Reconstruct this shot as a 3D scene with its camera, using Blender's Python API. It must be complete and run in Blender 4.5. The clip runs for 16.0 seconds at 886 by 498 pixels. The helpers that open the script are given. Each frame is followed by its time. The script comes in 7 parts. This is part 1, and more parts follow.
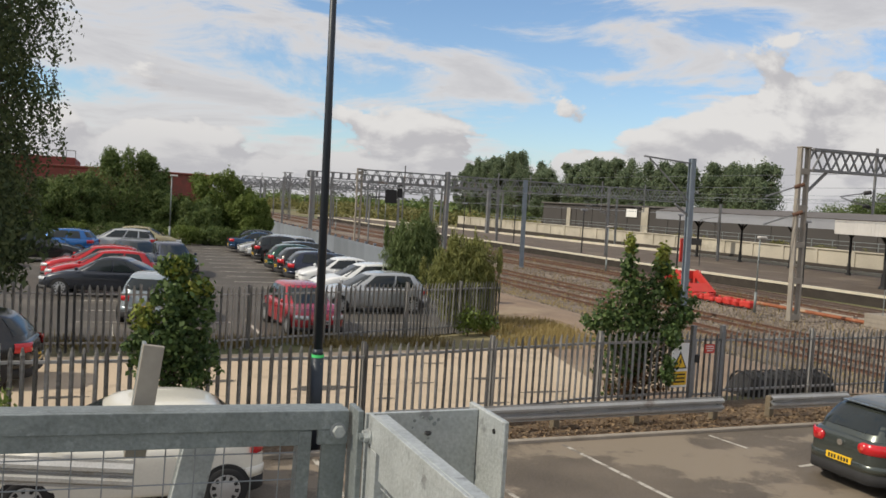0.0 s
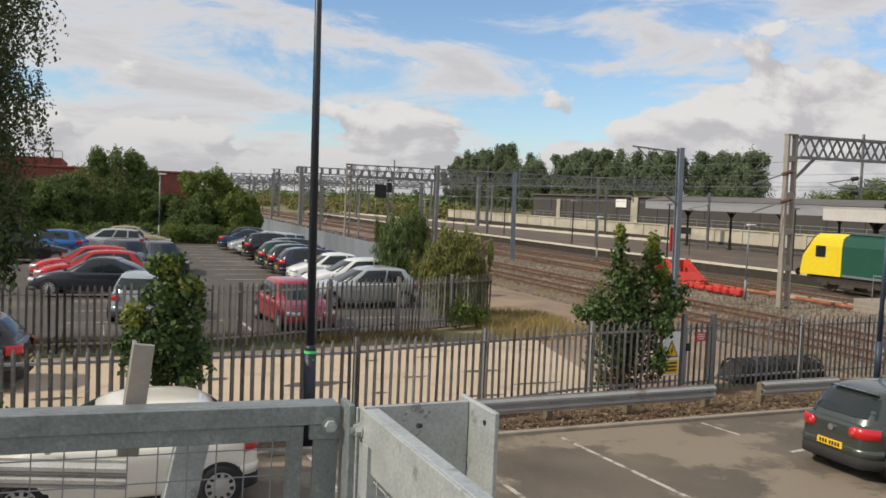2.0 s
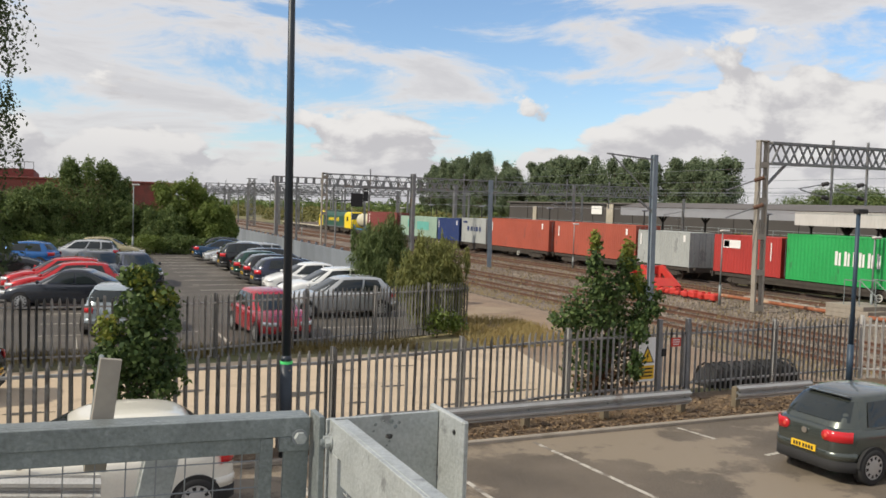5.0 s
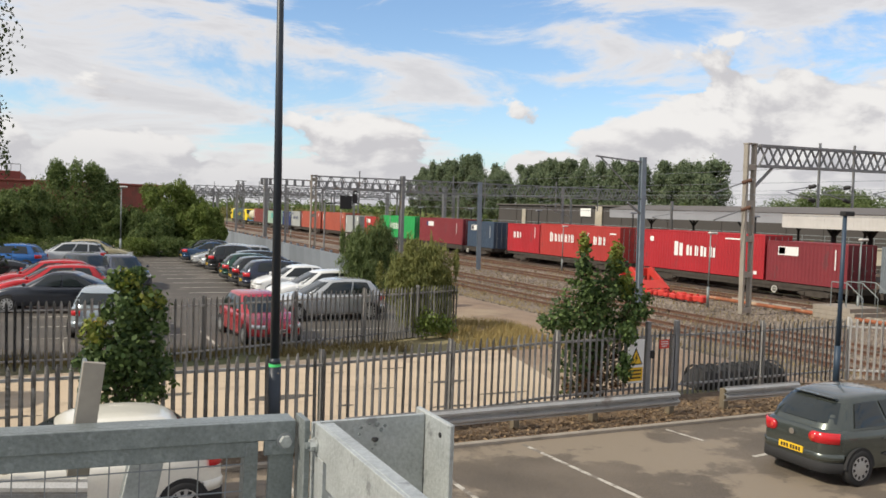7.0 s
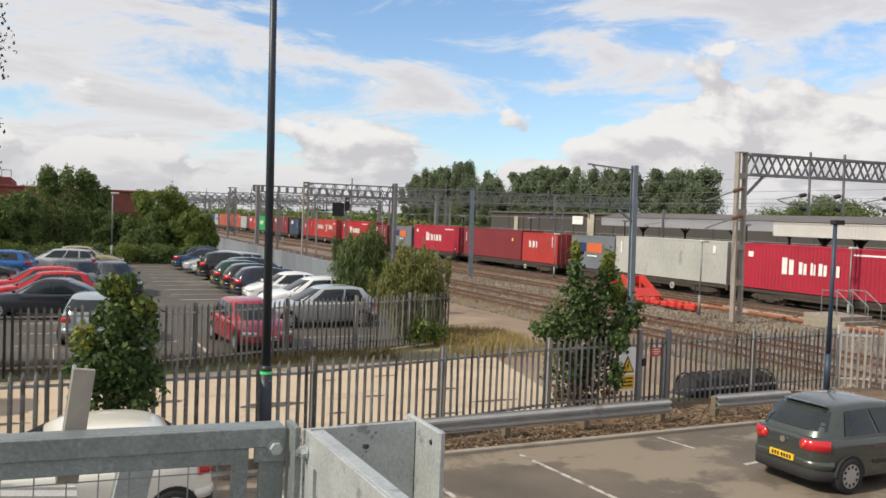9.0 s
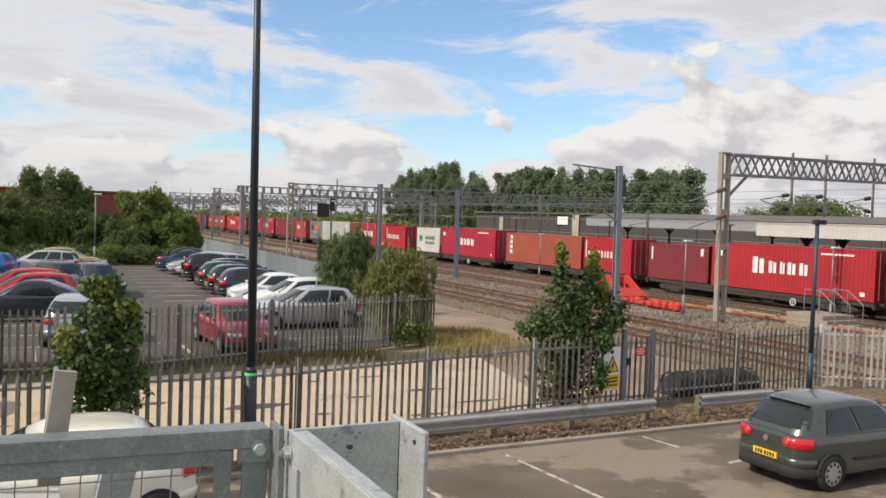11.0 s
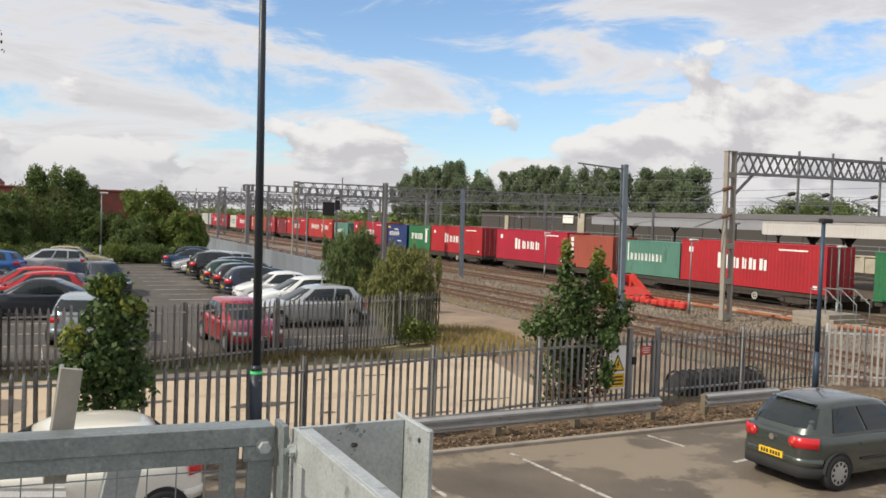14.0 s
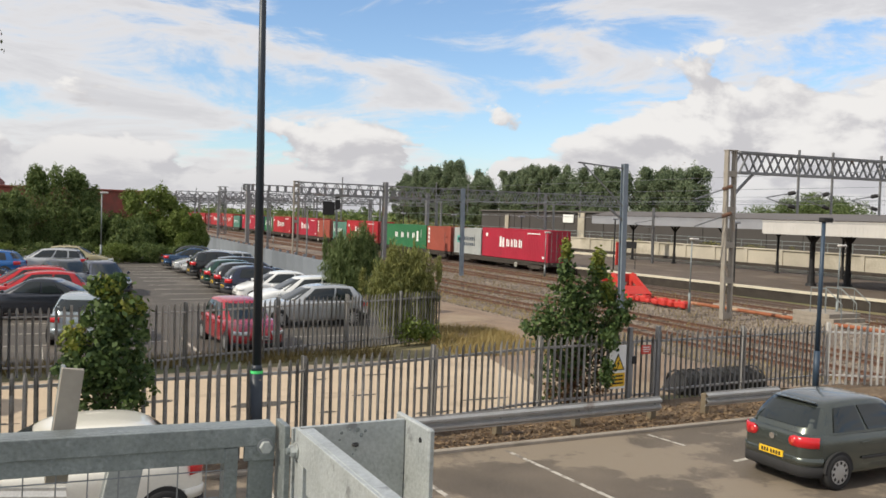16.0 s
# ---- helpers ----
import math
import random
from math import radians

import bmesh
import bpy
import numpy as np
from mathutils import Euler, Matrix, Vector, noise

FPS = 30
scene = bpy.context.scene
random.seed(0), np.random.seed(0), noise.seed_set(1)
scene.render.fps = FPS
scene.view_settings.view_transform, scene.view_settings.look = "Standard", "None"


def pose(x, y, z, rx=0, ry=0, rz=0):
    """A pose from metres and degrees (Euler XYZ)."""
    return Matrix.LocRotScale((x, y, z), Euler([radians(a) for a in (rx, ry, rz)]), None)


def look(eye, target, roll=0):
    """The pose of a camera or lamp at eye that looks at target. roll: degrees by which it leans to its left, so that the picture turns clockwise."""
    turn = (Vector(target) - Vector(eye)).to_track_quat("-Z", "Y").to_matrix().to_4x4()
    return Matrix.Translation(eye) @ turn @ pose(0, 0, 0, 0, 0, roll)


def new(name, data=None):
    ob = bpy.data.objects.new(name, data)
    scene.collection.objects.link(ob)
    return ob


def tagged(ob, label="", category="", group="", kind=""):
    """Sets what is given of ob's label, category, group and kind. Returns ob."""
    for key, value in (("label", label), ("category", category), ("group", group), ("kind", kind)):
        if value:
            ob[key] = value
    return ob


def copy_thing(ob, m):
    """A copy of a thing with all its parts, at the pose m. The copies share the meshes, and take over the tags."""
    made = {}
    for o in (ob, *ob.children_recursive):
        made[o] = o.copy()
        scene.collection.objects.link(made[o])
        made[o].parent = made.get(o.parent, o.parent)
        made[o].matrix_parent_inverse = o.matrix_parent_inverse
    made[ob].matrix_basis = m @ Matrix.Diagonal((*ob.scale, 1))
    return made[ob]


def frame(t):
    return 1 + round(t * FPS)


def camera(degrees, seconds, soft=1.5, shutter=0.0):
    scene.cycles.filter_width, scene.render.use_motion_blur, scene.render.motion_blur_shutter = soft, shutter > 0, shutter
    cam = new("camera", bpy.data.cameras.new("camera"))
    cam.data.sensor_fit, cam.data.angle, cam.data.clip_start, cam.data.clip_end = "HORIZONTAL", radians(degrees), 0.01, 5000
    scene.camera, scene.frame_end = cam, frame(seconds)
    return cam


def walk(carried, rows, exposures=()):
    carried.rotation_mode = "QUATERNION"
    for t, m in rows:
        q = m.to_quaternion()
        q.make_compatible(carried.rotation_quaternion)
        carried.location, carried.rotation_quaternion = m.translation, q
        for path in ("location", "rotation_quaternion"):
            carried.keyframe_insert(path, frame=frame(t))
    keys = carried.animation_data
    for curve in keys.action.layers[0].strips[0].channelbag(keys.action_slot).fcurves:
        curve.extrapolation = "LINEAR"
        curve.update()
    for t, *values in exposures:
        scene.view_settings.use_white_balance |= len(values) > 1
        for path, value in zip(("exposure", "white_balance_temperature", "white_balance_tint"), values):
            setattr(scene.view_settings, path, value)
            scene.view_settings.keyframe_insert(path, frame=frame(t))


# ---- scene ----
cam = camera(56.0, 16.0, soft=1.6)
# seconds, x, y, z, yaw, pitch, roll: a camera held by hand at a rail, turning slowly
PATH = [
    (0.0, -0.023, 0.042, 4.092, -22.202, -3.015, -3.501),
    (0.5, -0.024, 0.033, 4.095, -22.202, -3.378, -3.022),
    (1.0, -0.018, 0.035, 4.093, -22.502, -3.412, -2.835),
    (1.5, -0.020, 0.034, 4.091, -22.739, -3.192, -2.726),
    (2.0, -0.021, 0.030, 4.093, -22.895, -3.418, -2.443),
    (2.5, -0.022, 0.023, 4.096, -22.814, -3.052, -2.520),
    (3.0, -0.018, 0.027, 4.097, -23.126, -2.913, -2.362),
    (3.5, -0.018, 0.030, 4.093, -23.533, -2.885, -2.519),
    (4.0, -0.012, 0.023, 4.097, -24.075, -2.913, -2.208),
    (6.5, -0.005, 0.010, 4.100, -24.924, -2.634, -1.963),
    (7.0, -0.001, 0.012, 4.100, -25.234, -2.609, -1.970),
    (7.5, -0.002, 0.011, 4.100, -25.428, -2.168, -2.261),
    (8.0, 0.000, 0.006, 4.101, -25.724, -2.395, -2.123),
    (8.5, -0.000, 0.010, 4.099, -25.835, -2.198, -2.072),
    (9.0, -0.001, 0.007, 4.100, -25.762, -2.080, -2.146),
    (9.5, -0.001, 0.002, 4.102, -25.994, -1.848, -2.118),
    (10.0, -0.001, 0.000, 4.099, -26.484, -2.214, -2.051),
    (12.5, 0.004, 0.002, 4.102, -27.040, -1.606, -2.153),
    (13.0, 0.003, -0.006, 4.102, -27.121, -1.821, -2.361),
    (13.5, 0.003, -0.004, 4.100, -26.942, -2.192, -2.222),
    (14.0, 0.002, 0.001, 4.099, -26.409, -2.107, -2.052),
    (14.5, -0.000, -0.001, 4.099, -26.408, -2.029, -2.188),
    (15.0, 0.000, 0.002, 4.098, -26.346, -1.997, -1.858),
    (15.5, 0.001, 0.000, 4.097, -26.567, -2.209, -1.773),
    (16.0, -0.000, -0.000, 4.100, -26.400, -2.150, -2.000),
]
walk(cam, [(t, pose(x, y, z, 90 + p, r, w)) for t, x, y, z, w, p, r in PATH],
     exposures=((0.0, -0.62), (4.0, -0.54), (7.0, -0.39), (10.0, -0.38), (16.0, -0.40)))

SUN = Vector((-0.76, -0.01, 0.65)).normalized()


def sky_and_sun():
    world = bpy.data.worlds.new("sky")
    scene.world = world
    world.use_nodes = True
    nt = world.node_tree
    nt.nodes.clear()
    N = lambda kind: nt.nodes.new(kind)
    L = nt.links.new
    out, bg = N("ShaderNodeOutputWorld"), N("ShaderNodeBackground")
    L(bg.outputs[0], out.inputs[0])
    sky = N("ShaderNodeTexSky")
    sky.sky_type, sky.sun_disc = "NISHITA", False
    sky.sun_elevation = math.asin(SUN.z)
    sky.sun_rotation = math.atan2(SUN.x, SUN.y)
    sky.air_density, sky.dust_density, sky.ozone_density = 1.0, 0.6, 1.5
    co = N("ShaderNodeTexCoord")
    sep = N("ShaderNodeSeparateXYZ")
    L(co.outputs["Generated"], sep.inputs[0])

    def mth(op, a, b=None, clamp=False):
        n = N("ShaderNodeMath")
        n.operation, n.use_clamp = op, clamp
        for i, v in enumerate((a, b)):
            if v is None:
                continue
            if isinstance(v, (int, float)):
                n.inputs[i].default_value = v
            else:
                L(v, n.inputs[i])
        return n.outputs[0]

    # heading and height of each direction; cloud forms lie in these
    az, el = mth("ARCTAN2", sep.outputs[0], sep.outputs[1]), sep.outputs[2]
    flat = N("ShaderNodeCombineXYZ")
    L(az, flat.inputs[0]), L(el, flat.inputs[1])

    def noise_(scale, detail, rough, offset, stretch, turn=0.0, distort=0.0):
        mp = N("ShaderNodeMapping")
        mp.inputs["Location"].default_value = offset
        mp.inputs["Rotation"].default_value = (0, 0, turn)
        mp.inputs["Scale"].default_value = stretch
        L(flat.outputs[0], mp.inputs[0])
        n = N("ShaderNodeTexNoise")
        n.inputs["Scale"].default_value, n.inputs["Detail"].default_value = scale, detail
        n.inputs["Roughness"].default_value, n.inputs["Distortion"].default_value = rough, distort
        L(mp.outputs[0], n.inputs[0])
        return n.outputs[0]

    def ramp(val, a, b):
        n = N("ShaderNodeMapRange")
        n.interpolation_type = "SMOOTHSTEP"
        n.inputs[1].default_value, n.inputs[2].default_value = a, b
        L(val, n.inputs[0])
        return n.outputs[0]

    def blend(f, a, b):
        n = N("ShaderNodeMix")
        n.data_type = "RGBA"
        for v, sock in ((f, n.inputs[0]), (a, n.inputs[6]), (b, n.inputs[7])):
            if isinstance(v, tuple):
                sock.default_value = (*v, 1)
            else:
                L(v, sock)
        return n.outputs[2]

    right, left = ramp(az, 0.50, 0.85), mth("SUBTRACT", 1.0, ramp(az, 0.12, 0.36))
    # thin high streaks, thicker to the west and east
    streak = noise_(4.2, 11, 0.62, (CLOUD_X, CLOUD_Y, 0), (1.0, 3.6, 1), -0.22, 0.5)
    high = mth("ADD", streak, mth("SUBTRACT", mth("ADD", mth("MULTIPLY", left, 0.145), mth("MULTIPLY", right, 0.13)), 0.045))
    veil = mth("MULTIPLY", ramp(high, 0.44, 0.60), 0.94)
    high_tone = blend(ramp(high, 0.50, 0.72), (10.9, 10.7, 10.7), (8.9, 8.7, 8.85))
    # heaped clouds above the horizon, lit from the upper left
    heap = noise_(7.0, 10, 0.56, (1.3, 0.45, 0), (1.0, 1.9, 1), 0, 0.25)
    above = noise_(7.0, 10, 0.56, (1.285, 0.482, 0), (1.0, 1.9, 1), 0, 0.25)
    limit = mth("SUBTRACT", mth("ADD", 0.305, mth("MULTIPLY", el, 2.1)), mth("MULTIPLY", right, 0.19))
    body = ramp(mth("SUBTRACT", heap, limit), 0.0, 0.05)
    lit = ramp(mth("SUBTRACT", heap, above), -0.075, 0.085)
    low = mth("MULTIPLY", mth("SUBTRACT", 1.0, ramp(el, 0.0, 0.10)), 0.62)
    heap_tone = blend(lit, (7.9, 7.75, 8.0), (11.5, 11.25, 11.0))
    haze = mth("MULTIPLY", mth("SUBTRACT", 1.0, ramp(el, -0.02, 0.085)), 0.55)
    clean = N("ShaderNodeVectorMath")
    clean.operation = "MULTIPLY"
    L(sky.outputs[0], clean.inputs[0])
    clean.inputs[1].default_value = (1.84, 2.02, 2.2)
    heap_tone = blend(low, heap_tone, (7.7, 7.7, 8.1))
    whole = blend(body, blend(veil, blend(haze, clean.outputs[0], (8.2, 8.4, 8.8)), high_tone), heap_tone)
    L(whole, bg.inputs[0])
    bg.inputs[1].default_value = 0.10
    sun = new("sun", bpy.data.lights.new("sun", "SUN"))
    sun.data.energy, sun.data.angle, sun.data.color = 5.0, radians(0.55), (1.0, 0.905, 0.745)
    sun.matrix_world = look(SUN * 50, (0, 0, 0))


CLOUD_X, CLOUD_Y = 2.3, 1.1
sky_and_sun()


# ---- materials ----
def mat(name, colour, rough=0.6, metal=0.0, vary=0.15, scale=6.0, fine=60.0, bump=0.0, spots=None, spot_at=0.62, random_=0.0, coat=0.0, stretch=(1, 1, 1), spot_scale=None, edge=0.05):
    """A surface with colour variation at two scales, fine relief and, if wanted, stains of another colour."""
    m = bpy.data.materials.new(name)
    m.use_nodes = True
    nt = m.node_tree
    b = nt.nodes["Principled BSDF"]
    L = nt.links.new
    co = nt.nodes.new("ShaderNodeTexCoord")
    mp = nt.nodes.new("ShaderNodeMapping")
    mp.inputs["Scale"].default_value = stretch
    L(co.outputs["Object"], mp.inputs[0])
    n1, n2 = nt.nodes.new("ShaderNodeTexNoise"), nt.nodes.new("ShaderNodeTexNoise")
    for n, s, d in ((n1, scale, 6), (n2, fine, 4)):
        n.inputs["Scale"].default_value, n.inputs["Detail"].default_value = s, d
        L(mp.outputs[0], n.inputs[0])
    add = nt.nodes.new("ShaderNodeMath")
    add.operation = "ADD"
    L(n1.outputs[0], add.inputs[0]), L(n2.outputs[0], add.inputs[1])
    r = nt.nodes.new("ShaderNodeMapRange")
    r.inputs[1].default_value, r.inputs[2].default_value = 0.6, 1.4
    r.inputs[3].default_value, r.inputs[4].default_value = 1 - vary, 1 + vary
    L(add.outputs[0], r.inputs[0])
    val = r.outputs[0]
    if random_:
        info = nt.nodes.new("ShaderNodeObjectInfo")
        rr = nt.nodes.new("ShaderNodeMapRange")
        rr.inputs[3].default_value, rr.inputs[4].default_value = 1 - random_, 1 + random_
        L(info.outputs["Random"], rr.inputs[0])
        mul = nt.nodes.new("ShaderNodeMath")
        mul.operation = "MULTIPLY"
        L(val, mul.inputs[0]), L(rr.outputs[0], mul.inputs[1])
        val = mul.outputs[0]
    sc = nt.nodes.new("ShaderNodeVectorMath")
    sc.operation = "SCALE"
    sc.inputs[0].default_value = colour[:3]
    L(val, sc.inputs["Scale"])
    col = sc.outputs[0]
    if spots:
        n3 = nt.nodes.new("ShaderNodeTexNoise")
        n3.inputs["Scale"].default_value, n3.inputs["Detail"].default_value = spot_scale or scale * 0.45, 8
        n3.inputs["Roughness"].default_value = 0.65
        L(mp.outputs[0], n3.inputs[0])
        rs = nt.nodes.new("ShaderNodeMapRange")
        rs.interpolation_type = "SMOOTHSTEP"
        rs.inputs[1].default_value, rs.inputs[2].default_value = spot_at - edge, spot_at + edge
        L(n3.outputs[0], rs.inputs[0])
        mx = nt.nodes.new("ShaderNodeMix")
        mx.data_type = "RGBA"
        L(rs.outputs[0], mx.inputs[0]), L(col, mx.inputs[6])
        mx.inputs[7].default_value = (*spots, 1)
        col = mx.outputs[2]
    L(col, b.inputs["Base Color"])
    b.inputs["Roughness"].default_value, b.inputs["Metallic"].default_value = rough, metal
    b.inputs["Coat Weight"].default_value = coat
    if bump:
        bp = nt.nodes.new("ShaderNodeBump")
        bp.inputs["Strength"].default_value, bp.inputs["Distance"].default_value = bump, 0.02
        L(n2.outputs[0], bp.inputs["Height"])
        L(bp.outputs[0], b.inputs["Normal"])
    return m


def glass_mat(name, colour, rough=0.05):
    """Car glass: dark tinted, glossy."""
    m = mat(name, colour, rough, 0.0, 0.08, 2, 9)
    m.node_tree.nodes["Principled BSDF"].inputs["Specular IOR Level"].default_value = 0.6
    return m


M = {
    "asphalt": mat("asphalt", (0.132, 0.108, 0.082), 0.72, 0, 0.6, 0.5, 38, 0.6, (0.25, 0.205, 0.152), 0.525, spot_scale=0.36, edge=0.03),
    "asphalt2": mat("asphalt_old", (0.085, 0.076, 0.065), 0.85, 0, 0.22, 0.6, 38, 0.3, (0.13, 0.115, 0.098), 0.58, spot_scale=0.3),
    "concrete": mat("yard_concrete", (0.52, 0.415, 0.295), 0.9, 0, 0.14, 0.5, 25, 0.25, (0.43, 0.34, 0.245), 0.58, spot_scale=0.6),
    "kerb": mat("kerb_concrete", (0.30, 0.265, 0.22), 0.9, 0, 0.2, 3, 50, 0.3, (0.24, 0.21, 0.17), 0.6),
    "gravel": mat("gravel", (0.25, 0.18, 0.125), 0.95, 0, 0.35, 0.7, 22, 0.9, (0.31, 0.24, 0.165), 0.56, spot_scale=0.25),
    "ballast": mat("ballast", (0.155, 0.122, 0.095), 0.95, 0, 0.7, 2.2, 9, 1.0, (0.25, 0.205, 0.16), 0.55, spot_scale=0.35),
    "earth": mat("earth", (0.20, 0.17, 0.085), 0.95, 0, 0.4, 0.2, 8, 0.6, (0.12, 0.13, 0.05), 0.52, spot_scale=0.06),
    "mulch": mat("leaf_litter", (0.15, 0.105, 0.066), 0.95, 0, 0.6, 3, 45, 1.0, (0.25, 0.19, 0.125), 0.58, spot_scale=9),
    "paint_line": mat("road_paint", (0.50, 0.47, 0.41), 0.8, 0, 0.15, 4, 60, 0.1, (0.20, 0.175, 0.145), 0.53, spot_scale=4),
    # one railing steel in two tones: shade put into galv, sunlight into the brighter
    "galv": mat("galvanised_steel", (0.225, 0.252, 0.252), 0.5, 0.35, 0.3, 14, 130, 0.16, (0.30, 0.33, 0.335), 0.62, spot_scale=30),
    "galv_lit": mat("galvanised_steel_lit", (0.43, 0.455, 0.45), 0.5, 0.3, 0.24, 12, 120, 0.16, (0.26, 0.27, 0.27), 0.63, spot_scale=16),
    "wire": mat("wire_steel", (0.30, 0.32, 0.34), 0.5, 0.7, 0.1),
    "pale": mat("palisade_steel", (0.31, 0.305, 0.295), 0.6, 0.4, 0.22, 5, 40, 0.1, (0.16, 0.15, 0.14), 0.64, random_=0.18),
    # copy of the palisade steel, lightened to stand in for sunlight
    "pale_sunlit": mat("sunlit_palisade_steel", (0.56, 0.55, 0.53), 0.55, 0.2, 0.15, 5, 40, 0.1, random_=0.1),
    "guard": mat("guardrail_steel", (0.45, 0.45, 0.44), 0.5, 0.6, 0.2, 3, 40, 0.1, (0.30, 0.27, 0.24), 0.63),
    "timber": mat("weathered_timber", (0.17, 0.14, 0.095), 0.9, 0, 0.3, 6, 60, 0.5, stretch=(1, 1, 0.2)),
    "pole_blue": mat("dark_blue_pole_paint", (0.021, 0.030, 0.043), 0.42, 0.1, 0.2, 3, 40, 0.05),
    "pole_mid": mat("blue_pole_paint", (0.03, 0.055, 0.09), 0.5, 0.1, 0.25, 3, 40, 0.05, (0.12, 0.13, 0.14), 0.66),
    "green_band": mat("green_reflective_band", (0.10, 0.75, 0.22), 0.5, 0, 0.05),
    "mast": mat("grey_mast_steel", (0.235, 0.24, 0.245), 0.6, 0.35, 0.2, 2, 30, 0.1, (0.24, 0.19, 0.15), 0.62),
    "mast_blue": mat("blue_grey_mast_steel", (0.24, 0.285, 0.33), 0.6, 0.3, 0.2, 2, 30, 0.1, (0.22, 0.20, 0.18), 0.64),
    "mast_light": mat("pale_column_steel", (0.34, 0.31, 0.265), 0.65, 0.2, 0.18, 2, 30, 0.1, (0.34, 0.27, 0.20), 0.62),
    "rust": mat("rusty_rail", (0.135, 0.072, 0.048), 0.8, 0.2, 0.35, 3, 40, 0.2),
    "rail": mat("worn_rail", (0.16, 0.12, 0.10), 0.5, 0.5, 0.25, 3, 40, 0.1),
    "sleeper": mat("sleeper", (0.115, 0.09, 0.072), 0.9, 0, 0.3, 3, 30, 0.4, random_=0.2),
    "platform": mat("platform_tarmac", (0.115, 0.088, 0.066), 0.9, 0, 0.3, 0.4, 20, 0.2, (0.17, 0.135, 0.10), 0.58, spot_scale=0.2),
    "platform_face": mat("platform_face", (0.05, 0.042, 0.036), 0.95, 0, 0.45, 1.5, 20, 0.4),
    "coping": mat("coping_paint", (0.60, 0.55, 0.44), 0.8, 0, 0.15, 1.5, 20, 0.1),
    "cream_wall": mat("cream_wall", (0.47, 0.43, 0.355), 0.85, 0, 0.25, 0.25, 8, 0.2, (0.37, 0.335, 0.27), 0.55, spot_scale=0.18),
    "dark_clad": mat("dark_cladding", (0.062, 0.056, 0.053), 0.8, 0, 0.15, 0.2, 10, 0.1),
    "canopy_grey": mat("canopy_grey_boards", (0.29, 0.30, 0.325), 0.7, 0, 0.1, 0.5, 14, 0.1),
    "canopy_white": mat("canopy_white_boards", (0.56, 0.545, 0.52), 0.7, 0, 0.1, 0.8, 14, 0.1),
    "canopy_top": mat("canopy_felt", (0.125, 0.115, 0.11), 0.9, 0, 0.2, 0.4, 10, 0.2),
    "black": mat("black_paint", (0.02, 0.02, 0.021), 0.6, 0.1, 0.2),
    "underframe": mat("underframe_grime", (0.065, 0.055, 0.046), 0.85, 0.2, 0.4, 3, 30, 0.3),
    "wheel_steel": mat("wheel_steel", (0.12, 0.09, 0.07), 0.6, 0.6, 0.3),
    "tyre": mat("tyre_rubber", (0.022, 0.022, 0.023), 0.85, 0, 0.2),
    "rim": mat("wheel_cover_silver", (0.50, 0.51, 0.52), 0.35, 0.6, 0.1),
    "trim": mat("black_plastic", (0.028, 0.028, 0.03), 0.6, 0, 0.15),
    "chrome": mat("chrome", (0.7, 0.7, 0.7), 0.15, 1.0, 0.03),
    "glass": glass_mat("car_glass", (0.018, 0.024, 0.026)),
    "lamp_red": mat("tail_lamp_red", (0.55, 0.012, 0.018), 0.2, 0, 0.1, coat=0.5),
    "lamp_clear": mat("head_lamp_clear", (0.72, 0.74, 0.76), 0.12, 0.2, 0.05, coat=0.5),
    "plate_yellow": mat("plate_yellow", (0.85, 0.52, 0.02), 0.5, 0, 0.05),
    "plate_white": mat("plate_white", (0.75, 0.75, 0.73), 0.5, 0, 0.05),
    "white": mat("white_paint", (0.80, 0.80, 0.78), 0.6, 0, 0.06),
    "yellow": mat("yellow_paint", (0.82, 0.62, 0.02), 0.5, 0, 0.08),
    "sign_yellow": mat("sign_yellow", (0.80, 0.50, 0.03), 0.6, 0, 0.08),
    "sign_red": mat("sign_red", (0.62, 0.07, 0.05), 0.6, 0, 0.08),
    "buffer_red": mat("buffer_stop_red", (0.54, 0.040, 0.030), 0.6, 0, 0.15, 2, 20, 0.1, (0.55, 0.06, 0.03), 0.6),
    "loco_green": mat("locomotive_green", (0.014, 0.085, 0.055), 0.4, 0, 0.12, 1.2, 10, 0.0, coat=0.2),
    "loco_roof": mat("locomotive_roof_grey", (0.07, 0.10, 0.09), 0.7, 0.1, 0.2),
    "red_brick": mat("red_cladding", (0.21, 0.06, 0.05), 0.85, 0, 0.25, 0.5, 6, 0.1, (0.15, 0.06, 0.05), 0.56, spot_scale=0.3),
    "slat_fence": mat("grey_slat_fence", (0.21, 0.235, 0.265), 0.7, 0.2, 0.15, 1.0, 20, 0.1, random_=0.15),
    "rust_bright": mat("orange_rust", (0.30, 0.105, 0.05), 0.9, 0, 0.4, 1.5, 20, 0.4, (0.42, 0.30, 0.20), 0.6),
    "brown_brick": mat("brown_brick", (0.15, 0.085, 0.065), 0.9, 0, 0.2, 0.6, 8, 0.1),
    "bark": mat("bark", (0.10, 0.075, 0.055), 0.95, 0, 0.3, 6, 40, 0.6),
}


# ---- mesh helpers ----
def box(bm, x0, x1, y0, y1, z0, z1, bevel=0.0, m=None):
    v = [Vector((x, y, z)) for x in (x0, x1) for y in (y0, y1) for z in (z0, z1)]
    if m is not None:
        v = [m @ p for p in v]
    v = [bm.verts.new(p) for p in v]
    f = [bm.faces.new([v[i] for i in q]) for q in ((0, 1, 3, 2), (4, 6, 7, 5), (0, 4, 5, 1), (2, 3, 7, 6), (0, 2, 6, 4), (1, 5, 7, 3))]
    if bevel:
        e = list({e for q in f for e in q.edges})
        bmesh.ops.bevel(bm, geom=e, offset=bevel, segments=1, affect="EDGES")


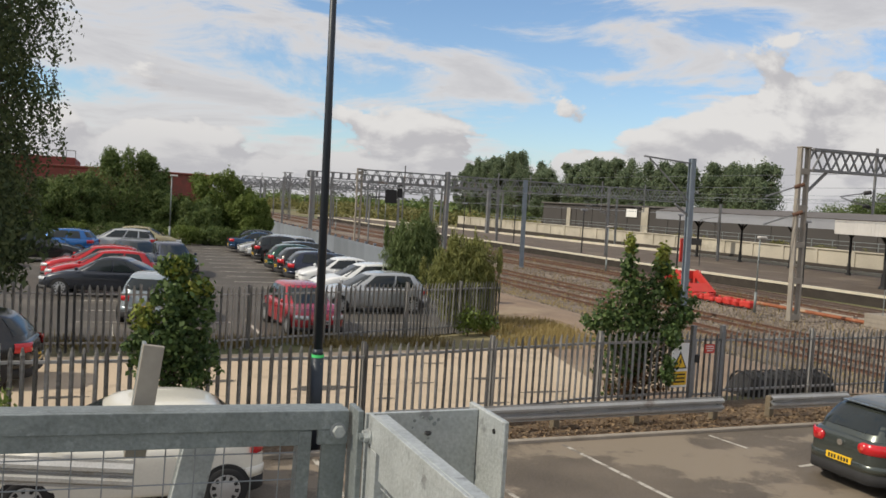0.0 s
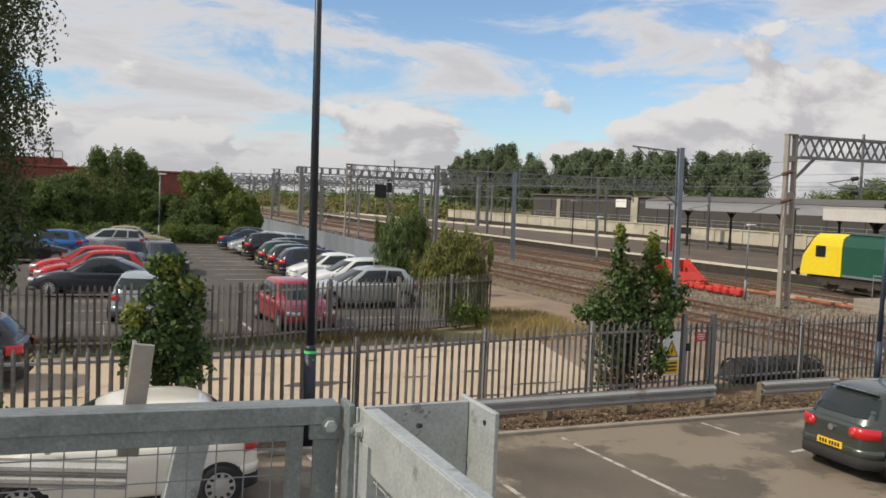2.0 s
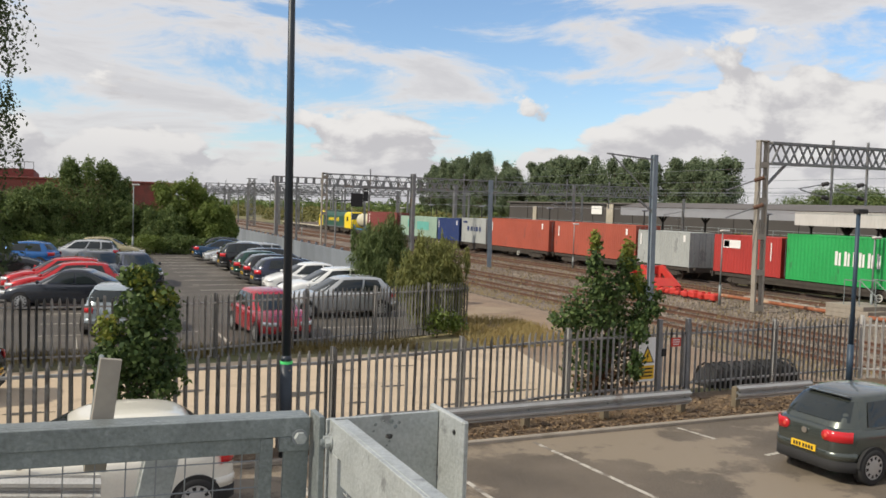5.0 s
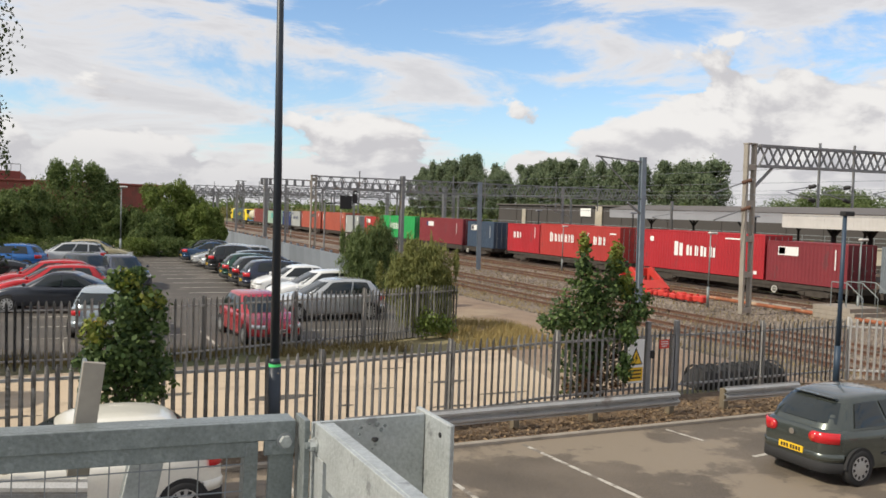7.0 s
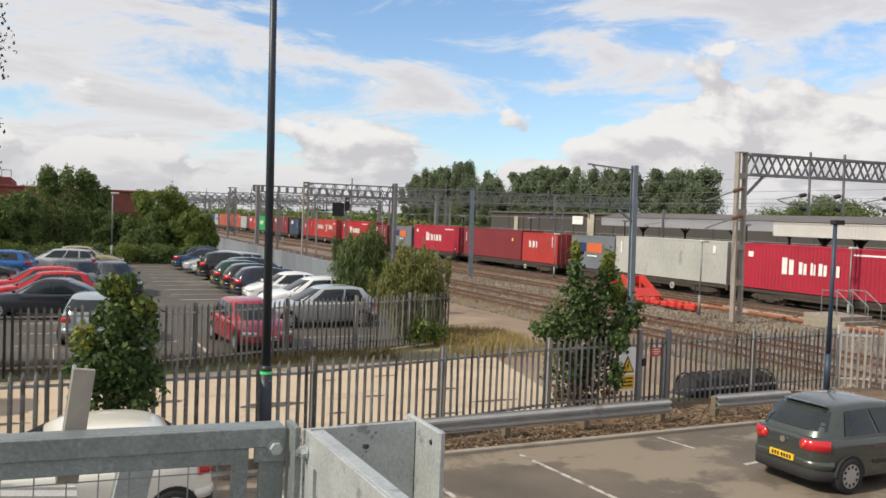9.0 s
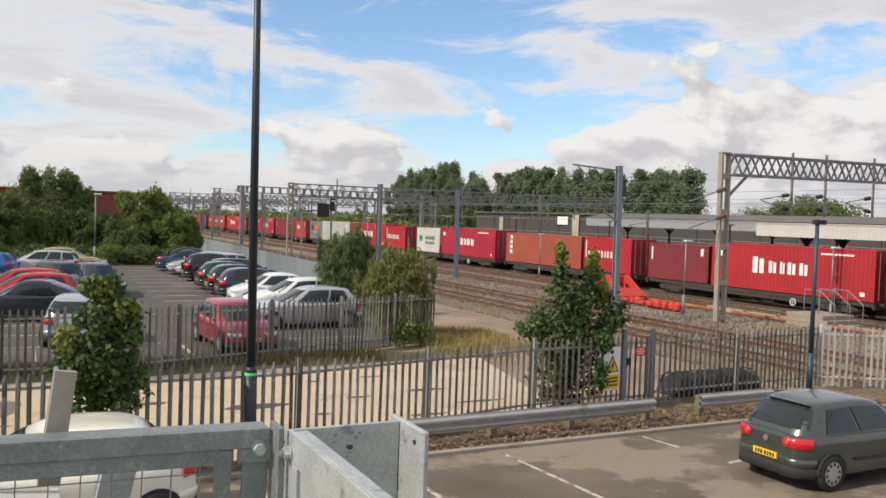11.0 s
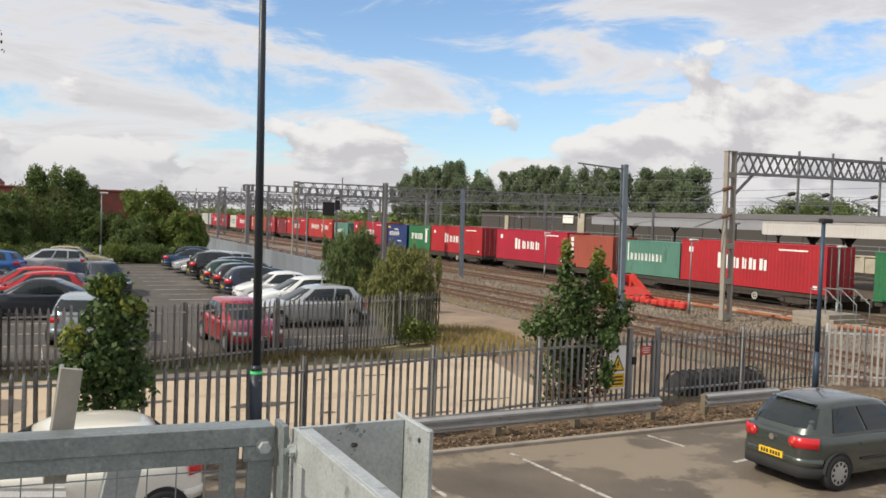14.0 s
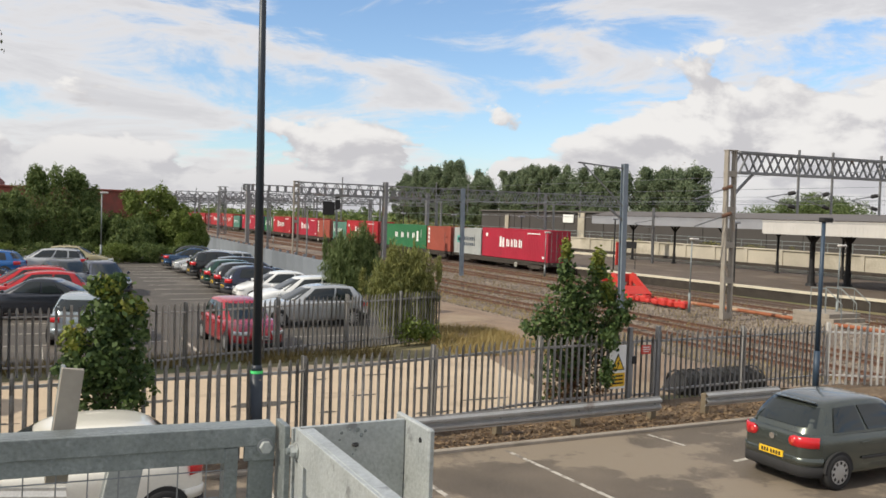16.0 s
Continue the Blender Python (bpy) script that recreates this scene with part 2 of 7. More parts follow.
def tube(bm, a, b, r0, r1=None, sides=8, caps=True):
    a, b = Vector(a), Vector(b)
    r1 = r0 if r1 is None else r1
    q = (b - a).to_track_quat("Z", "Y")
    rings = []
    for p, r in ((a, r0), (b, r1)):
        rings.append([bm.verts.new(p + q @ Vector((r * math.cos(k * math.tau / sides), r * math.sin(k * math.tau / sides), 0))) for k in range(sides)])
    for k in range(sides):
        bm.faces.new((rings[0][k], rings[0][(k + 1) % sides], rings[1][(k + 1) % sides], rings[1][k]))
    if caps:
        bm.faces.new(rings[0][::-1]), bm.faces.new(rings[1])


def bar(bm, a, b, w, h=None):
    """A square bar from a to b."""
    a, b = Vector(a), Vector(b)
    h = h or w
    d = b - a
    q = d.to_track_quat("Z", "Y").to_matrix().to_4x4()
    box(bm, -w / 2, w / 2, -h / 2, h / 2, 0, d.length, 0, Matrix.Translation(a) @ q)


def prism(bm, prof, axis, lo, hi):
    """A profile of (a, b) pairs drawn out along an axis: x gives (y, z), y gives (x, z), z gives (x, y)."""
    def at(p, t):
        return {"x": (t, p[0], p[1]), "y": (p[0], t, p[1]), "z": (p[0], p[1], t)}[axis]
    A = [bm.verts.new(at(p, lo)) for p in prof]
    B = [bm.verts.new(at(p, hi)) for p in prof]
    n = len(prof)
    for k in range(n):
        bm.faces.new((A[k], A[(k + 1) % n], B[(k + 1) % n], B[k]))
    bm.faces.new(A[::-1]), bm.faces.new(B)


def mesh_of(bm, name, material, smooth=False):
    bmesh.ops.recalc_face_normals(bm, faces=bm.faces)
    me = bpy.data.meshes.new(name)
    bm.to_mesh(me)
    bm.free()
    for q in material if isinstance(material, (list, tuple)) else [material]:
        me.materials.append(q)
    if smooth:
        me.polygons.foreach_set("use_smooth", [True] * len(me.polygons))
    return me


def part(name, bm, material, parent=None, label="", smooth=False):
    ob = new(name, mesh_of(bm, name, material, smooth))
    ob.parent = parent
    if label:
        ob["label"] = label
    return ob


def thing(name, label, category, m=None, group="", kind=""):
    ob = new(name)
    ob.empty_display_size = 0.2
    if m is not None:
        ob.matrix_basis = m
    return tagged(ob, label, category, group, kind)


def solid(name, bm, material, label, category="", kind="structure", smooth=False, group=""):
    return tagged(part(name, bm, material, None, label, smooth), label, category, group, kind)


def B():
    return bmesh.new()


RAIL_Z = -0.63
BED_Z = -0.80

# ---- ground ----
def sheet(name, pts, z, material, label, category="ground"):
    bm = B()
    bm.faces.new([bm.verts.new((x, y, z(x, y) if callable(z) else z)) for x, y in pts])
    return solid(name, bm, material, label, category)


def ground_height(x, y):
    k = min(max((x - 17.0) / 6.0, 0.0), 1.0)
    return -0.03 + (BED_Z - 0.02 + 0.03) * k * k * (3 - 2 * k)


def build_ground():
    bm = B()
    xs = [-1600, -400, -120, -40, -10, 8, 14, 17, 18.5, 20, 21.5, 23, 40, 90, 200, 500, 1600]
    ys = [-1600, -300, -60, -10, 5, 20, 40, 80, 160, 400, 1000, 2500]
    g = [[bm.verts.new((x, y, ground_height(x, y) - (0.9 if x > 140 else 0))) for y in ys] for x in xs]
    for i in range(len(xs) - 1):
        for j in range(len(ys) - 1):
            bm.faces.new((g[i][j], g[i + 1][j], g[i + 1][j + 1], g[i][j + 1]))
    solid("ground", bm, M["earth"], "dry grassy ground reaching to the horizon", "ground", smooth=True)
    sheet("car_park_surface", [(-30, -6), (32, -6), (32, 12.75), (-30, 12.75)], 0.0, M["asphalt"], "patchy worn asphalt of the near car park", "pavement")
    sheet("planting_strip", [(-30, 12.87), (30, 12.87), (30, 15.2), (12.9, 15.0), (9.3, 14.75), (4, 13.6), (-30, 13.6)], 0.02, M["mulch"], "strip of brown leaf litter below the fence", "ground")
    sheet("yard_slab", [(-30, 13.6), (4, 13.6), (9.3, 14.75), (10.9, 15.6), (12.4, 21.9), (2.4, 21.3), (-30, 21.0)], 0.004, M["concrete"], "pale pinkish concrete yard slab", "pavement")
    sheet("far_car_park_surface", [(-40, 22.0), (8.8, 23.8), (12.4, 25.2), (15.0, 45), (15.9, 92), (5, 63.5), (-40, 63.5)], 0.006, M["asphalt2"], "dark grey asphalt of the far car park", "pavement")
    # gravel track behind the yard, following the fall of the ground
    bm = B()
    outline = [(10.9, 15.6), (13, 15.2), (20, 15.4), (34, 15.4)]
    rows = []
    for y in np.linspace(15.5, 60, 24):
        lo = 10.9 + (y - 15.5) * (1.5 / 6.4) if y < 21.9 else min(12.4 + (y - 21.9) * 0.14, 16)
        rows.append([bm.verts.new((x, y, ground_height(x, y) + 0.012)) for x in np.linspace(lo, 24.5, 14)])
    for a, b in zip(rows, rows[1:]):
        for k in range(13):
            bm.faces.new((a[k], a[k + 1], b[k + 1], b[k]))
    solid("gravel_track", bm, M["gravel"], "brown trodden gravel beside the railway", "ground", smooth=True)
    bm = B()
    cols = [21.5, 24, 27, 30, 33, 36, 39, 42, 44.6]
    rr = [[bm.verts.new((x, y, max(ground_height(x, y) + 0.015, BED_Z) + 0.05 * noise.noise((x * 0.6, y * 0.3, 0)))) for x in cols] for y in np.linspace(-60, 520, 150)]
    for a, b in zip(rr, rr[1:]):
        for k in range(len(cols) - 1):
            bm.faces.new((a[k], a[k + 1], b[k + 1], b[k]))
    solid("track_bed", bm, M["ballast"], "brown stone ballast under the tracks", "ground", smooth=True)
    bm = B()
    box(bm, -30, 32, 12.75, 12.87, -0.05, 0.07, 0.015)
    solid("kerb", bm, M["kerb"], "low worn concrete edging kerb of the car park", "kerb")
    # bay lines
    for x0, y0, x1, y1, w in ((7.66, 12.6, 8.0, 8.0, 0.085), (5.55, 12.6, 5.62, 8.0, 0.085), (10.9, 12.62, 11.05, 11.7, 0.08), (11.17, 10.64, 11.9, 10.74, 0.09), (3.2, 12.6, 3.2, 8.0, 0.085),
                              (12.3, 8.1, 17.0, 7.9, 0.09)):
        bm = B()
        d = Vector((x1 - x0, y1 - y0, 0)).normalized()
        n = Vector((-d.y, d.x, 0)) * w / 2
        p = [Vector((x0, y0, 0.004)) + n, Vector((x1, y1, 0.004)) + n, Vector((x1, y1, 0.004)) - n, Vector((x0, y0, 0.004)) - n]
        bm.faces.new([bm.verts.new(q) for q in p])
        solid("bay_line", bm, M["paint_line"], "worn white painted bay line on asphalt", "road marking")
    for y in np.arange(26.6, 62, 2.45):
        for x0, x1 in ((5.7, 10.6), (-0.6, 3.9)):
            bm = B()
            box(bm, x0, x1, y - 0.05, y + 0.05, 0.0, 0.011)
            solid("bay_line", bm, M["paint_line"], "white painted bay line of the far car park", "road marking")
    for x, y0, y1 in ((0.35, 23.0, 26.2), (4.4, 24.2, 27.2), (-3.4, 24.0, 29)):
        bm = B()
        box(bm, x - 0.05, x + 0.05, y0, y1, 0.0, 0.012)
        solid("bay_line", bm, M["paint_line"], "white painted bay line of the far car park", "road marking")
    # small dark patches on the slab
    for x, y, a, b in ((4.55, 17.4, 0.75, 0.26), (8.7, 17.9, 0.5, 0.16), (2.4, 18.3, 0.5, 0.14), (6.9, 17.6, 0.32, 0.09), (6.5, 19.6, 0.22, 0.08), (5.6, 16.3, 0.2, 0.10), (9.4, 16.4, 0.7, 0.10),
                       (7.7, 15.6, 0.5, 0.09), (1.4, 16.8, 0.35, 0.12), (3.3, 15.5, 0.3, 0.09), (8.1, 19.8, 0.4, 0.07), (-0.6, 17.2, 0.5, 0.12)):
        bm = B()
        bm.faces.new([bm.verts.new((x + a * math.cos(k * 0.449) * random.uniform(0.6, 1.15), y + b * math.sin(k * 0.449) * random.uniform(0.6, 1.15), 0.009)) for k in range(14)])
        solid("slab_patch", bm, M["asphalt2"], "dark patch on the concrete slab", "stain")


build_ground()


# ---- fences ----
def pale_mesh(h, w=0.068, steel="pale"):
    """A palisade pale: W section with a pointed top."""
    bm = B()
    d = 0.012
    xs = [-w / 2, -w / 6, w / 6, w / 2]
    lo = [bm.verts.new((x, d if k in (0, 3) else -d, 0.05)) for k, x in enumerate(xs)]
    hi = [bm.verts.new((x, d if k in (0, 3) else -d, h - (0.10 if k in (0, 3) else 0.0))) for k, x in enumerate(xs)]
    for k in range(3):
        bm.faces.new((lo[k], lo[k + 1], hi[k + 1], hi[k]))
    r = bmesh.ops.solidify(bm, geom=list(bm.faces), thickness=0.003)
    return mesh_of(bm, "pale", M[steel])


def palisade(name, pts, h, label, step=0.162, every=17, steel="pale"):
    """A palisade fence along a line of points: pales on two angle rails, with I-section posts."""
    f = thing(name, label, "fence")
    me = pale_mesh(h, 0.068, steel)
    k = 0
    for (x0, y0), (x1, y1) in zip(pts, pts[1:]):
        a, b = Vector((x0, y0, 0)), Vector((x1, y1, 0))
        d = b - a
        ang = math.atan2(d.y, d.x)
        n = Vector((-d.y, d.x, 0)).normalized()
        for z in (0.28, h - 0.22):
            bm = B()
            bar(bm, a + n * 0.035 + Vector((0, 0, z)), b + n * 0.035 + Vector((0, 0, z)), 0.05, 0.045)
            part("rail", bm, M[steel], f)
        cnt = int(d.length / step)
        for i in range(cnt):
            p = a + d * ((i + 0.5) / cnt)
            ob = new("pale", me)
            ob.parent = f
            ob.matrix_basis = Matrix.Translation((p.x, p.y, random.uniform(-0.012, 0.012))) @ Matrix.Rotation(ang, 4, "Z") @ Matrix.Rotation(random.gauss(0, 0.006), 4, "Y")
            if k % every == 0:
                bm = B()
                q = Matrix.Translation(p + n * 0.11) @ Matrix.Rotation(ang, 4, "Z")
                box(bm, -0.028, 0.028, -0.05, -0.04, 0, h + 0.03, 0, q)
                box(bm, -0.028, 0.028, 0.04, 0.05, 0, h + 0.03, 0, q)
                box(bm, -0.005, 0.005, -0.04, 0.04, 0, h + 0.02, 0, q)
                part("post", bm, M[steel], f)
            k += 1
    return f


def build_fences():
    palisade("palisade_fence", [(-7.0, 13.4), (4.0, 13.45), (9.3, 14.6), (12.12, 14.85)], 1.65, "dull grey steel palisade fence with pointed pales beside the yard")
    palisade("palisade_fence", [(13.07, 14.9), (19.0, 15.15)], 1.65, "grey steel palisade fence between car park and railway")
    # this stretch carries its sunlight in the steel colour
    palisade("palisade_fence", [(19.0, 15.15), (24.5, 12.2)], 1.65, "galvanised palisade fence beside the railway, coloured bright as sunlit", steel="pale_sunlit")
    palisade("palisade_fence", [(-7.5, 21.3), (2.5, 21.55), (8.58, 23.5)], 1.68, "grey palisade fence along the far car park")
    palisade("palisade_fence", [(8.58, 23.5), (12.4, 24.9)], 1.68, "grey palisade fence half hidden by bushes", 0.13)
    # pedestrian gate in the near fence
    g = thing("palisade_gate", "closed grey palisade gate with a red notice", "gate", pose(12.62, 14.88, 0, 0, 0, 2))
    for x in (-0.42, 0.42):
        bm = B()
        box(bm, x - 0.05, x + 0.05, -0.05, 0.05, 0, 1.78, 0.006)
        part("gate_post", bm, M["mast"], g)
    bm = B()
    for z in (0.2, 1.42):
        box(bm, -0.36, 0.36, -0.02, 0.02, z, z + 0.05)
    for x in (-0.36, 0.31):
        box(bm, x, x + 0.05, -0.02, 0.02, 0.2, 1.47)
    part("gate_frame", bm, M["pale"], g)
    me = pale_mesh(1.6)
    for k in range(4):
        ob = new("pale", me)
        ob.parent, ob.location = g, (-0.24 + 0.16 * k, -0.03, 0)
    bm = B()
    box(bm, -0.36, -0.24, -0.06, 0.05, 0.95, 1.12, 0.005)
    part("lock_box", bm, M["black"], g)
    bm = B()
    box(bm, -0.12, 0.16, -0.066, -0.05, 1.16, 1.36)
    sg = part("notice", bm, M["sign_red"], g, "small red notice with white lines")
    for k, w in enumerate((0.2, 0.22, 0.16)):
        bm = B()
        box(bm, 0.02 - w / 2, 0.02 + w / 2, -0.071, -0.067, 1.305 - 0.05 * k, 1.325 - 0.05 * k)
        part("text_bar", bm, M["white"], sg)
    # warning sign on the fence
    s = thing("warning_sign", "white and yellow electrical warning sign on the fence", "sign", pose(11.72, 14.66, 0, 0, 0, 4))
    bm = B()
    box(bm, -0.24, 0.24, -0.006, 0.006, 0.45, 1.42, 0.004)
    part("board", bm, M["white"], s)
    bm = B()
    prism(bm, [(-0.20, 0.86), (0.20, 0.86), (0, 1.24)], "y", -0.012, -0.006)
    part("triangle_border", bm, M["black"], s)
    bm = B()
    prism(bm, [(-0.155, 0.885), (0.155, 0.885), (0, 1.18)], "y", -0.018, -0.012)
    part("triangle", bm, M["sign_yellow"], s)
    bm = B()
    prism(bm, [(0.02, 1.10), (-0.045, 1.0), (-0.005, 1.0), (-0.03, 0.91), (0.05, 1.02), (0.01, 1.02), (0.04, 1.10)], "y", -0.022, -0.018)
    part("bolt_symbol", bm, M["black"], s)
    bm = B()
    box(bm, -0.21, 0.21, -0.012, -0.006, 0.5, 0.80)
    tb = part("text_panel", bm, M["sign_yellow"], s)
    for k in range(3):
        bm = B()
        box(bm, -0.16, 0.16, -0.017, -0.013, 0.715 - 0.08 * k, 0.75 - 0.08 * k)
        part("text_bar", bm, M["black"], tb)
    # blue-grey board fence along the tracks
    f = thing("board_fence", "weathered blue-grey board fence between car park and tracks", "fence")
    bmb = B()
    box(bmb, -0.05, 0.05, 0, 1.95, -0.1, 1.45, 0.008)
    me = mesh_of(bmb, "panel", M["slat_fence"])
    for k in range(26):
        y = 41.0 + k * 2.0
        x = 14.8 + (y - 41) * 0.026
        ob = new("panel", me)
        ob.parent, ob.location = f, (x, y, 0)
        bm = B()
        box(bm, x - 0.08, x + 0.08, y - 0.06, y + 0.04, -0.1, 1.6, 0.01)
        part("post", bm, M["slat_fence"], f)


build_fences()


# ---- guard rails ----
W_BEAM = [(0.0, 0.0), (0.0, 0.03), (-0.07, 0.07), (-0.07, 0.11), (0.0, 0.15), (0.0, 0.165), (-0.07, 0.205), (-0.07, 0.245), (0.0, 0.285), (0.0, 0.315), (0.012, 0.315), (0.012, 0.285), (-0.058, 0.243), (-0.058, 0.207), (0.012, 0.167), (0.012, 0.148), (-0.058, 0.108), (-0.058, 0.072), (0.012, 0.03), (0.012, 0.0)]


def guardrail(x0, x1, y, z, posts, label, post_mat="timber", y1=None):
    g = thing("guardrail", label, "guardrail")
    bm = B()
    prism(bm, [(y + a, z + b) for a, b in W_BEAM], "x", x0, x1)
    if y1 is not None:
        for v in bm.verts:
            v.co.y += (y1 - y) * (v.co.x - x0) / (x1 - x0)
    part("beam", bm, M["guard"], g)
    for x in posts:
        yy = y + ((y1 - y) * (x - x0) / (x1 - x0) if y1 is not None else 0)
        bm = B()
        box(bm, x - 0.07, x + 0.07, yy + 0.014, yy + 0.16, 0, z + 0.33 if post_mat != "timber" else z + 0.26, 0.012)
        part("post", bm, M[post_mat], g)
        bm = B()
        tube(bm, (x, yy - 0.005, z + 0.157), (x, yy - 0.03, z + 0.157), 0.016, 0.014, 6)
        part("bolt", bm, M["galv"], g)
    return g


guardrail(4.6, 11.95, 13.42, 0.20, (5.9, 8.03, 9.85, 11.8), "galvanised steel crash barrier on short timber posts", y1=13.5)
guardrail(13.25, 15.45, 13.52, 0.20, (13.32, 15.3), "galvanised crash barrier with a mossy timber end post")


# ---- the stair landing's rail, close to the camera ----
def build_landing():
    r = thing("landing_rail", "galvanised steel railing panel with wire mesh infill", "railing", pose(0, 1.665, 3.6755, 0, 1.4, 0) @ pose(0, 0, -3.6755))
    Z = 3.6755
    x1 = 0.458
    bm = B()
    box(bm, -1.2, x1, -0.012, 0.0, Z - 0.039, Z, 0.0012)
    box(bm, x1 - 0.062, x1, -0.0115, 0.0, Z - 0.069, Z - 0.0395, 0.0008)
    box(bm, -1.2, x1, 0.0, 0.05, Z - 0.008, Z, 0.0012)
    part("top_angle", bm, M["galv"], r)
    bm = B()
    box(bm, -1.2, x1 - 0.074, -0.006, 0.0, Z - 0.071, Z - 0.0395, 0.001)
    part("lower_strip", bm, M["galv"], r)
    for nm, x0, xe, y0, y1, z0, z1 in (("stile", x1 - 0.100, x1 - 0.0735, -0.008, 0.03, 2.5, Z - 0.041), ("bottom_rail", -1.2, x1 - 0.1, -0.004, 0.03, Z - 1.0, Z - 0.95), ("end_plate", x1 - 0.050, x1 + 0.002, 0.0, 0.008, 2.5, Z - 0.0695)):
        bm = B()
        box(bm, x0, xe, y0, y1, z0, z1, 0.0012)
        part(nm, bm, M["galv"], r)
    bm = B()
    for k in range(30):
        x = x1 - 0.132 - k * 0.0545
        if x > -1.2:
            tube(bm, (x, 0.008, Z - 0.95), (x, 0.008, Z - 0.071), 0.0014, sides=5)
    for k in range(15):
        z = Z - 0.088 - k * 0.0545
        tube(bm, (-1.2, 0.005, z), (x1 - 0.1, 0.005, z), 0.0014, sides=5)
    tagged(part("wire_mesh", bm, M["wire"], r), kind="stuff")
    bm = B()
    tube(bm, (x1 - 0.021, -0.012, Z - 0.041), (x1 - 0.021, -0.015, Z - 0.041), 0.0165, sides=20)
    wz = part("washer", bm, M["wire"], r)
    bm = B()
    tube(bm, (x1 - 0.021, -0.015, Z - 0.041), (x1 - 0.021, -0.025, Z - 0.041), 0.0130, 0.0120, sides=6)
    part("bolt_head", bm, M["galv_lit"], wz)
    # second panel, running towards the camera; its sunlight is put into the colour
    q = thing("landing_rail", "galvanised railing panel with wire mesh infill, coloured paler as sunlit", "railing", pose(0.482, 0, 0))
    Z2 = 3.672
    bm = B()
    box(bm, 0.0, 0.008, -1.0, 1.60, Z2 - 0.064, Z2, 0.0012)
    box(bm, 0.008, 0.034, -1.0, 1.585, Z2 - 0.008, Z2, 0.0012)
    part("top_angle", bm, M["galv_lit"], q)
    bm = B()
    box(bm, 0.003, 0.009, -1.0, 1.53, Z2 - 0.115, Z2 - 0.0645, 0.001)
    part("lower_strip", bm, M["galv_lit"], q)
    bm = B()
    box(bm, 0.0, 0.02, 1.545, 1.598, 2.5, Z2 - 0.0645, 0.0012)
    part("stile", bm, M["galv_lit"], q)
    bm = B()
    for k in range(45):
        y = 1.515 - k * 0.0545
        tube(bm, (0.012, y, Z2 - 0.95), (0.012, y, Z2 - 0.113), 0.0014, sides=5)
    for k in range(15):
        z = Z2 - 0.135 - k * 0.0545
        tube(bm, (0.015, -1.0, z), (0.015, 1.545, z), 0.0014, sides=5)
    tagged(part("wire_mesh", bm, M["galv_lit"], q), kind="stuff")
    bm = B()
    tube(bm, (-0.001, 1.588, Z2 - 0.043), (-0.004, 1.588, Z2 - 0.043), 0.0155, sides=20)
    part("washer", bm, M["galv_lit"], q)
    bm = B()
    tube(bm, (-0.004, 1.588, Z2 - 0.043), (-0.014, 1.588, Z2 - 0.043), 0.0125, sides=6)
    nut = part("nut", bm, M["galv_lit"], q)
    bm = B()
    tube(bm, (-0.014, 1.588, Z2 - 0.043), (-0.021, 1.588, Z2 - 0.043), 0.007, sides=8)
    part("bolt_end", bm, M["galv"], nut)
    # H-section corner post; its shaded flange and lit web differ by painted tone
    p = thing("corner_post", "galvanised steel H-section post with a scuffed web", "post", pose(0, 0, 0))
    Z3 = 3.673
    bm = B()
    box(bm, 0.464, 0.476, 1.612, 1.68, 0.0, Z3, 0.0012)
    part("flange", bm, M["galv"], p)
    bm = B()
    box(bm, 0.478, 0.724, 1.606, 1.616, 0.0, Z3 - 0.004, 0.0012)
    part("web", bm, M["galv_lit"], p)
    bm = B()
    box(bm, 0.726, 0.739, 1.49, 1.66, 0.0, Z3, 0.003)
    part("flange", bm, M["galv_lit"], p)
    bm = B()
    tube(bm, (0.7258, 1.53, Z3 - 0.030), (0.7240, 1.53, Z3 - 0.030), 0.0055, sides=12)
    part("bolt_hole", bm, M["black"], p)
    bm = B()
    tube(bm, (0.612, 1.6055, Z3 - 0.048), (0.612, 1.604, Z3 - 0.046), 0.0085, 0.0055, 7)
    part("burnt_hole", bm, M["black"], p)
    for dx, dz, rr in ((-0.03, -0.022, 0.004), (0.005, -0.018, 0.006), (0.022, -0.022, 0.004), (-0.012, -0.016, 0.003), (0.014, -0.03, 0.005), (-0.034, -0.036, 0.003), (0.002, -0.06, 0.003), (-0.004, -0.068, 0.0025)):
        bm = B()
        tube(bm, (0.612 + dx, 1.6058, Z3 + dz), (0.612 + dx, 1.6048, Z3 + dz), rr, rr * 0.6, 6)
        part("weld_scar", bm, M["galv"], p)
    # landing floor under the camera
    bm = B()
    box(bm, -1.6, 0.9, -2.5, 1.72, 2.42, 2.50)
    solid("landing_floor", bm, M["galv"], "galvanised steel landing of an outdoor stair", "floor")


build_landing()


def build_leaning_bars():
    for x, y, zt, wd, lean, ln in ((0.080, 1.726, 3.788, 0.020, 7.0, 0.22), (0.214, 1.95, 3.58, 0.036, 11.3, 3.65)):
        b = thing("steel_upright", "flat grey galvanised upright leaning behind the railing", "steel bar")
        bm = B()
        q = Matrix.Translation((x, y, zt)) @ Matrix.Rotation(radians(lean), 4, "Y")
        box(bm, -wd, wd, -0.006, 0.006, -ln, 0.0, 0.0015, q)
        part("face_plate", bm, M["mast_light" if ln < 1 else "galv_lit"], b)
        bm = B()
        box(bm, -wd, -wd + 0.008, 0.007, 0.04, -ln, 0.0, 0.0015, q)
        part("side_plate", bm, M["galv"], b)
    guardrail(-4.5, 0.39, 11.08, 0.845, (-1.2, -3.4), "galvanised crash barrier in front of a parked car", "galv", y1=9.36)


build_leaning_bars()


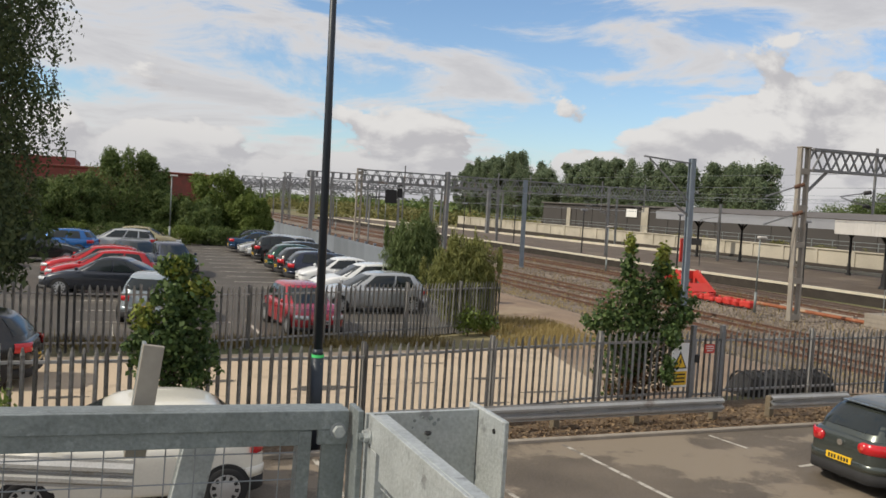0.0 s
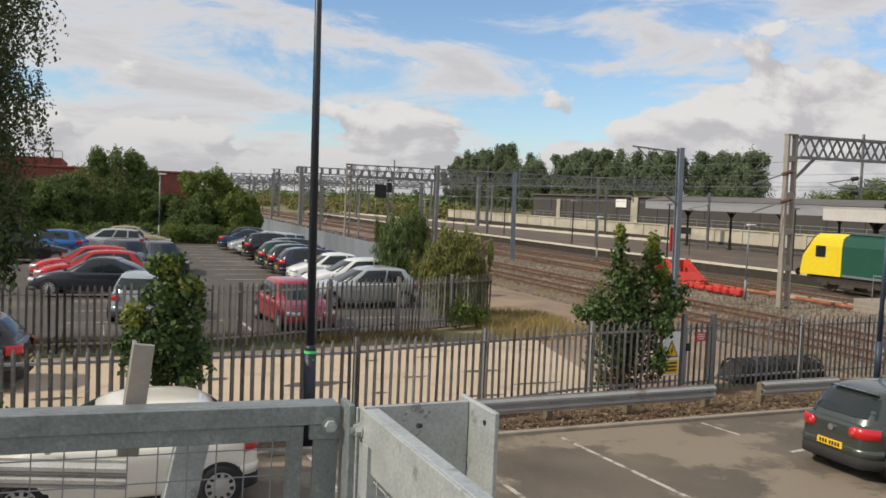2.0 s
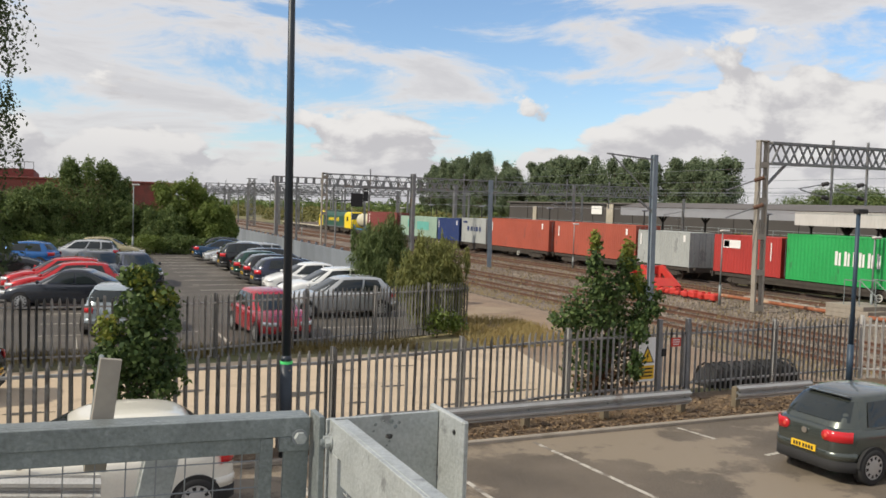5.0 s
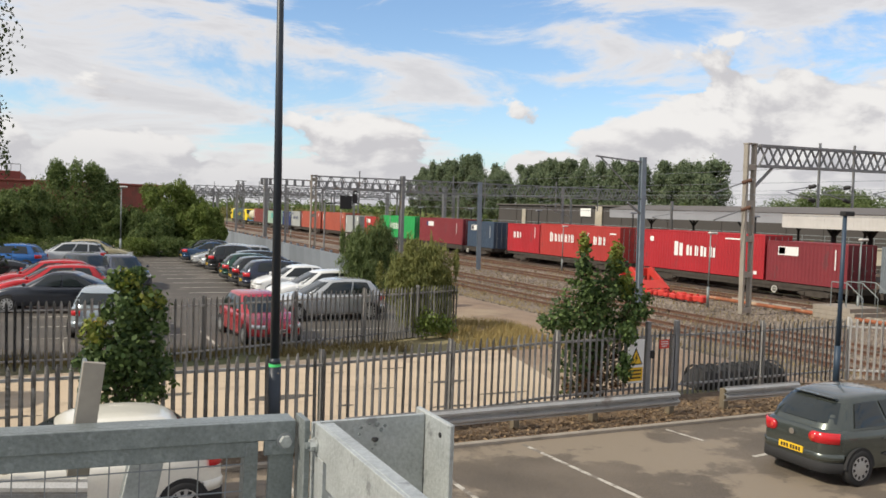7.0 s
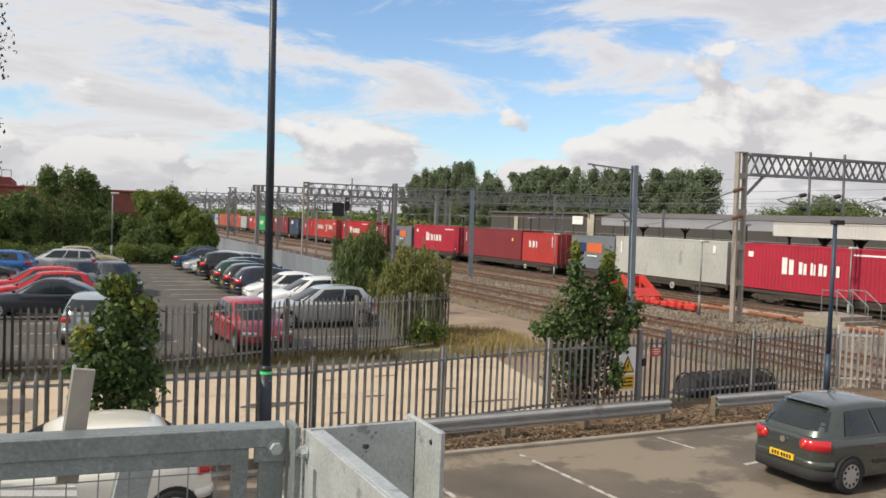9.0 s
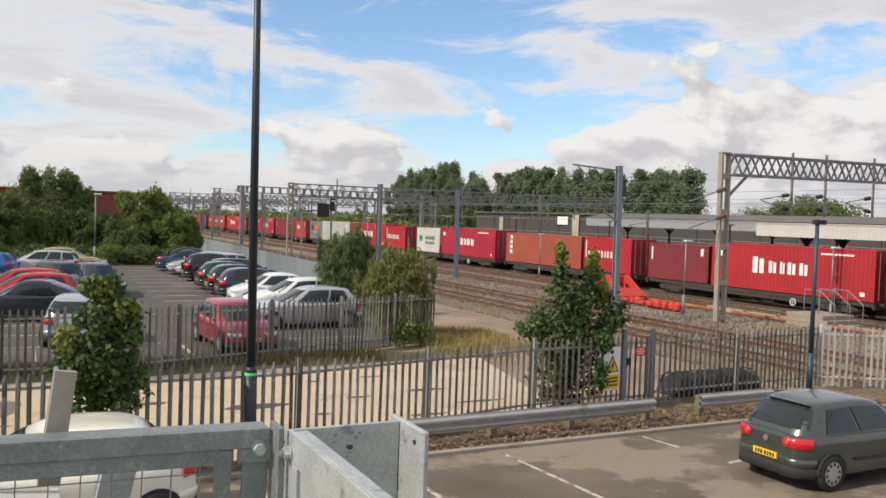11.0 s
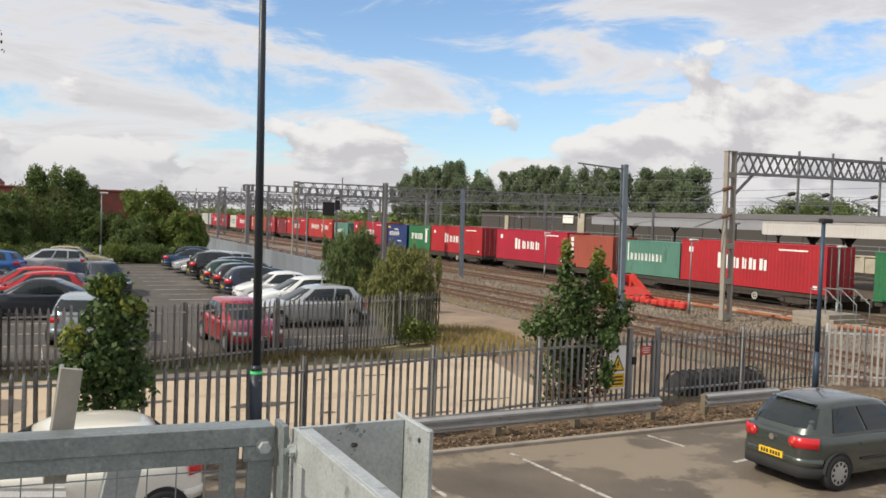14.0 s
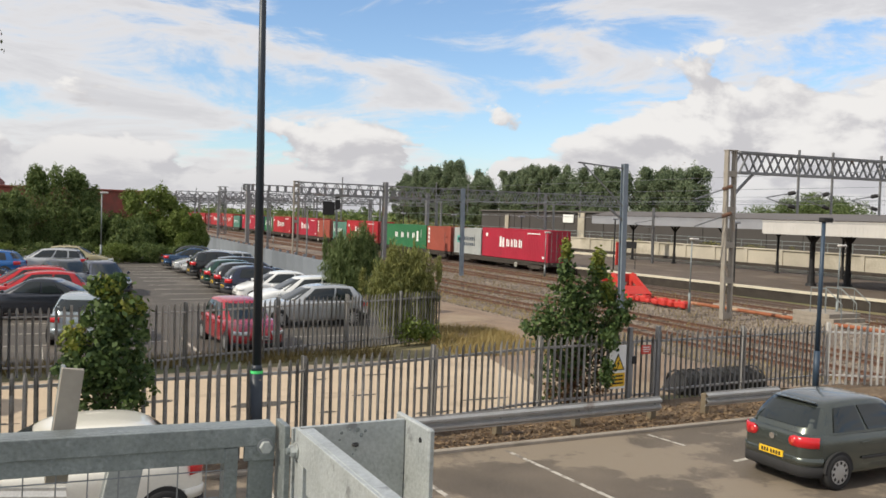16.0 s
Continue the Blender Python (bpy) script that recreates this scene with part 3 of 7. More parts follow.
# ---- lamp post and other poles ----
def build_poles():
    p = thing("street_lamp", "tall dark blue-black lamp post with a green band", "lamp post", pose(3.29, 13.05, 0, 0, -0.57, 0))
    bm = B()
    tube(bm, (0, 0, 0), (0, 0, 1.56), 0.098, 0.098, 20)
    tube(bm, (0, 0, 1.56), (0, 0, 1.67), 0.098, 0.074, 20)
    part("base_tube", bm, M["pole_blue"], p, "", True)
    bm = B()
    tube(bm, (0, 0, 1.67), (0.0, 0, 9.5), 0.074, 0.045, 20)
    part("shaft", bm, M["pole_blue"], p, "", True)
    bm = B()
    tube(bm, (0, 0, 1.535), (0, 0, 1.58), 0.101, 0.101, 20)
    part("band", bm, M["green_band"], p, "bright green plastic band")
    bm = B()
    tube(bm, (0.03, -0.095, 1.44), (0.03, -0.103, 1.44), 0.012, sides=10)
    part("lock", bm, M["chrome"], p)
    bm = B()
    bar(bm, (0, 0, 9.5), (0, 1.2, 9.7), 0.06)
    box(bm, -0.15, 0.15, 1.1, 1.8, 9.66, 9.82, 0.03)
    part("lamp_head", bm, M["pole_blue"], p)
    q = thing("cctv_pole", "blue painted steel pole with a lamp bracket", "pole", pose(18.0, 14.6, 0))
    bm = B()
    tube(bm, (0, 0, 0), (0, 0, 1.05), 0.078, 0.078, 16)
    part("base_tube", bm, M["pole_mid"], q, "", True)
    bm = B()
    tube(bm, (0, 0, 1.05), (0, 0, 4.35), 0.056, 0.05, 16)
    part("shaft", bm, M["pole_mid"], q, "", True)
    bm = B()
    box(bm, -0.10, 0.25, -0.09, 0.09, 4.32, 4.44, 0.02)
    part("head", bm, M["black"], q)


build_poles()


def slim_lamp(x, y, z, h, label="slim grey lamp post with a flat head beside the track"):
    q = thing("street_lamp", label, "lamp post", pose(x, y, z), "trackside lamps")
    bm = B()
    tube(bm, (0, 0, 0), (0, 0, h * 0.27), 0.075, 0.075, 10)
    tube(bm, (0, 0, h * 0.27), (0, 0, h), 0.042, 0.036, 10)
    part("shaft", bm, M["galv"], q, "", True)
    bm = B()
    box(bm, -0.12, 0.42, -0.14, 0.14, h - 0.03, h + 0.10, 0.05)
    part("lamp_head", bm, M["canopy_white"], q)


slim_lamp(32.65, 34.9, RAIL_Z, 4.0)
slim_lamp(39.5, 59.7, RAIL_Z, 3.75)
slim_lamp(38.2, 29.9, RAIL_Z, 3.95)
slim_lamp(4.6, 63.6, 0, 5.0, "slim lamp post at the edge of the far car park")
for xx, yy in ((33.5, 84.5), (33.0, 100.0), (32.0, 120.0)):
    slim_lamp(xx, yy, RAIL_Z, 4.6)


# ---- tracks ----
def track(x, y0, y1, material, label):
    t = thing("track", label, "railway track", kind="structure")
    for dx in (-0.72, 0.72):
        bm = B()
        prism(bm, [(x + dx - 0.07, BED_Z + 0.02), (x + dx + 0.07, BED_Z + 0.02), (x + dx + 0.012, BED_Z + 0.06), (x + dx + 0.012, RAIL_Z - 0.04), (x + dx + 0.035, RAIL_Z - 0.035), (x + dx + 0.035, RAIL_Z), (x + dx - 0.035, RAIL_Z), (x + dx - 0.035, RAIL_Z - 0.035), (x + dx - 0.012, RAIL_Z - 0.04), (x + dx - 0.012, BED_Z + 0.06)], "y", y0, y1)
        part("rail", bm, M[material], t)
    bm = B()
    box(bm, -1.25, 1.25, -0.12, 0.12, BED_Z - 0.1, BED_Z + 0.034)
    me = mesh_of(bm, "sleeper", M["sleeper"])
    n = 0
    y = max(y0, 22.0)
    while y < min(y1, 95.0) and n < 110:
        ob = new("sleeper", me)
        ob.parent, ob.location = t, (x, y, random.uniform(-0.045, 0.012))
        ob.rotation_euler = (0, 0, random.gauss(0, 0.01))
        y += 0.68
        n += 1


track(43.2, -150, 560, "rail", "worn main line track beside the platform")
track(39.4, -150, 560, "rust", "rusty brown track on ballast")
track(34.9, 43.3, 560, "rust", "rusty siding ending at a red buffer stop")
track(28.6, -60, 560, "rust", "rusty disused siding track")
track(25.0, -60, 420, "rust", "rusty disused siding track")


# ---- station ----
def build_station():
    # island platform: edge swings away towards the near end
    bm = B()
    edge = [(48.5, -60), (48.0, 20), (46.6, 38), (45.2, 58), (45.0, 80), (45.0, 185)]
    back = [(66, 38), (66.2, 50), (66.4, 58), (66.2, 68), (65.5, 80), (53.0, 185)]
    top, bot = [], []
    for (x, y), (u, w) in zip(edge, back):
        top.append((bm.verts.new((x, y, -0.02)), bm.verts.new((u, w, -0.02))))
        bot.append((bm.verts.new((x + 0.15, y, BED_Z - 0.2)), bm.verts.new((u, w, BED_Z - 0.2))))
    for k in range(len(edge) - 1):
        f = bm.faces.new((top[k][0], top[k][1], top[k + 1][1], top[k + 1][0]))
        f.material_index = 0
        for s in (0, 1):
            f = bm.faces.new((top[k][s], top[k + 1][s], bot[k + 1][s], bot[k][s]))
            f.material_index = 1
    f = bm.faces.new((top[-1][0], top[-1][1], bot[-1][1], bot[-1][0]))
    f.material_index = 1
    solid("platform", bm, [M["platform"], M["platform_face"]], "long brown tarmac island platform with dark brick face", "platform")
    for pts, w, s, lo_z, hi_z in ((edge, 0.5, 1, -0.15, 0.0), (back, 0.35, -1, -0.05, 0.27)):
        bm = B()
        for (x, y), (u, v) in zip(pts, pts[1:]):
            q = [(x - 0.04 * s, y), (u - 0.04 * s, v), (u + w * s, v), (x + w * s, y)]
            lo = [bm.verts.new((a, b, lo_z)) for a, b in q]
            hi = [bm.verts.new((a, b, hi_z)) for a, b in q]
            bm.faces.new(hi), bm.faces.new(lo[::-1])
            for k in range(4):
                bm.faces.new((lo[k], lo[(k + 1) % 4], hi[(k + 1) % 4], hi[k]))
        solid("platform_coping", bm, M["coping"], "pale painted coping stones of the platform edge", "platform edge")
    # cream wall behind, with piers
    w = thing("retaining_wall", "long sunlit cream wall behind the platforms", "wall", kind="structure")
    bm = B()
    box(bm, 74.0, 74.4, -40, 172, -1.0, 1.75, 0.02)
    part("wall", bm, M["cream_wall"], w)
    # dark strip added to stand in for the shade line under the wall
    bm = B()
    box(bm, 73.80, 73.858, -40, 172, -1.0, 0.2)
    part("shade_strip", bm, M["platform_face"], w, "dark strip drawn as shade along the wall foot")
    bm = B()
    box(bm, 73.85, 74.5, -40, 172, 1.75, 1.9, 0.02)
    part("coping", bm, M["cream_wall"], w)
    for k in range(26):
        bm = B()
        box(bm, 73.862, 73.998, 40 + k * 5, 40.5 + k * 5, -1.0, 1.747, 0.02)
        part("pier", bm, M["cream_wall"], w)
    # dark building with sign and pale strip
    d = thing("dark_shed", "long low dark brown clad shed behind the station", "building")
    bm = B()
    box(bm, 90, 120, 30, 162, -1, 5.9, 0.05)
    part("wall", bm, M["dark_clad"], d)
    bm = B()
    box(bm, 89.6, 120.3, 29.6, 162.4, 5.9, 6.15, 0.03)
    part("roof_edge", bm, M["canopy_top"], d)
    for y in np.arange(34, 160, 6.0):
        bm = B()
        box(bm, 89.9, 89.998, y, y + 0.25, -1, 5.85)
        part("rib", bm, M["dark_clad"], d)
    bm = B()
    box(bm, 89.75, 89.88, 126.9, 130.2, 4.0, 5.5, 0.02)
    part("sign_board", bm, M["white"], d, "blank white sign board")
    bm = B()
    box(bm, 89.7, 89.88, 123.4, 125.4, 1.0, 6.0, 0.02)
    part("pale_strip", bm, M["cream_wall"], d, "cream vertical wall panel")
    bm = B()
    box(bm, 89.7, 89.88, 150.0, 151.4, 1.0, 5.2, 0.02)
    part("pale_strip", bm, M["cream_wall"], d, "cream vertical wall panel")
    # fence rail on top of the wall
    r = thing("wall_railing", "thin grey tubular railing behind the cream wall", "railing")
    for z in (2.35, 2.8):
        bm = B()
        tube(bm, (76, -20, z), (76, 160, z), 0.04, sides=6)
        part("rail", bm, M["galv"], r)
    for k in range(60):
        bm = B()
        tube(bm, (76, -20 + 3 * k, 0.5), (76, -20 + 3 * k, 2.82), 0.045, sides=6)
        part("post", bm, M["galv"], r)

    def canopy(label, x0, x1, y0, y1, z0, z1, mat_name, pitch, cols, board=0.3, stout=1.0):
        c = thing("platform_canopy", label, "canopy")
        for xx, s in ((x0, -1), (x1, 1)):
            bm = B()
            n = int((y1 - y0) / board)
            for k in range(n):
                ya = y0 + k * board
                box(bm, xx - 0.025, xx + 0.025, ya + 0.012, ya + board - 0.012, z0, z1 - 0.08)
            box(bm, xx - 0.05, xx + 0.05, y0, y1, z1 - 0.078, z1 + 0.03)
            box(bm, xx - 0.012, xx + 0.012, y0, y1, z0 + 0.04, z1 - 0.08)
            part("fascia", bm, M[mat_name], c)
        bm = B()
        box(bm, x0 + 0.06, x1 - 0.06, y1 - 0.05, y1, z0, z1)
        part("end_fascia", bm, M[mat_name], c)
        bm = B()
        xm = (x0 + x1) / 2
        prism(bm, [(x0 - 0.1, z1 + 0.034), (xm, z1 + pitch), (x1 + 0.1, z1 + 0.034), (x1, z1 - 0.1), (xm, z1 + pitch - 0.15), (x0, z1 - 0.1)], "y", y0, y1)
        part("roof", bm, M["canopy_top"], c)
        for x, y in cols:
            bm = B()
            tube(bm, (x, y, -0.02), (x, y, 0.16), 0.24 * stout, 0.22 * stout, 10)
            tube(bm, (x, y, 0.16), (x, y, 0.95), 0.165 * stout, 0.15 * stout, 10)
            tube(bm, (x, y, 0.95), (x, y, 1.05), 0.17 * stout, 0.17 * stout, 10)
            tube(bm, (x, y, 1.05), (x, y, z0 + 0.2), 0.12 * stout, 0.11 * stout, 10)
            for s in (-1, 1):
                tube(bm, (x, y, z0 - 0.65), (x, y + s * 0.75, z0 + 0.2), 0.10, 0.08, 6)
                tube(bm, (x, y, z0 - 0.65), (x + s * 0.75, y, z0 + 0.2), 0.10, 0.08, 6)
            box(bm, x - 0.1, x + 0.1, y - 1.6, y + 1.6, z0 + 0.1, z0 + 0.4)
            part("column", bm, M["black"], c)

    canopy("white boarded platform canopy on black iron columns", 50, 57.5, -40, 46.0, 3.75, 4.80, "canopy_white", 0.45, [(52.2, y) for y in (43.2, 36, 29, 22)] + [(55.4, y) for y in (42.6, 36, 29)], stout=1.7)
    canopy("long grey boarded platform canopy with dark felt roof", 60, 65.5, -40, 81, 4.05, 5.0, "canopy_grey", 0.6, [(63.0, y) for y in (77, 70, 63, 56, 49, 42)], 0.35)


build_station()


# ---- electrification masts and gantries ----
def truss(bm, a, b, h, wide=0.5, bays=20, r=0.055):
    """A lattice girder between a and b (top chord), h deep."""
    a, b = Vector(a), Vector(b)
    d = b - a
    n = Vector((-d.y, d.x, 0)).normalized() * wide / 2
    for s in (-1, 1):
        for z in (0, -h):
            bar(bm, a + n * s + Vector((0, 0, z)), b + n * s + Vector((0, 0, z)), r * 2)
        for k in range(bays):
            p, q = a + d * (k / bays), a + d * ((k + 1) / bays)
            m_ = (p + q) / 2
            bar(bm, p + n * s + Vector((0, 0, -h)), m_ + n * s, r * 1.25)
            bar(bm, m_ + n * s, q + n * s + Vector((0, 0, -h)), r * 1.25)
    for k in range(bays + 1):
        p = a + d * (k / bays)
        bar(bm, p - n, p + n, r)


def lattice_column(g, x, y, z0, z1, w, material):
    """Two deep channels joined by batten plates on both faces."""
    for s in (-1, 1):
        bm = B()
        xx = x + s * (w / 2 - 0.07)
        box(bm, xx - 0.07, xx + 0.07, y - 0.14, y + 0.14, z0, z1, 0.012)
        part("channel", bm, M[material], g)
    k = z0 + 0.05
    while k < z1 - 0.2:
        for yy in (-0.148, 0.148):
            bm = B()
            box(bm, x - w * 0.5 + 0.003, x + w * 0.5 - 0.003, y + yy - 0.008, y + yy + 0.008, k, k + 0.30, 0.004)
            part("batten", bm, M[material], g)
        k += 1.86
    bm = B()
    box(bm, x - w * 0.5 - 0.02, x + w * 0.5 + 0.02, y - 0.18, y + 0.18, z1, z1 + 0.06, 0.01)
    part("cap", bm, M[material], g)


def shed_rod(bm, a, b, n=5, r0=0.05, r1=0.12, sides=8):
    """A ribbed insulator: one lathed body."""
    q = (b - a).to_track_quat("Z", "Y")
    rings = []
    for k in range(2 * n + 1):
        r = r1 if k % 2 else r0
        c = a.lerp(b, k / (2 * n))
        rings.append([bm.verts.new(c + q @ Vector((r * math.cos(j * math.tau / sides), r * math.sin(j * math.tau / sides), 0))) for j in range(sides)])
    for p, w in zip(rings, rings[1:]):
        for j in range(sides):
            bm.faces.new((p[j], p[(j + 1) % sides], w[(j + 1) % sides], w[j]))
    bm.faces.new(rings[0]), bm.faces.new(rings[-1])


def dropper(g, x, y, z_top, z_wire):
    """A mast hanging below the girder, with a cantilever and insulators."""
    bm = B()
    bar(bm, (x, y, z_top), (x, y, z_wire - 0.3), 0.10)
    bar(bm, (x, y, z_wire + 0.9), (x - 2.4, y, z_wire + 0.55), 0.05)
    bar(bm, (x, y, z_wire), (x - 2.3, y, z_wire + 0.5), 0.05)
    part("dropper", bm, M["mast"], g)
    for za, zb, ln in ((z_wire, z_wire + 0.5, 2.3), (z_wire + 0.9, z_wire + 0.55, 2.4)):
        a, b = Vector((x, y, za)), Vector((x - ln, y, zb))
        bm = B()
        shed_rod(bm, a.lerp(b, 0.10), a.lerp(b, 0.30))
        part("insulator", bm, M["black"], g)


def build_gantries():
    g = thing("overhead_gantry", "grey lattice girder gantry on a battened steel column", "gantry", pose(32.95, 32.5, RAIL_Z, 0, -1.0, 0) @ pose(-32.95, -32.5, -RAIL_Z))
    lattice_column(g, 32.95, 32.5, RAIL_Z - 0.1, 8.1, 0.66, "mast_light")
    lattice_column(g, 63.5, 32.5, RAIL_Z - 0.1, 8.1, 0.72, "mast_light")
    bm = B()
    truss(bm, (33.3, 32.5, 8.05), (63.2, 32.5, 8.05), 1.05, 0.55, 24, 0.06)
    part("girder", bm, M["mast"], g)
    bm = B()
    bar(bm, (33.3, 32.5, 5.9), (34.6, 32.5, 7.0), 0.12)
    part("knee_brace", bm, M["mast"], g)
    for x in (38.0, 40.7, 44.8, 50.5):
        dropper(g, x, 32.5, 8.4, 5.2)
    for z in (6.3, 4.9):
        bm = B()
        bar(bm, (32.95, 32.2, z), (30.7, 32.6, z - 0.75), 0.06)
        part("cantilever", bm, M["mast"], g)
        bm = B()
        a, b = Vector((32.95, 32.2, z)), Vector((30.7, 32.6, z - 0.75))
        shed_rod(bm, a.lerp(b, 0.05), a.lerp(b, 0.30))
        part("insulator", bm, M["rust"], g)
    g2 = thing("overhead_gantry", "long grey lattice girder gantry across the yard", "gantry")
    lattice_column(g2, 24.55, 83.5, RAIL_Z - 0.1, 7.3, 0.62, "mast_light")
    bm = B()
    truss(bm, (24.5, 83.5, 7.25), (67, 83.5, 7.45), 1.25, 0.6, 34, 0.055)
    part("girder", bm, M["mast"], g2)
    for x in (34.4, 66.8):
        bm = B()
        box(bm, x - 0.17, x + 0.17, 83.1, 83.19, RAIL_Z, 7.7), box(bm, x - 0.17, x + 0.17, 83.81, 83.9, RAIL_Z, 7.7), box(bm, x - 0.05, x + 0.05, 83.19, 83.81, RAIL_Z, 7.7)
        part("column", bm, M["mast"], g2)
    for x in (29.5, 40.5, 44.5, 54.0, 60.0):
        dropper(g2, x, 83.5, 8.0, 5.0)
    g3 = thing("overhead_gantry", "distant flat gantry with boxed girder", "gantry")
    for x in (28.8, 58.0):
        bm = B()
        box(bm, x - 0.25, x + 0.25, 122.4, 123.0, RAIL_Z, 8.0)
        part("column", bm, M["mast"], g3)
    bm = B()
    for z in (8.0, 7.1):
        bar(bm, (28.2, 122.7, z), (58, 122.7, z), 0.16)
    for k in range(25):
        bar(bm, (28.2 + 1.24 * k, 122.7, 8.0), (28.2 + 1.24 * k, 122.7, 7.1), 0.42, 0.1)
    part("girder", bm, M["mast"], g3)
    for k, (y, x0, x1, h) in enumerate(((150, 30, 74, 7.4), (178, 27, 70, 7.7), (205, 30, 80, 7.6), (238, 26, 72, 7.8), (275, 30, 82, 7.6), (320, 24, 80, 8.0), (370, 24, 84, 8.2), (430, 20, 90, 8.4))):
        gg = thing("overhead_gantry", "far grey lattice gantry over the tracks", "gantry", group="far gantries")
        bm = B()
        truss(bm, (x0, y, h), (x1, y, h), 1.2, 0.6, 26, 0.065)
        part("girder", bm, M["mast"], gg)
        for x in (x0, x0 + (x1 - x0) * 0.36, x0 + (x1 - x0) * 0.7, x1):
            bm = B()
            box(bm, x - 0.15, x + 0.15, y - 0.15, y + 0.15, RAIL_Z, h)
            part("column", bm, M["mast"], gg)
        for j in range(6):
            dropper(gg, x0 + 4 + j * (x1 - x0 - 6) / 6, y, h + 0.9, 4.9)

    def mast(x, y, h, label, arm=2.6, w=0.22, material="mast"):
        m_ = thing("overhead_mast", label, "mast", pose(x, y, RAIL_Z, 0, -0.9, 0))
        bm = B()
        box(bm, -w / 2, w / 2, -w / 2, -w / 2 + 0.03, 0, h), box(bm, -w / 2, w / 2, w / 2 - 0.03, w / 2, 0, h), box(bm, -0.02, 0.02, -w / 2 + 0.03, w / 2 - 0.03, 0, h)
        part("column", bm, M[material], m_)
        if arm:
            bm = B()
            bar(bm, (0, 0, h * 0.80), (-arm, 0, h * 0.74), 0.05), bar(bm, (0, 0, h * 0.66), (-arm, 0, h * 0.735), 0.05)
            part("cantilever", bm, M["mast"], m_)
        return m_

    m1 = mast(27.3, 34.1, 7.8, "blue-grey steel overhead line mast beside the siding", 0, 0.27, "mast_blue")
    bm = B()
    bar(bm, (0, 0, 7.55), (-2.9, 0, 7.75), 0.07), bar(bm, (-2.6, 0, 7.7), (0, 0, 5.6), 0.05), bar(bm, (0, 0, 4.9), (-0.9, 0, 5.5), 0.09)
    part("cantilever", bm, M["mast"], m1)
    mast(32.1, 60.9, 7.2, "grey steel overhead line mast between the tracks", 0, 0.28, "mast_blue")
    for x, y, h in ((47.5, 72, 7.5), (46.8, 96, 7.2), (58.0, 110, 7.0), (47.0, 120, 7.2), (36.5, 105, 7.4), (60.0, 70, 6.6), (64.0, 95, 7.0), (26, 100, 7.3), (36.8, 140, 7.4), (24, 138, 7.0), (52, 150, 7.2), (22.5, 165, 7.2), (36, 190, 7.4), (68, 140, 7.0), (60, 170, 7)):
        mast(x, y, h, "grey overhead line mast further along the tracks")
    # platform posts
    for x, y in ((46.2, 60.0), (47.0, 46.5), (46.3, 76.0), (46.4, 92.0), (46.6, 108)):
        q = thing("platform_post", "thin black post at the platform edge", "post", pose(x + 0.8, y, -0.02))
        bm = B()
        tube(bm, (0, 0, 0), (0, 0, 4.6), 0.075, 0.06, 8)
        part("shaft", bm, M["black"], q)
        bm = B()
        box(bm, -0.35, 0.35, -0.12, 0.12, 4.45, 4.6, 0.03)
        part("lamp_head", bm, M["canopy_grey"], q)
    # lattice tower between the far tracks
    tw = thing("lattice_tower", "slim grey steel lattice tower between the far tracks", "tower", pose(33.9, 165.7, BED_Z))
    for sx in (-1, 1):
        for sy in (-1, 1):
            bm = B()
            bar(bm, (sx * 0.75, sy * 0.75, 0), (sx * 0.5, sy * 0.5, 9.4), 0.11)
            part("leg", bm, M["mast"], tw)
    for k in range(7):
        bm = B()
        z0, z1 = 0.3 + k * 1.28, 0.3 + (k + 1) * 1.28
        a, b = 0.75 - 0.0266 * z0, 0.75 - 0.0266 * z1
        for sy in (-1, 1):
            bar(bm, (-a, sy * a, z0), (b, sy * b, z1), 0.07), bar(bm, (a, sy * a, z0), (-b, sy * b, z1), 0.07)
            bar(bm, (sy * a, -a, z0), (sy * b, b, z1), 0.07), bar(bm, (-a, sy * a, z0), (a, sy * a, z0), 0.07)
        part("brace", bm, M["mast"], tw)
    bm = B()
    box(bm, -0.9, 0.9, -0.9, 0.9, 9.4, 9.5)
    part("platform", bm, M["mast"], tw)
    # black signal head
    s = thing("railway_signal", "black colour-light railway signal on a grey post", "signal", pose(25.7, 83.2, RAIL_Z))
    bm = B()
    tube(bm, (0, 0, 0), (0, 0, 5.2), 0.09, 0.09, 8)
    part("shaft", bm, M["mast"], s)
    bm = B()
    box(bm, 1.6, 2.9, -0.12, 0.0, 4.6, 6.0, 0.04)
    box(bm, 2.95, 3.5, -0.12, 0.0, 5.2, 6.2, 0.04)
    bar(bm, (0, 0, 5.1), (1.7, 0, 5.2), 0.12)
    part("signal_head", bm, M["black"], s)
    # overhead wires
    for x, z in ((43.2, 4.55), (43.2, 5.7), (39.4, 4.55), (39.4, 5.7), (47.6, 6.4), (34.9, 6.2), (30.6, 5.4), (36.0, 7.0)):
        bm = B()
        tube(bm, (x, -60, z), (x, 420, z), 0.009, sides=4)
        solid("overhead_wire", bm, M["wire"], "thin overhead contact wire above the track", "wire", "")


build_gantries()


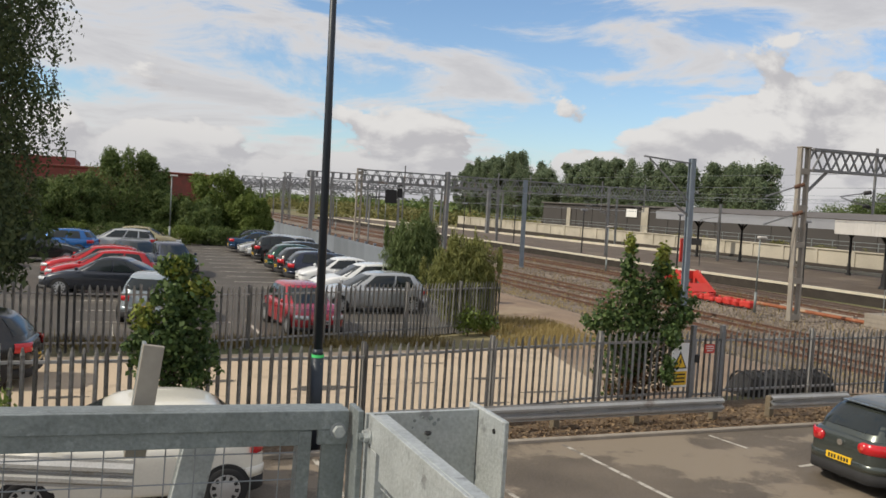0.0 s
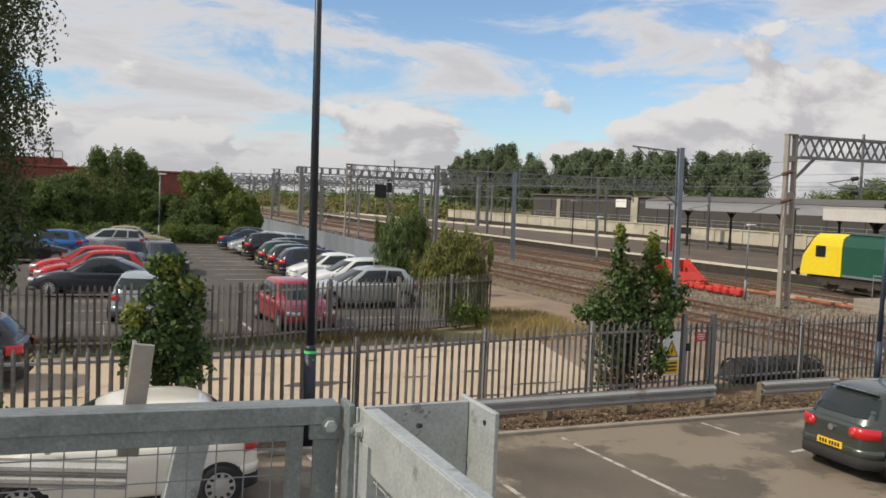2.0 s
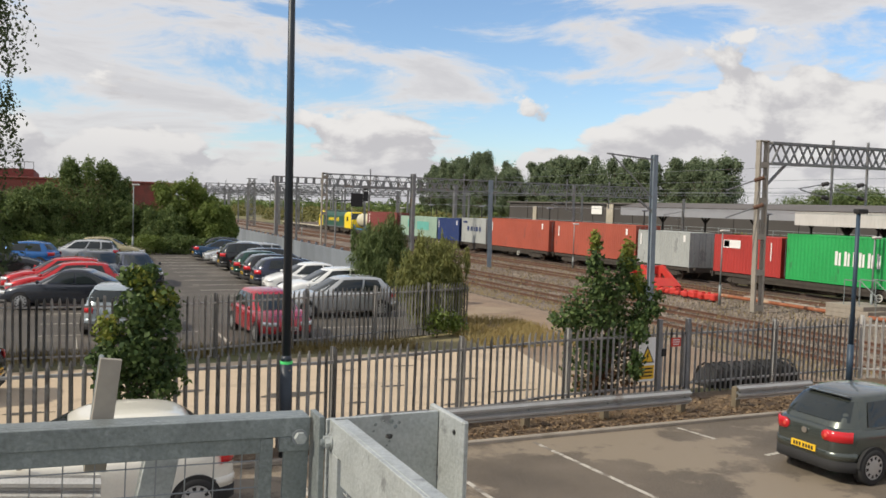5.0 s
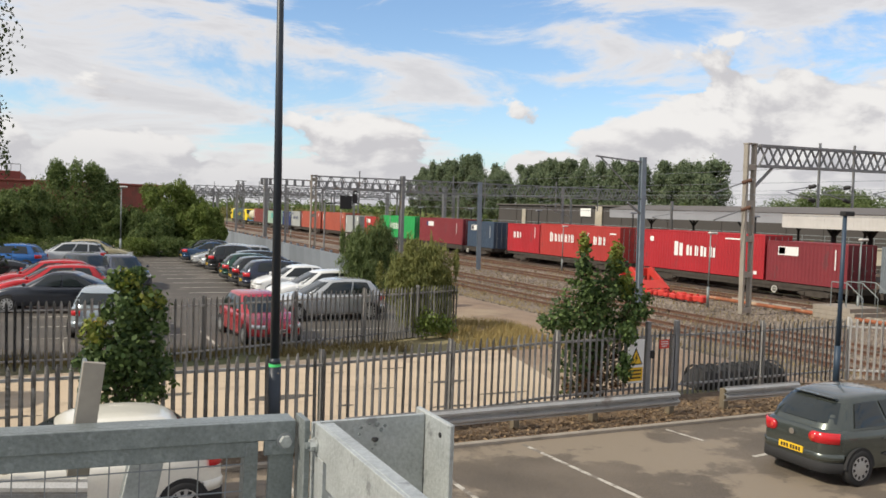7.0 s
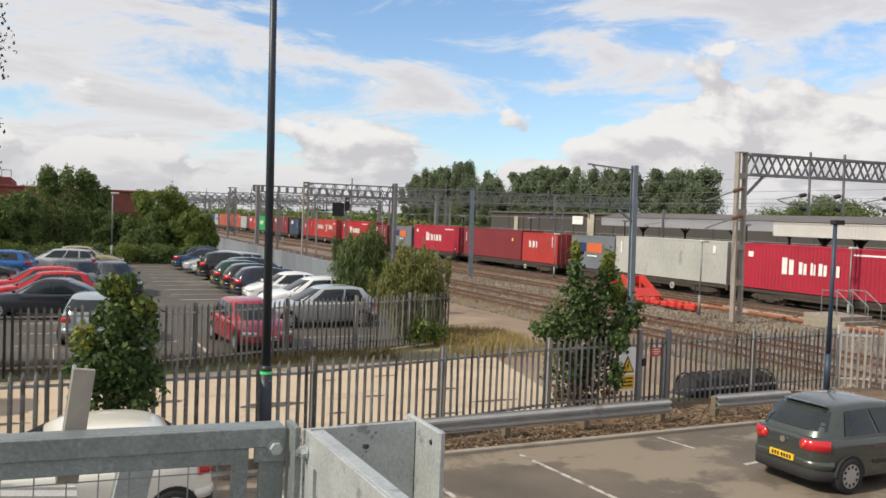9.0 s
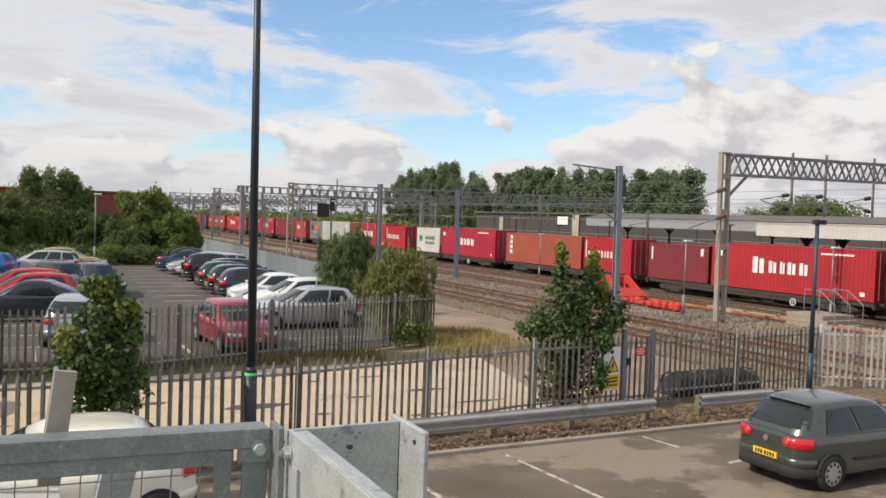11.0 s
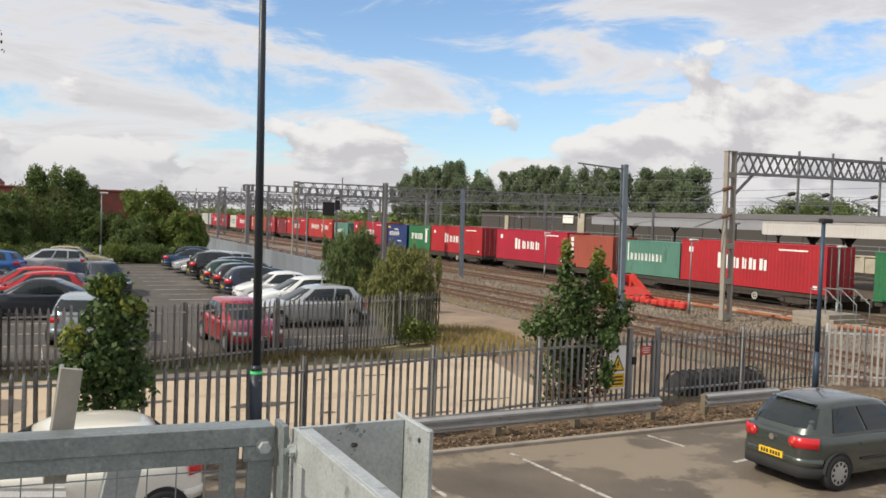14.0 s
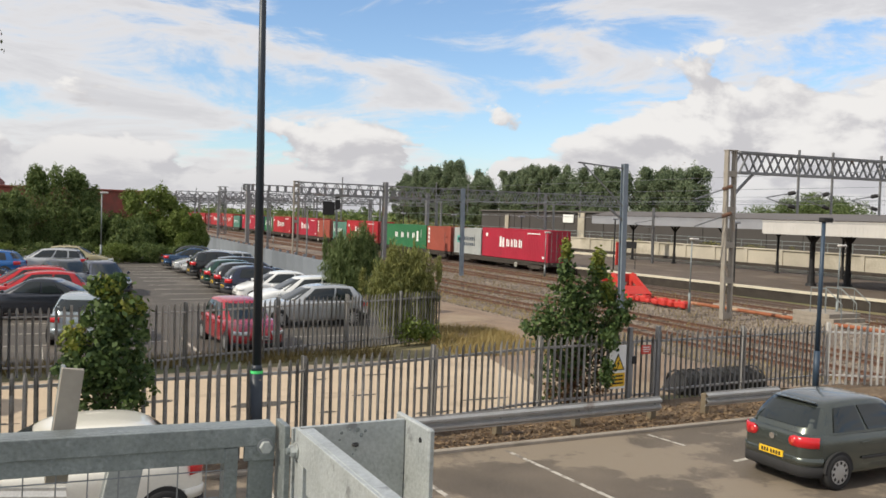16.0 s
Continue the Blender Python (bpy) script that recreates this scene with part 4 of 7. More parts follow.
def build_buffer_stop():
    s = thing("buffer_stop", "bright red steel buffer stop at the end of a siding", "buffer stop", pose(34.9, 43.5, RAIL_Z))
    for x in (-0.8, 0.8):
        bm = B()
        bar(bm, (x, 0.12, 1.38), (x, -1.75, 0.14), 0.18, 0.42)
        bar(bm, (x, 0.12, 1.45), (x, 0.12, 0.0), 0.16, 0.24)
        bar(bm, (x, 1.0, 0.05), (x, -1.9, 0.05), 0.14, 0.18)
        bar(bm, (x, 0.9, 0.1), (x, 0.2, 1.1), 0.12, 0.16)
        part("side_frame", bm, M["buffer_red"], s)
    bm = B()
    box(bm, -1.35, 1.35, 0.24, 0.50, 0.92, 1.46, 0.03)
    part("beam", bm, M["buffer_red"], s)
    bm = B()
    q = Matrix.Translation((0, -1.35, 0.40)) @ Matrix.Rotation(radians(34), 4, "X")
    box(bm, -0.9, 0.9, -0.42, 0.42, 0.16, 0.20, 0.01, q)
    part("foot_plate", bm, M["buffer_red"], s)
    for x in (-0.85, 0.85):
        bm = B()
        tube(bm, (x, 0.5, 1.15), (x, 0.9, 1.15), 0.13, 0.13, 10), tube(bm, (x, 0.9, 1.15), (x, 0.96, 1.15), 0.24, 0.24, 12)
        part("buffer", bm, M["buffer_red"], s)
    for k in range(11):
        bm = B()
        y, d = -2.1 - k * 0.44, random.uniform(0.20, 0.36)
        x = -0.7 + random.uniform(-0.18, 0.18)
        q = Matrix.Translation((x, y, 0.0)) @ Matrix.Rotation(random.uniform(-0.5, 0.5), 4, "Z") @ Matrix.Rotation(random.uniform(-0.18, 0.18), 4, "X")
        box(bm, -0.30, 0.30, -d / 2 - 0.06, d / 2 + 0.06, -0.05, d, 0.07, q)
        box(bm, -0.10, 0.10, -0.06, 0.06, d, d + random.uniform(0.02, 0.12), 0.02, q)
        part("barrier_block", bm, M["buffer_red"], s, "low red plastic block")
    w = thing("platform_sign", "narrow red upright sign on the platform", "sign", pose(52.8, 66.8, -0.02))
    bm = B()
    box(bm, -0.22, 0.22, -0.08, 0.08, 0.0, 2.3, 0.02)
    part("board", bm, M["buffer_red"], w)
    w = thing("platform_sign", "black sign board on two thin legs on the platform", "sign", pose(49.8, 61.1, -0.02, 0, 0, -40))
    bm = B()
    box(bm, -0.5, 0.5, -0.05, 0.05, 1.9, 2.5, 0.02)
    part("board", bm, M["black"], w)
    for x in (-0.42, 0.42):
        bm = B()
        tube(bm, (x, 0, 0), (x, 0, 1.9), 0.035, sides=6)
        part("leg", bm, M["black"], w)


build_buffer_stop()


# ---- the freight train ----
TRAIN_X = 43.22
DECK = RAIL_Z + 0.98
SPEED = 35.25
MOVING = []  # thing, its y at 0 s
PAINT = {
    "red": (0.39, 0.018, 0.026), "bright": (0.40, 0.038, 0.032), "crimson": (0.38, 0.016, 0.040), "brown": (0.20, 0.044, 0.038), "maroon": (0.20, 0.026, 0.034), "orange": (0.38, 0.085, 0.052),
    "rustred": (0.33, 0.075, 0.048), "green": (0.025, 0.155, 0.06), "vivid": (0.02, 0.34, 0.085), "teal": (0.09, 0.22, 0.17), "mint": (0.30, 0.42, 0.34), "blue": (0.018, 0.04, 0.15), "navy": (0.04, 0.065, 0.105),
    "grey": (0.155, 0.18, 0.20), "silver": (0.37, 0.39, 0.38), "white": (0.55, 0.55, 0.50), "ltgrey": (0.42, 0.43, 0.40),
}
CM = {k: mat("container_" + k, v, 0.55, 0.0, 0.22, 0.55, 14, 0.05, tuple(0.62 * c + 0.02 for c in v), 0.63, spot_scale=1.1, stretch=(1, 1, 0.55)) for k, v in PAINT.items()}
TEAL_PATCH = mat("faded_teal_panel", (0.13, 0.42, 0.36), 0.6, 0, 0.12, 1.0, 12)
ORANGE_PATCH = mat("orange_panel", (0.62, 0.14, 0.05), 0.6, 0, 0.1)


def corrugated(bm, x, y0, y1, z0, z1, out, pitch=0.278, depth=0.024):
    """A corrugated wall in the plane x, recessed by depth in the troughs."""
    n = max(4, int((y1 - y0) / pitch))
    p = (y1 - y0) / n
    col = []
    for k in range(n):
        y = y0 + k * p
        for t, d in ((0.0, 0), (0.26, 0), (0.5, 1), (0.76, 1)):
            col.append((y + t * p, x - out * depth * d))
    col.append((y1, x))
    lo = [bm.verts.new((c[1], c[0], z0)) for c in col]
    hi = [bm.verts.new((c[1], c[0], z1)) for c in col]
    for k in range(len(col) - 1):
        bm.faces.new((lo[k], lo[k + 1], hi[k + 1], hi[k]))


def marks(c, spec, length, h):
    """Owner's marks as plain shapes on both long sides: (y, z, width, height, material name, lean)."""
    for s in (-1, 1):
        for y, z, w, hh, m_, lean in spec:
            bm = B()
            x = s * 1.219
            yy = y if s < 0 else -y
            # a letter's block is two upright bars
            pieces = ((-0.27, 0.42, 1.0), (0.27, 0.36, 0.9)) if lean is None else ((0.0, 1.0, 1.0),)
            for off, part_w, part_h in pieces:
                y0, dy, top = yy + off * w * s, part_w * w / 2, z + hh * part_h
                q = [(y0 - dy, z), (y0 + dy, z), (y0 + dy + (lean or 0), top), (y0 - dy + (lean or 0), top)]
                a = [bm.verts.new((x, u, v)) for u, v in q]
                b = [bm.verts.new((x + s * 0.006, u, v)) for u, v in q]
                bm.faces.new(a), bm.faces.new(b[::-1])
                for k in range(4):
                    bm.faces.new((a[k], a[(k + 1) % 4], b[(k + 1) % 4], b[k]))
            part("marking", bm, MARK[m_], c)


MARK = {"white": M["white"], "teal": TEAL_PATCH, "orange": ORANGE_PATCH, "blue": CM["blue"], "yellow": M["sign_yellow"], "dark": CM["navy"]}


def letters(y0, z, n, w, h, gap, m_="white", first=1.0):
    """A row of plain blocks in place of a company name."""
    out, y = [], y0
    for k in range(n):
        hh, ww = (h * first, w * first) if k == 0 else (h, w * (0.55 if k % 3 == 2 else 0.9))
        out.append((y - ww * 0.4, z - (hh - h) * 0.25, ww * 0.80, hh, m_, None))
        y -= ww + gap
    return out


STYLES = {
    "name_big": lambda L, h: letters(L * 0.21, h * 0.40, 5, 0.86, 0.74, 0.10, first=1.4) + [(L * 0.42, h * 0.70, 0.42, 0.36, "white", 0), (-L * 0.30, h * 0.86, 2.2, 0.10, "white", 0), (-L * 0.44, h * 0.10, 0.30, 0.22, "white", 0)],
    "name_wide": lambda L, h: letters(L * 0.36, h * 0.46, 7, 0.55, 0.72, 0.12, first=1.2) + letters(-L * 0.20, h * 0.46, 3, 0.6, 0.72, 0.14) + [(-L * 0.065, h * 0.30, 0.20, 1.4, "white", -0.9), (-L * 0.135, h * 0.36, 0.20, 1.05, "white", 0.9), (-L * 0.42, h * 0.78, 0.9, 0.12, "white", 0)],
    "name_four": lambda L, h: letters(L * 0.26, h * 0.42, 4, 1.0, 0.66, 0.95) + [(-L * 0.30, h * 0.30, 0.5, 1.2, "white", 0), (-L * 0.38, h * 0.45, 0.07, 1.0, "white", 0)],
    "name_short": lambda L, h: letters(L * 0.36, h * 0.42, 4, 0.92, 0.74, 0.06) + [(-L * 0.32, h * 0.30, 0.52, 1.5, "white", 0), (-L * 0.34, h * 0.86, 0.9, 0.09, "white", 0)],
    "name_row": lambda L, h: letters(L * 0.40, h * 0.42, 9, 0.34, 0.55, 0.14) + [(L * 0.45, h * 0.4, 0.12, 1.4, "white", 0)],
    "ring": lambda L, h: letters(L * 0.40, h * 0.50, 6, 0.52, 0.52, 0.12) + [(0.1, h * 0.76, 1.2, 0.13, "white", 0.25), (-0.9, h * 0.24, 1.2, 0.13, "white", 0.25), (L * 0.42, h * 0.84, 0.8, 0.16, "yellow", 0)],
    "star": lambda L, h: [(L * 0.32, h * 0.42, 0.85, 0.75, "teal", 0), (L * 0.32, h * 0.48, 0.42, 0.42, "white", 0)] + letters(L * 0.12, h * 0.52, 6, 0.40, 0.40, 0.10, "dark") + letters(L * 0.12, h * 0.32, 6, 0.40, 0.34, 0.10, "dark"),
    "text_blue": lambda L, h: letters(L * 0.26, h * 0.48, 5, 0.62, 0.52, 0.22, "blue") + [(L * 0.36, h * 0.80, 1.0, 0.22, "blue", 0)],
    "panel": lambda L, h: [(L * 0.26, h * 0.52, 1.3, 0.75, "blue", 0), (-L * 0.05, h * 0.50, 2.1, 0.8, "orange", 0), (0, h * 0.38, 1.4, 0.1, "white", 0)],
    "patches": lambda L, h: [(L * 0.17, h * 0.42, 2.6, 1.05, "teal", 0), (-L * 0.14, h * 0.36, 3.9, 1.05, "teal", 0)],
    "column": lambda L, h: [(L * 0.42, h * (0.80 - 0.17 * k), 0.42, 0.34, "white", 0) for k in range(4)],
    "band": lambda L, h: letters(L * 0.20, h * 0.40, 6, 0.55, 0.85, 0.10),
    "short_block": lambda L, h: letters(L * 0.30, h * 0.50, 3, 0.5, 0.62, 0.14) + [(-L * 0.36, h * 0.55, 0.10, 1.0, "white", 0)],
    "label": lambda L, h: [(L * 0.22, h * 0.66, 1.6, 0.55, "white", 0), (L * 0.30, h * 0.69, 0.5, 0.42, "blue", 0), (-L * 0.36, h * 0.4, 0.08, 1.2, "white", 0)],
    "plain": lambda L, h: [(L * 0.44, h * 0.55, 0.16, 0.9, "white", 0), (-L * 0.40, h * 0.72, 0.25, 0.5, "white", 0)],
    "stripe": lambda L, h: [(-L * 0.36, h * 0.62, 0.3, 0.3, "yellow", 0), (L * 0.45, h * 0.5, 0.1, 1.0, "white", 0)],
}


def container(front, feet, h, paint, style, label):
    """A box whose leading end is at y = front at 0 s."""
    L = 12.19 if feet == 40 else 6.06
    c = thing("shipping_container", label, "container", pose(TRAIN_X, front - L / 2, DECK), "containers on the train")
    a, b, w = -L / 2, L / 2, 1.219
    for s in (-1, 1):
        bm = B()
        corrugated(bm, s * (w - 0.01), a + 0.09, b - 0.09, 0.16, h - 0.1, s)
        part("side_wall", bm, CM[paint], c)
    bm = B()
    box(bm, -w + 0.092, w - 0.092, a + 0.09, b - 0.09, h - 0.06, h - 0.03)
    part("roof", bm, CM[paint], c)
    bm = B()
    box(bm, -w + 0.092, w - 0.092, a + 0.09, b - 0.09, 0.06, 0.15)
    part("floor", bm, M["underframe"], c)
    bm = B()
    corrugated(bm, b - 0.02, -w + 0.092, w - 0.092, 0.16, h - 0.112, 1)
    for v in bm.verts:
        v.co.x, v.co.y = v.co.y, v.co.x
    part("end_wall", bm, CM[paint], c)
    bm = B()
    for s in (-1, 1):
        x0, x1 = (w - 0.09, w) if s > 0 else (-w, -w + 0.09)
        box(bm, x0, x1, a + 0.09, b - 0.09, 0.02, 0.158), box(bm, x0, x1, a + 0.09, b - 0.09, h - 0.098, h)
        for y0, y1 in ((a, a + 0.088), (b - 0.088, b)):
            box(bm, x0, x1, y0, y1, 0.0, h)
    for y0, y1 in ((a, a + 0.088), (b - 0.088, b)):
        box(bm, -w + 0.092, w - 0.092, y0, y1, 0.0, 0.155), box(bm, -w + 0.092, w - 0.092, y0, y1, h - 0.11, h)
    part("frame", bm, CM[paint], c)
    for s in (-1, 1):
        bm = B()
        x0, x1 = (0.01, w - 0.1) if s > 0 else (-w + 0.1, -0.01)
        box(bm, x0, x1, a + 0.02, a + 0.06, 0.16, h - 0.115, 0.006)
        for k in range(4):
            z = 0.32 + k * (h - 0.6) / 4
            box(bm, x0 + 0.06, x1 - 0.06, a + 0.006, a + 0.0195, z, z + (h - 0.6) / 4 - 0.12)
        d = part("door", bm, CM[paint], c)
        for x in (x0 + 0.28, x1 - 0.28):
            bm = B()
            tube(bm, (x, a - 0.005, 0.12), (x, a - 0.005, h - 0.08), 0.02, sides=6)
            box(bm, x - 0.03, x + 0.16, a - 0.03, a - 0.012, 1.05, 1.1)
            part("locking_bar", bm, M["galv"], d)
    marks(c, STYLES[style](L, h), L, h)
    MOVING.append((c, front - L / 2))
    return c


def tank_container(front):
    L = 6.06
    c = thing("tank_container", "cream tank container in a blue frame on a wagon", "container", pose(TRAIN_X, front - L / 2, DECK), "containers on the train")
    bm = B()
    prof = [(-2.75, 0.15), (-2.7, 0.6), (-2.5, 0.95), (-2.2, 1.08), (2.2, 1.08), (2.5, 0.95), (2.7, 0.6), (2.75, 0.15)]
    rings = [[bm.verts.new((r * math.cos(k * math.tau / 28), y, 1.42 + r * math.sin(k * math.tau / 28))) for k in range(28)] for y, r in prof]
    for p, q in zip(rings, rings[1:]):
        for k in range(28):
            bm.faces.new((p[k], p[(k + 1) % 28], q[(k + 1) % 28], q[k]))
    bm.faces.new(rings[0]), bm.faces.new(rings[-1])
    part("tank", bm, mat("tank_cream", (0.62, 0.58, 0.42), 0.5, 0, 0.15, 1.2, 14, 0.03, (0.42, 0.38, 0.28), 0.63), c, "cream painted dirty tank barrel", True)
    for y in (-1.4, 0, 1.4):
        bm = B()
        tube(bm, (0, y - 0.03, 1.42), (0, y + 0.03, 1.42), 1.095, 1.095, 28)
        part("hoop", bm, CM["white"], c)
    bm = B()
    for x in (-1.17, 1.17):
        box(bm, x - 0.05, x + 0.05, -3.03, 3.03, 0, 0.16)
        for y in (-2.98, 2.98):
            box(bm, x - 0.05, x + 0.05, y - 0.05, y + 0.05, 0.16, 0.75)
            bar(bm, (x, y, 0.1), (x, y * 0.72, 0.75), 0.07)
    for y in (-2.98, 2.98):
        box(bm, -1.12, 1.12, y - 0.05, y + 0.05, 0, 0.16)
    part("frame", bm, mat("tank_frame_blue", (0.06, 0.22, 0.42), 0.6, 0, 0.15), c, "light blue steel frame")
    MOVING.append((c, front - L / 2))


def build_wagon(first):
    """A 60-foot flat wagon on two bogies; its middle at y = 0."""
    w = thing("flat_wagon", "grimy dark container flat wagon on two bogies", "wagon", pose(TRAIN_X, first, RAIL_Z), "container wagons")
    bm = B()
    for x in (-1.05, 1.05):
        prism(bm, [(-9.25, 0.72), (9.25, 0.72), (9.25, 0.96), (-9.25, 0.96)], "x", x - 0.09, x + 0.09)
        prism(bm, [(-6.6, 0.72), (6.6, 0.72), (5.4, 0.50), (-5.4, 0.50)], "x", x - 0.06, x + 0.06)
    for k in range(9):
        y = -8.8 + k * 2.2
        box(bm, -0.96, 0.96, y - 0.12, y + 0.12, 0.72, 0.93)
    box(bm, -1.3, 1.3, -9.45, -9.26, 0.62, 0.96), box(bm, -1.3, 1.3, 9.26, 9.45, 0.62, 0.96)
    part("underframe", bm, M["underframe"], w)
    for y in (-6.9, 6.9):
        bm = B()
        for x in (-1.0, 1.0):
            prism(bm, [(y - 1.35, 0.42), (y - 1.1, 0.62), (y - 0.4, 0.68), (y + 0.4, 0.68), (y + 1.1, 0.62), (y + 1.35, 0.42), (y + 0.55, 0.28), (y - 0.55, 0.28)], "x", x - 0.07, x + 0.07)
            for yy in (y - 0.9, y + 0.9):
                box(bm, x - 0.14, x + 0.14, yy - 0.16, yy + 0.16, 0.30, 0.56, 0.03)
        box(bm, -0.9, 0.9, y - 0.2, y + 0.2, 0.45, 0.71)
        g = part("bogie", bm, M["underframe"], w)
        for yy in (y - 0.9, y + 0.9):
            bm = B()
            for x in (-0.75, 0.75):
                tube(bm, (x - 0.065, yy, 0.42), (x + 0.065, yy, 0.42), 0.42, 0.42, 24)
                tube(bm, (x + (0.065 if x > 0 else -0.09), yy, 0.42), (x + (0.09 if x > 0 else -0.065), yy, 0.42), 0.30, 0.26, 20)
            tube(bm, (-0.7, yy, 0.42), (0.7, yy, 0.42), 0.08, 0.08, 8)
            part("wheelset", bm, M["wheel_steel"], g)
    bm = B()
    box(bm, -0.9, -0.5, -2.2, -1.2, 0.25, 0.7, 0.03)
    part("brake_box", bm, M["underframe"], w)
    bm = B()
    box(bm, 0.3, 0.9, 1.0, 2.4, 0.3, 0.7, 0.03)
    part("brake_box", bm, M["underframe"], w)
    bm = B()
    tube(bm, (-0.6, -0.6, 0.45), (-0.6, 0.7, 0.45), 0.2, 0.2, 10)
    part("air_tank", bm, M["underframe"], w)
    for x in (-1.16, 1.16):
        bm = B()
        for k in range(14):
            p, q = k * math.tau / 14, (k + 1) * math.tau / 14
            bar(bm, (x * 1.14, -4.0 + 0.2 * math.cos(p), 0.5 + 0.2 * math.sin(p)), (x * 1.14, -4.0 + 0.2 * math.cos(q), 0.5 + 0.2 * math.sin(q)), 0.06)
        bar(bm, (x * 0.9, -4.0, 0.5), (x * 1.14, -4.0, 0.5), 0.05), bar(bm, (x * 1.14, -4.18, 0.5), (x * 1.14, -3.82, 0.5), 0.03), bar(bm, (x * 1.14, -4.0, 0.32), (x * 1.14, -4.0, 0.68), 0.03)
        part("brake_wheel", bm, CM["white"], w, "small white handbrake wheel")
    for y, s in ((-9.45, -1), (9.45, 1)):
        for x in (-0.87, 0.87):
            bm = B()
            tube(bm, (x, y, 0.85), (x, y + s * 0.32, 0.85), 0.09, 0.09, 8), tube(bm, (x, y + s * 0.32, 0.85), (x, y + s * 0.36, 0.85), 0.2, 0.2, 14)
            part("buffer", bm, M["underframe"], w)
    return w


# leading end at 0 s, feet, height, paint, marks, label
BOXES = [
    (-56.2, 40, 2.9, "brown", "column", "dull brown-red corrugated 40-foot container with white column of marks"),
    (-69.8, 40, 2.59, "mint", "patches", "faded mint-green container with two teal patches"),
    (-82.3, 20, 2.59, "blue", "plain", "dark blue corrugated 20-foot container with white streaks"),
    (-89.1, 20, 2.75, "silver", "text_blue", "light grey 20-foot container with blue marks"),
    (-95.9, 40, 2.9, "orange", "plain", "orange-red corrugated 40-foot container"),
    (-109.1, 40, 2.9, "orange", "plain", "orange-red corrugated 40-foot container"),
    (-121.6, 20, 2.59, "silver", "plain", "light grey 20-foot container"),
    (-130.2, 20, 2.59, "bright", "label", "bright red 20-foot container with a white label"),
    (-136.7, 40, 2.9, "vivid", "band", "vivid green 40-foot container with a white band of marks"),
    (-150.5, 40, 2.9, "maroon", "label", "dark maroon 40-foot container with a white label"),
    (-163.8, 20, 2.75, "navy", "label", "blue-grey 20-foot container with a white label"),
    (-172.8, 20, 2.75, "red", "short_block", "red 20-foot container with white marks"),
    (-179.0, 40, 2.9, "bright", "name_wide", "bright red 40-foot container with wide white marks"),
    (-194.2, 40, 2.9, "red", "name_big", "red 40-foot container with large white marks"),
    (-206.6, 20, 2.59, "maroon", "label", "maroon 20-foot container with a white label"),
    (-214.8, 20, 2.59, "grey", "panel", "slate grey 20-foot container with blue and orange panel"),
    (-221.8, 40, 2.9, "crimson", "name_big", "crimson 40-foot container with large white marks"),
    (-235.3, 40, 2.9, "maroon", "stripe", "dark maroon 40-foot container with small yellow mark"),
    (-247.7, 20, 2.75, "bright", "short_block", "bright red 20-foot container with white marks"),
    (-256.0, 20, 2.75, "grey", "panel", "slate grey 20-foot container with blue and orange panel"),
    (-262.2, 40, 2.9, "ltgrey", "plain", "weathered light grey 40-foot container"),
    (-275.5, 40, 2.9, "crimson", "name_big", "crimson 40-foot container with large white marks"),
    (-287.9, 20, 2.75, "red", "name_row", "red 20-foot container with white marks and dark doors"),
    (-297.4, 20, 2.75, "white", "star", "off-white 20-foot container with a pale blue square mark"),
    (-303.6, 40, 2.9, "crimson", "name_big", "crimson 40-foot container with large white marks"),
    (-317.9, 40, 2.75, "rustred", "column", "rust-red 40-foot container with a white column of marks"),
    (-330.5, 20, 2.75, "red", "name_row", "red 20-foot container with white marks"),
    (-338.6, 20, 2.59, "maroon", "plain", "dark maroon 20-foot container"),
    (-345.0, 40, 2.9, "red", "name_big", "red 40-foot container with large white marks"),
    (-358.0, 40, 2.9, "bright", "name_wide", "bright orange-red 40-foot container with wide white marks"),
    (-371.2, 20, 2.59, "teal", "name_row", "grey-green 20-foot container with a row of white marks"),
    (-379.8, 40, 2.9, "crimson", "name_big", "crimson 40-foot container with large white marks"),
    (-392.5, 20, 2.75, "blue", "ring", "dark blue 20-foot container with white curved marks"),
    (-399.3, 20, 2.75, "green", "name_short", "green 20-foot container with large white marks"),
    (-405.6, 40, 2.9, "red", "name_big", "red 40-foot container with large white marks"),
    (-420.8, 40, 2.9, "crimson", "name_big", "crimson 40-foot container with large white marks"),
    (-433.3, 20, 2.75, "rustred", "column", "rust-red 20-foot container with a white column of marks"),
    (-441.0, 20, 2.59, "teal", "name_row", "grey-green 20-foot container with a row of white marks"),
    (-447.2, 40, 2.9, "red", "name_big", "red 40-foot container with large white marks"),
    (-462.5, 40, 2.75, "green", "name_four", "green 40-foot container with four large white marks"),
    (-475.0, 20, 2.75, "rustred", "column", "rust-red 20-foot container with a white column of marks"),
    (-482.0, 20, 2.75, "silver", "star", "light grey 20-foot container with a pale blue square mark"),
    (-488.3, 40, 2.9, "crimson", "name_big", "crimson 40-foot container with large white marks, last of the train"),
]


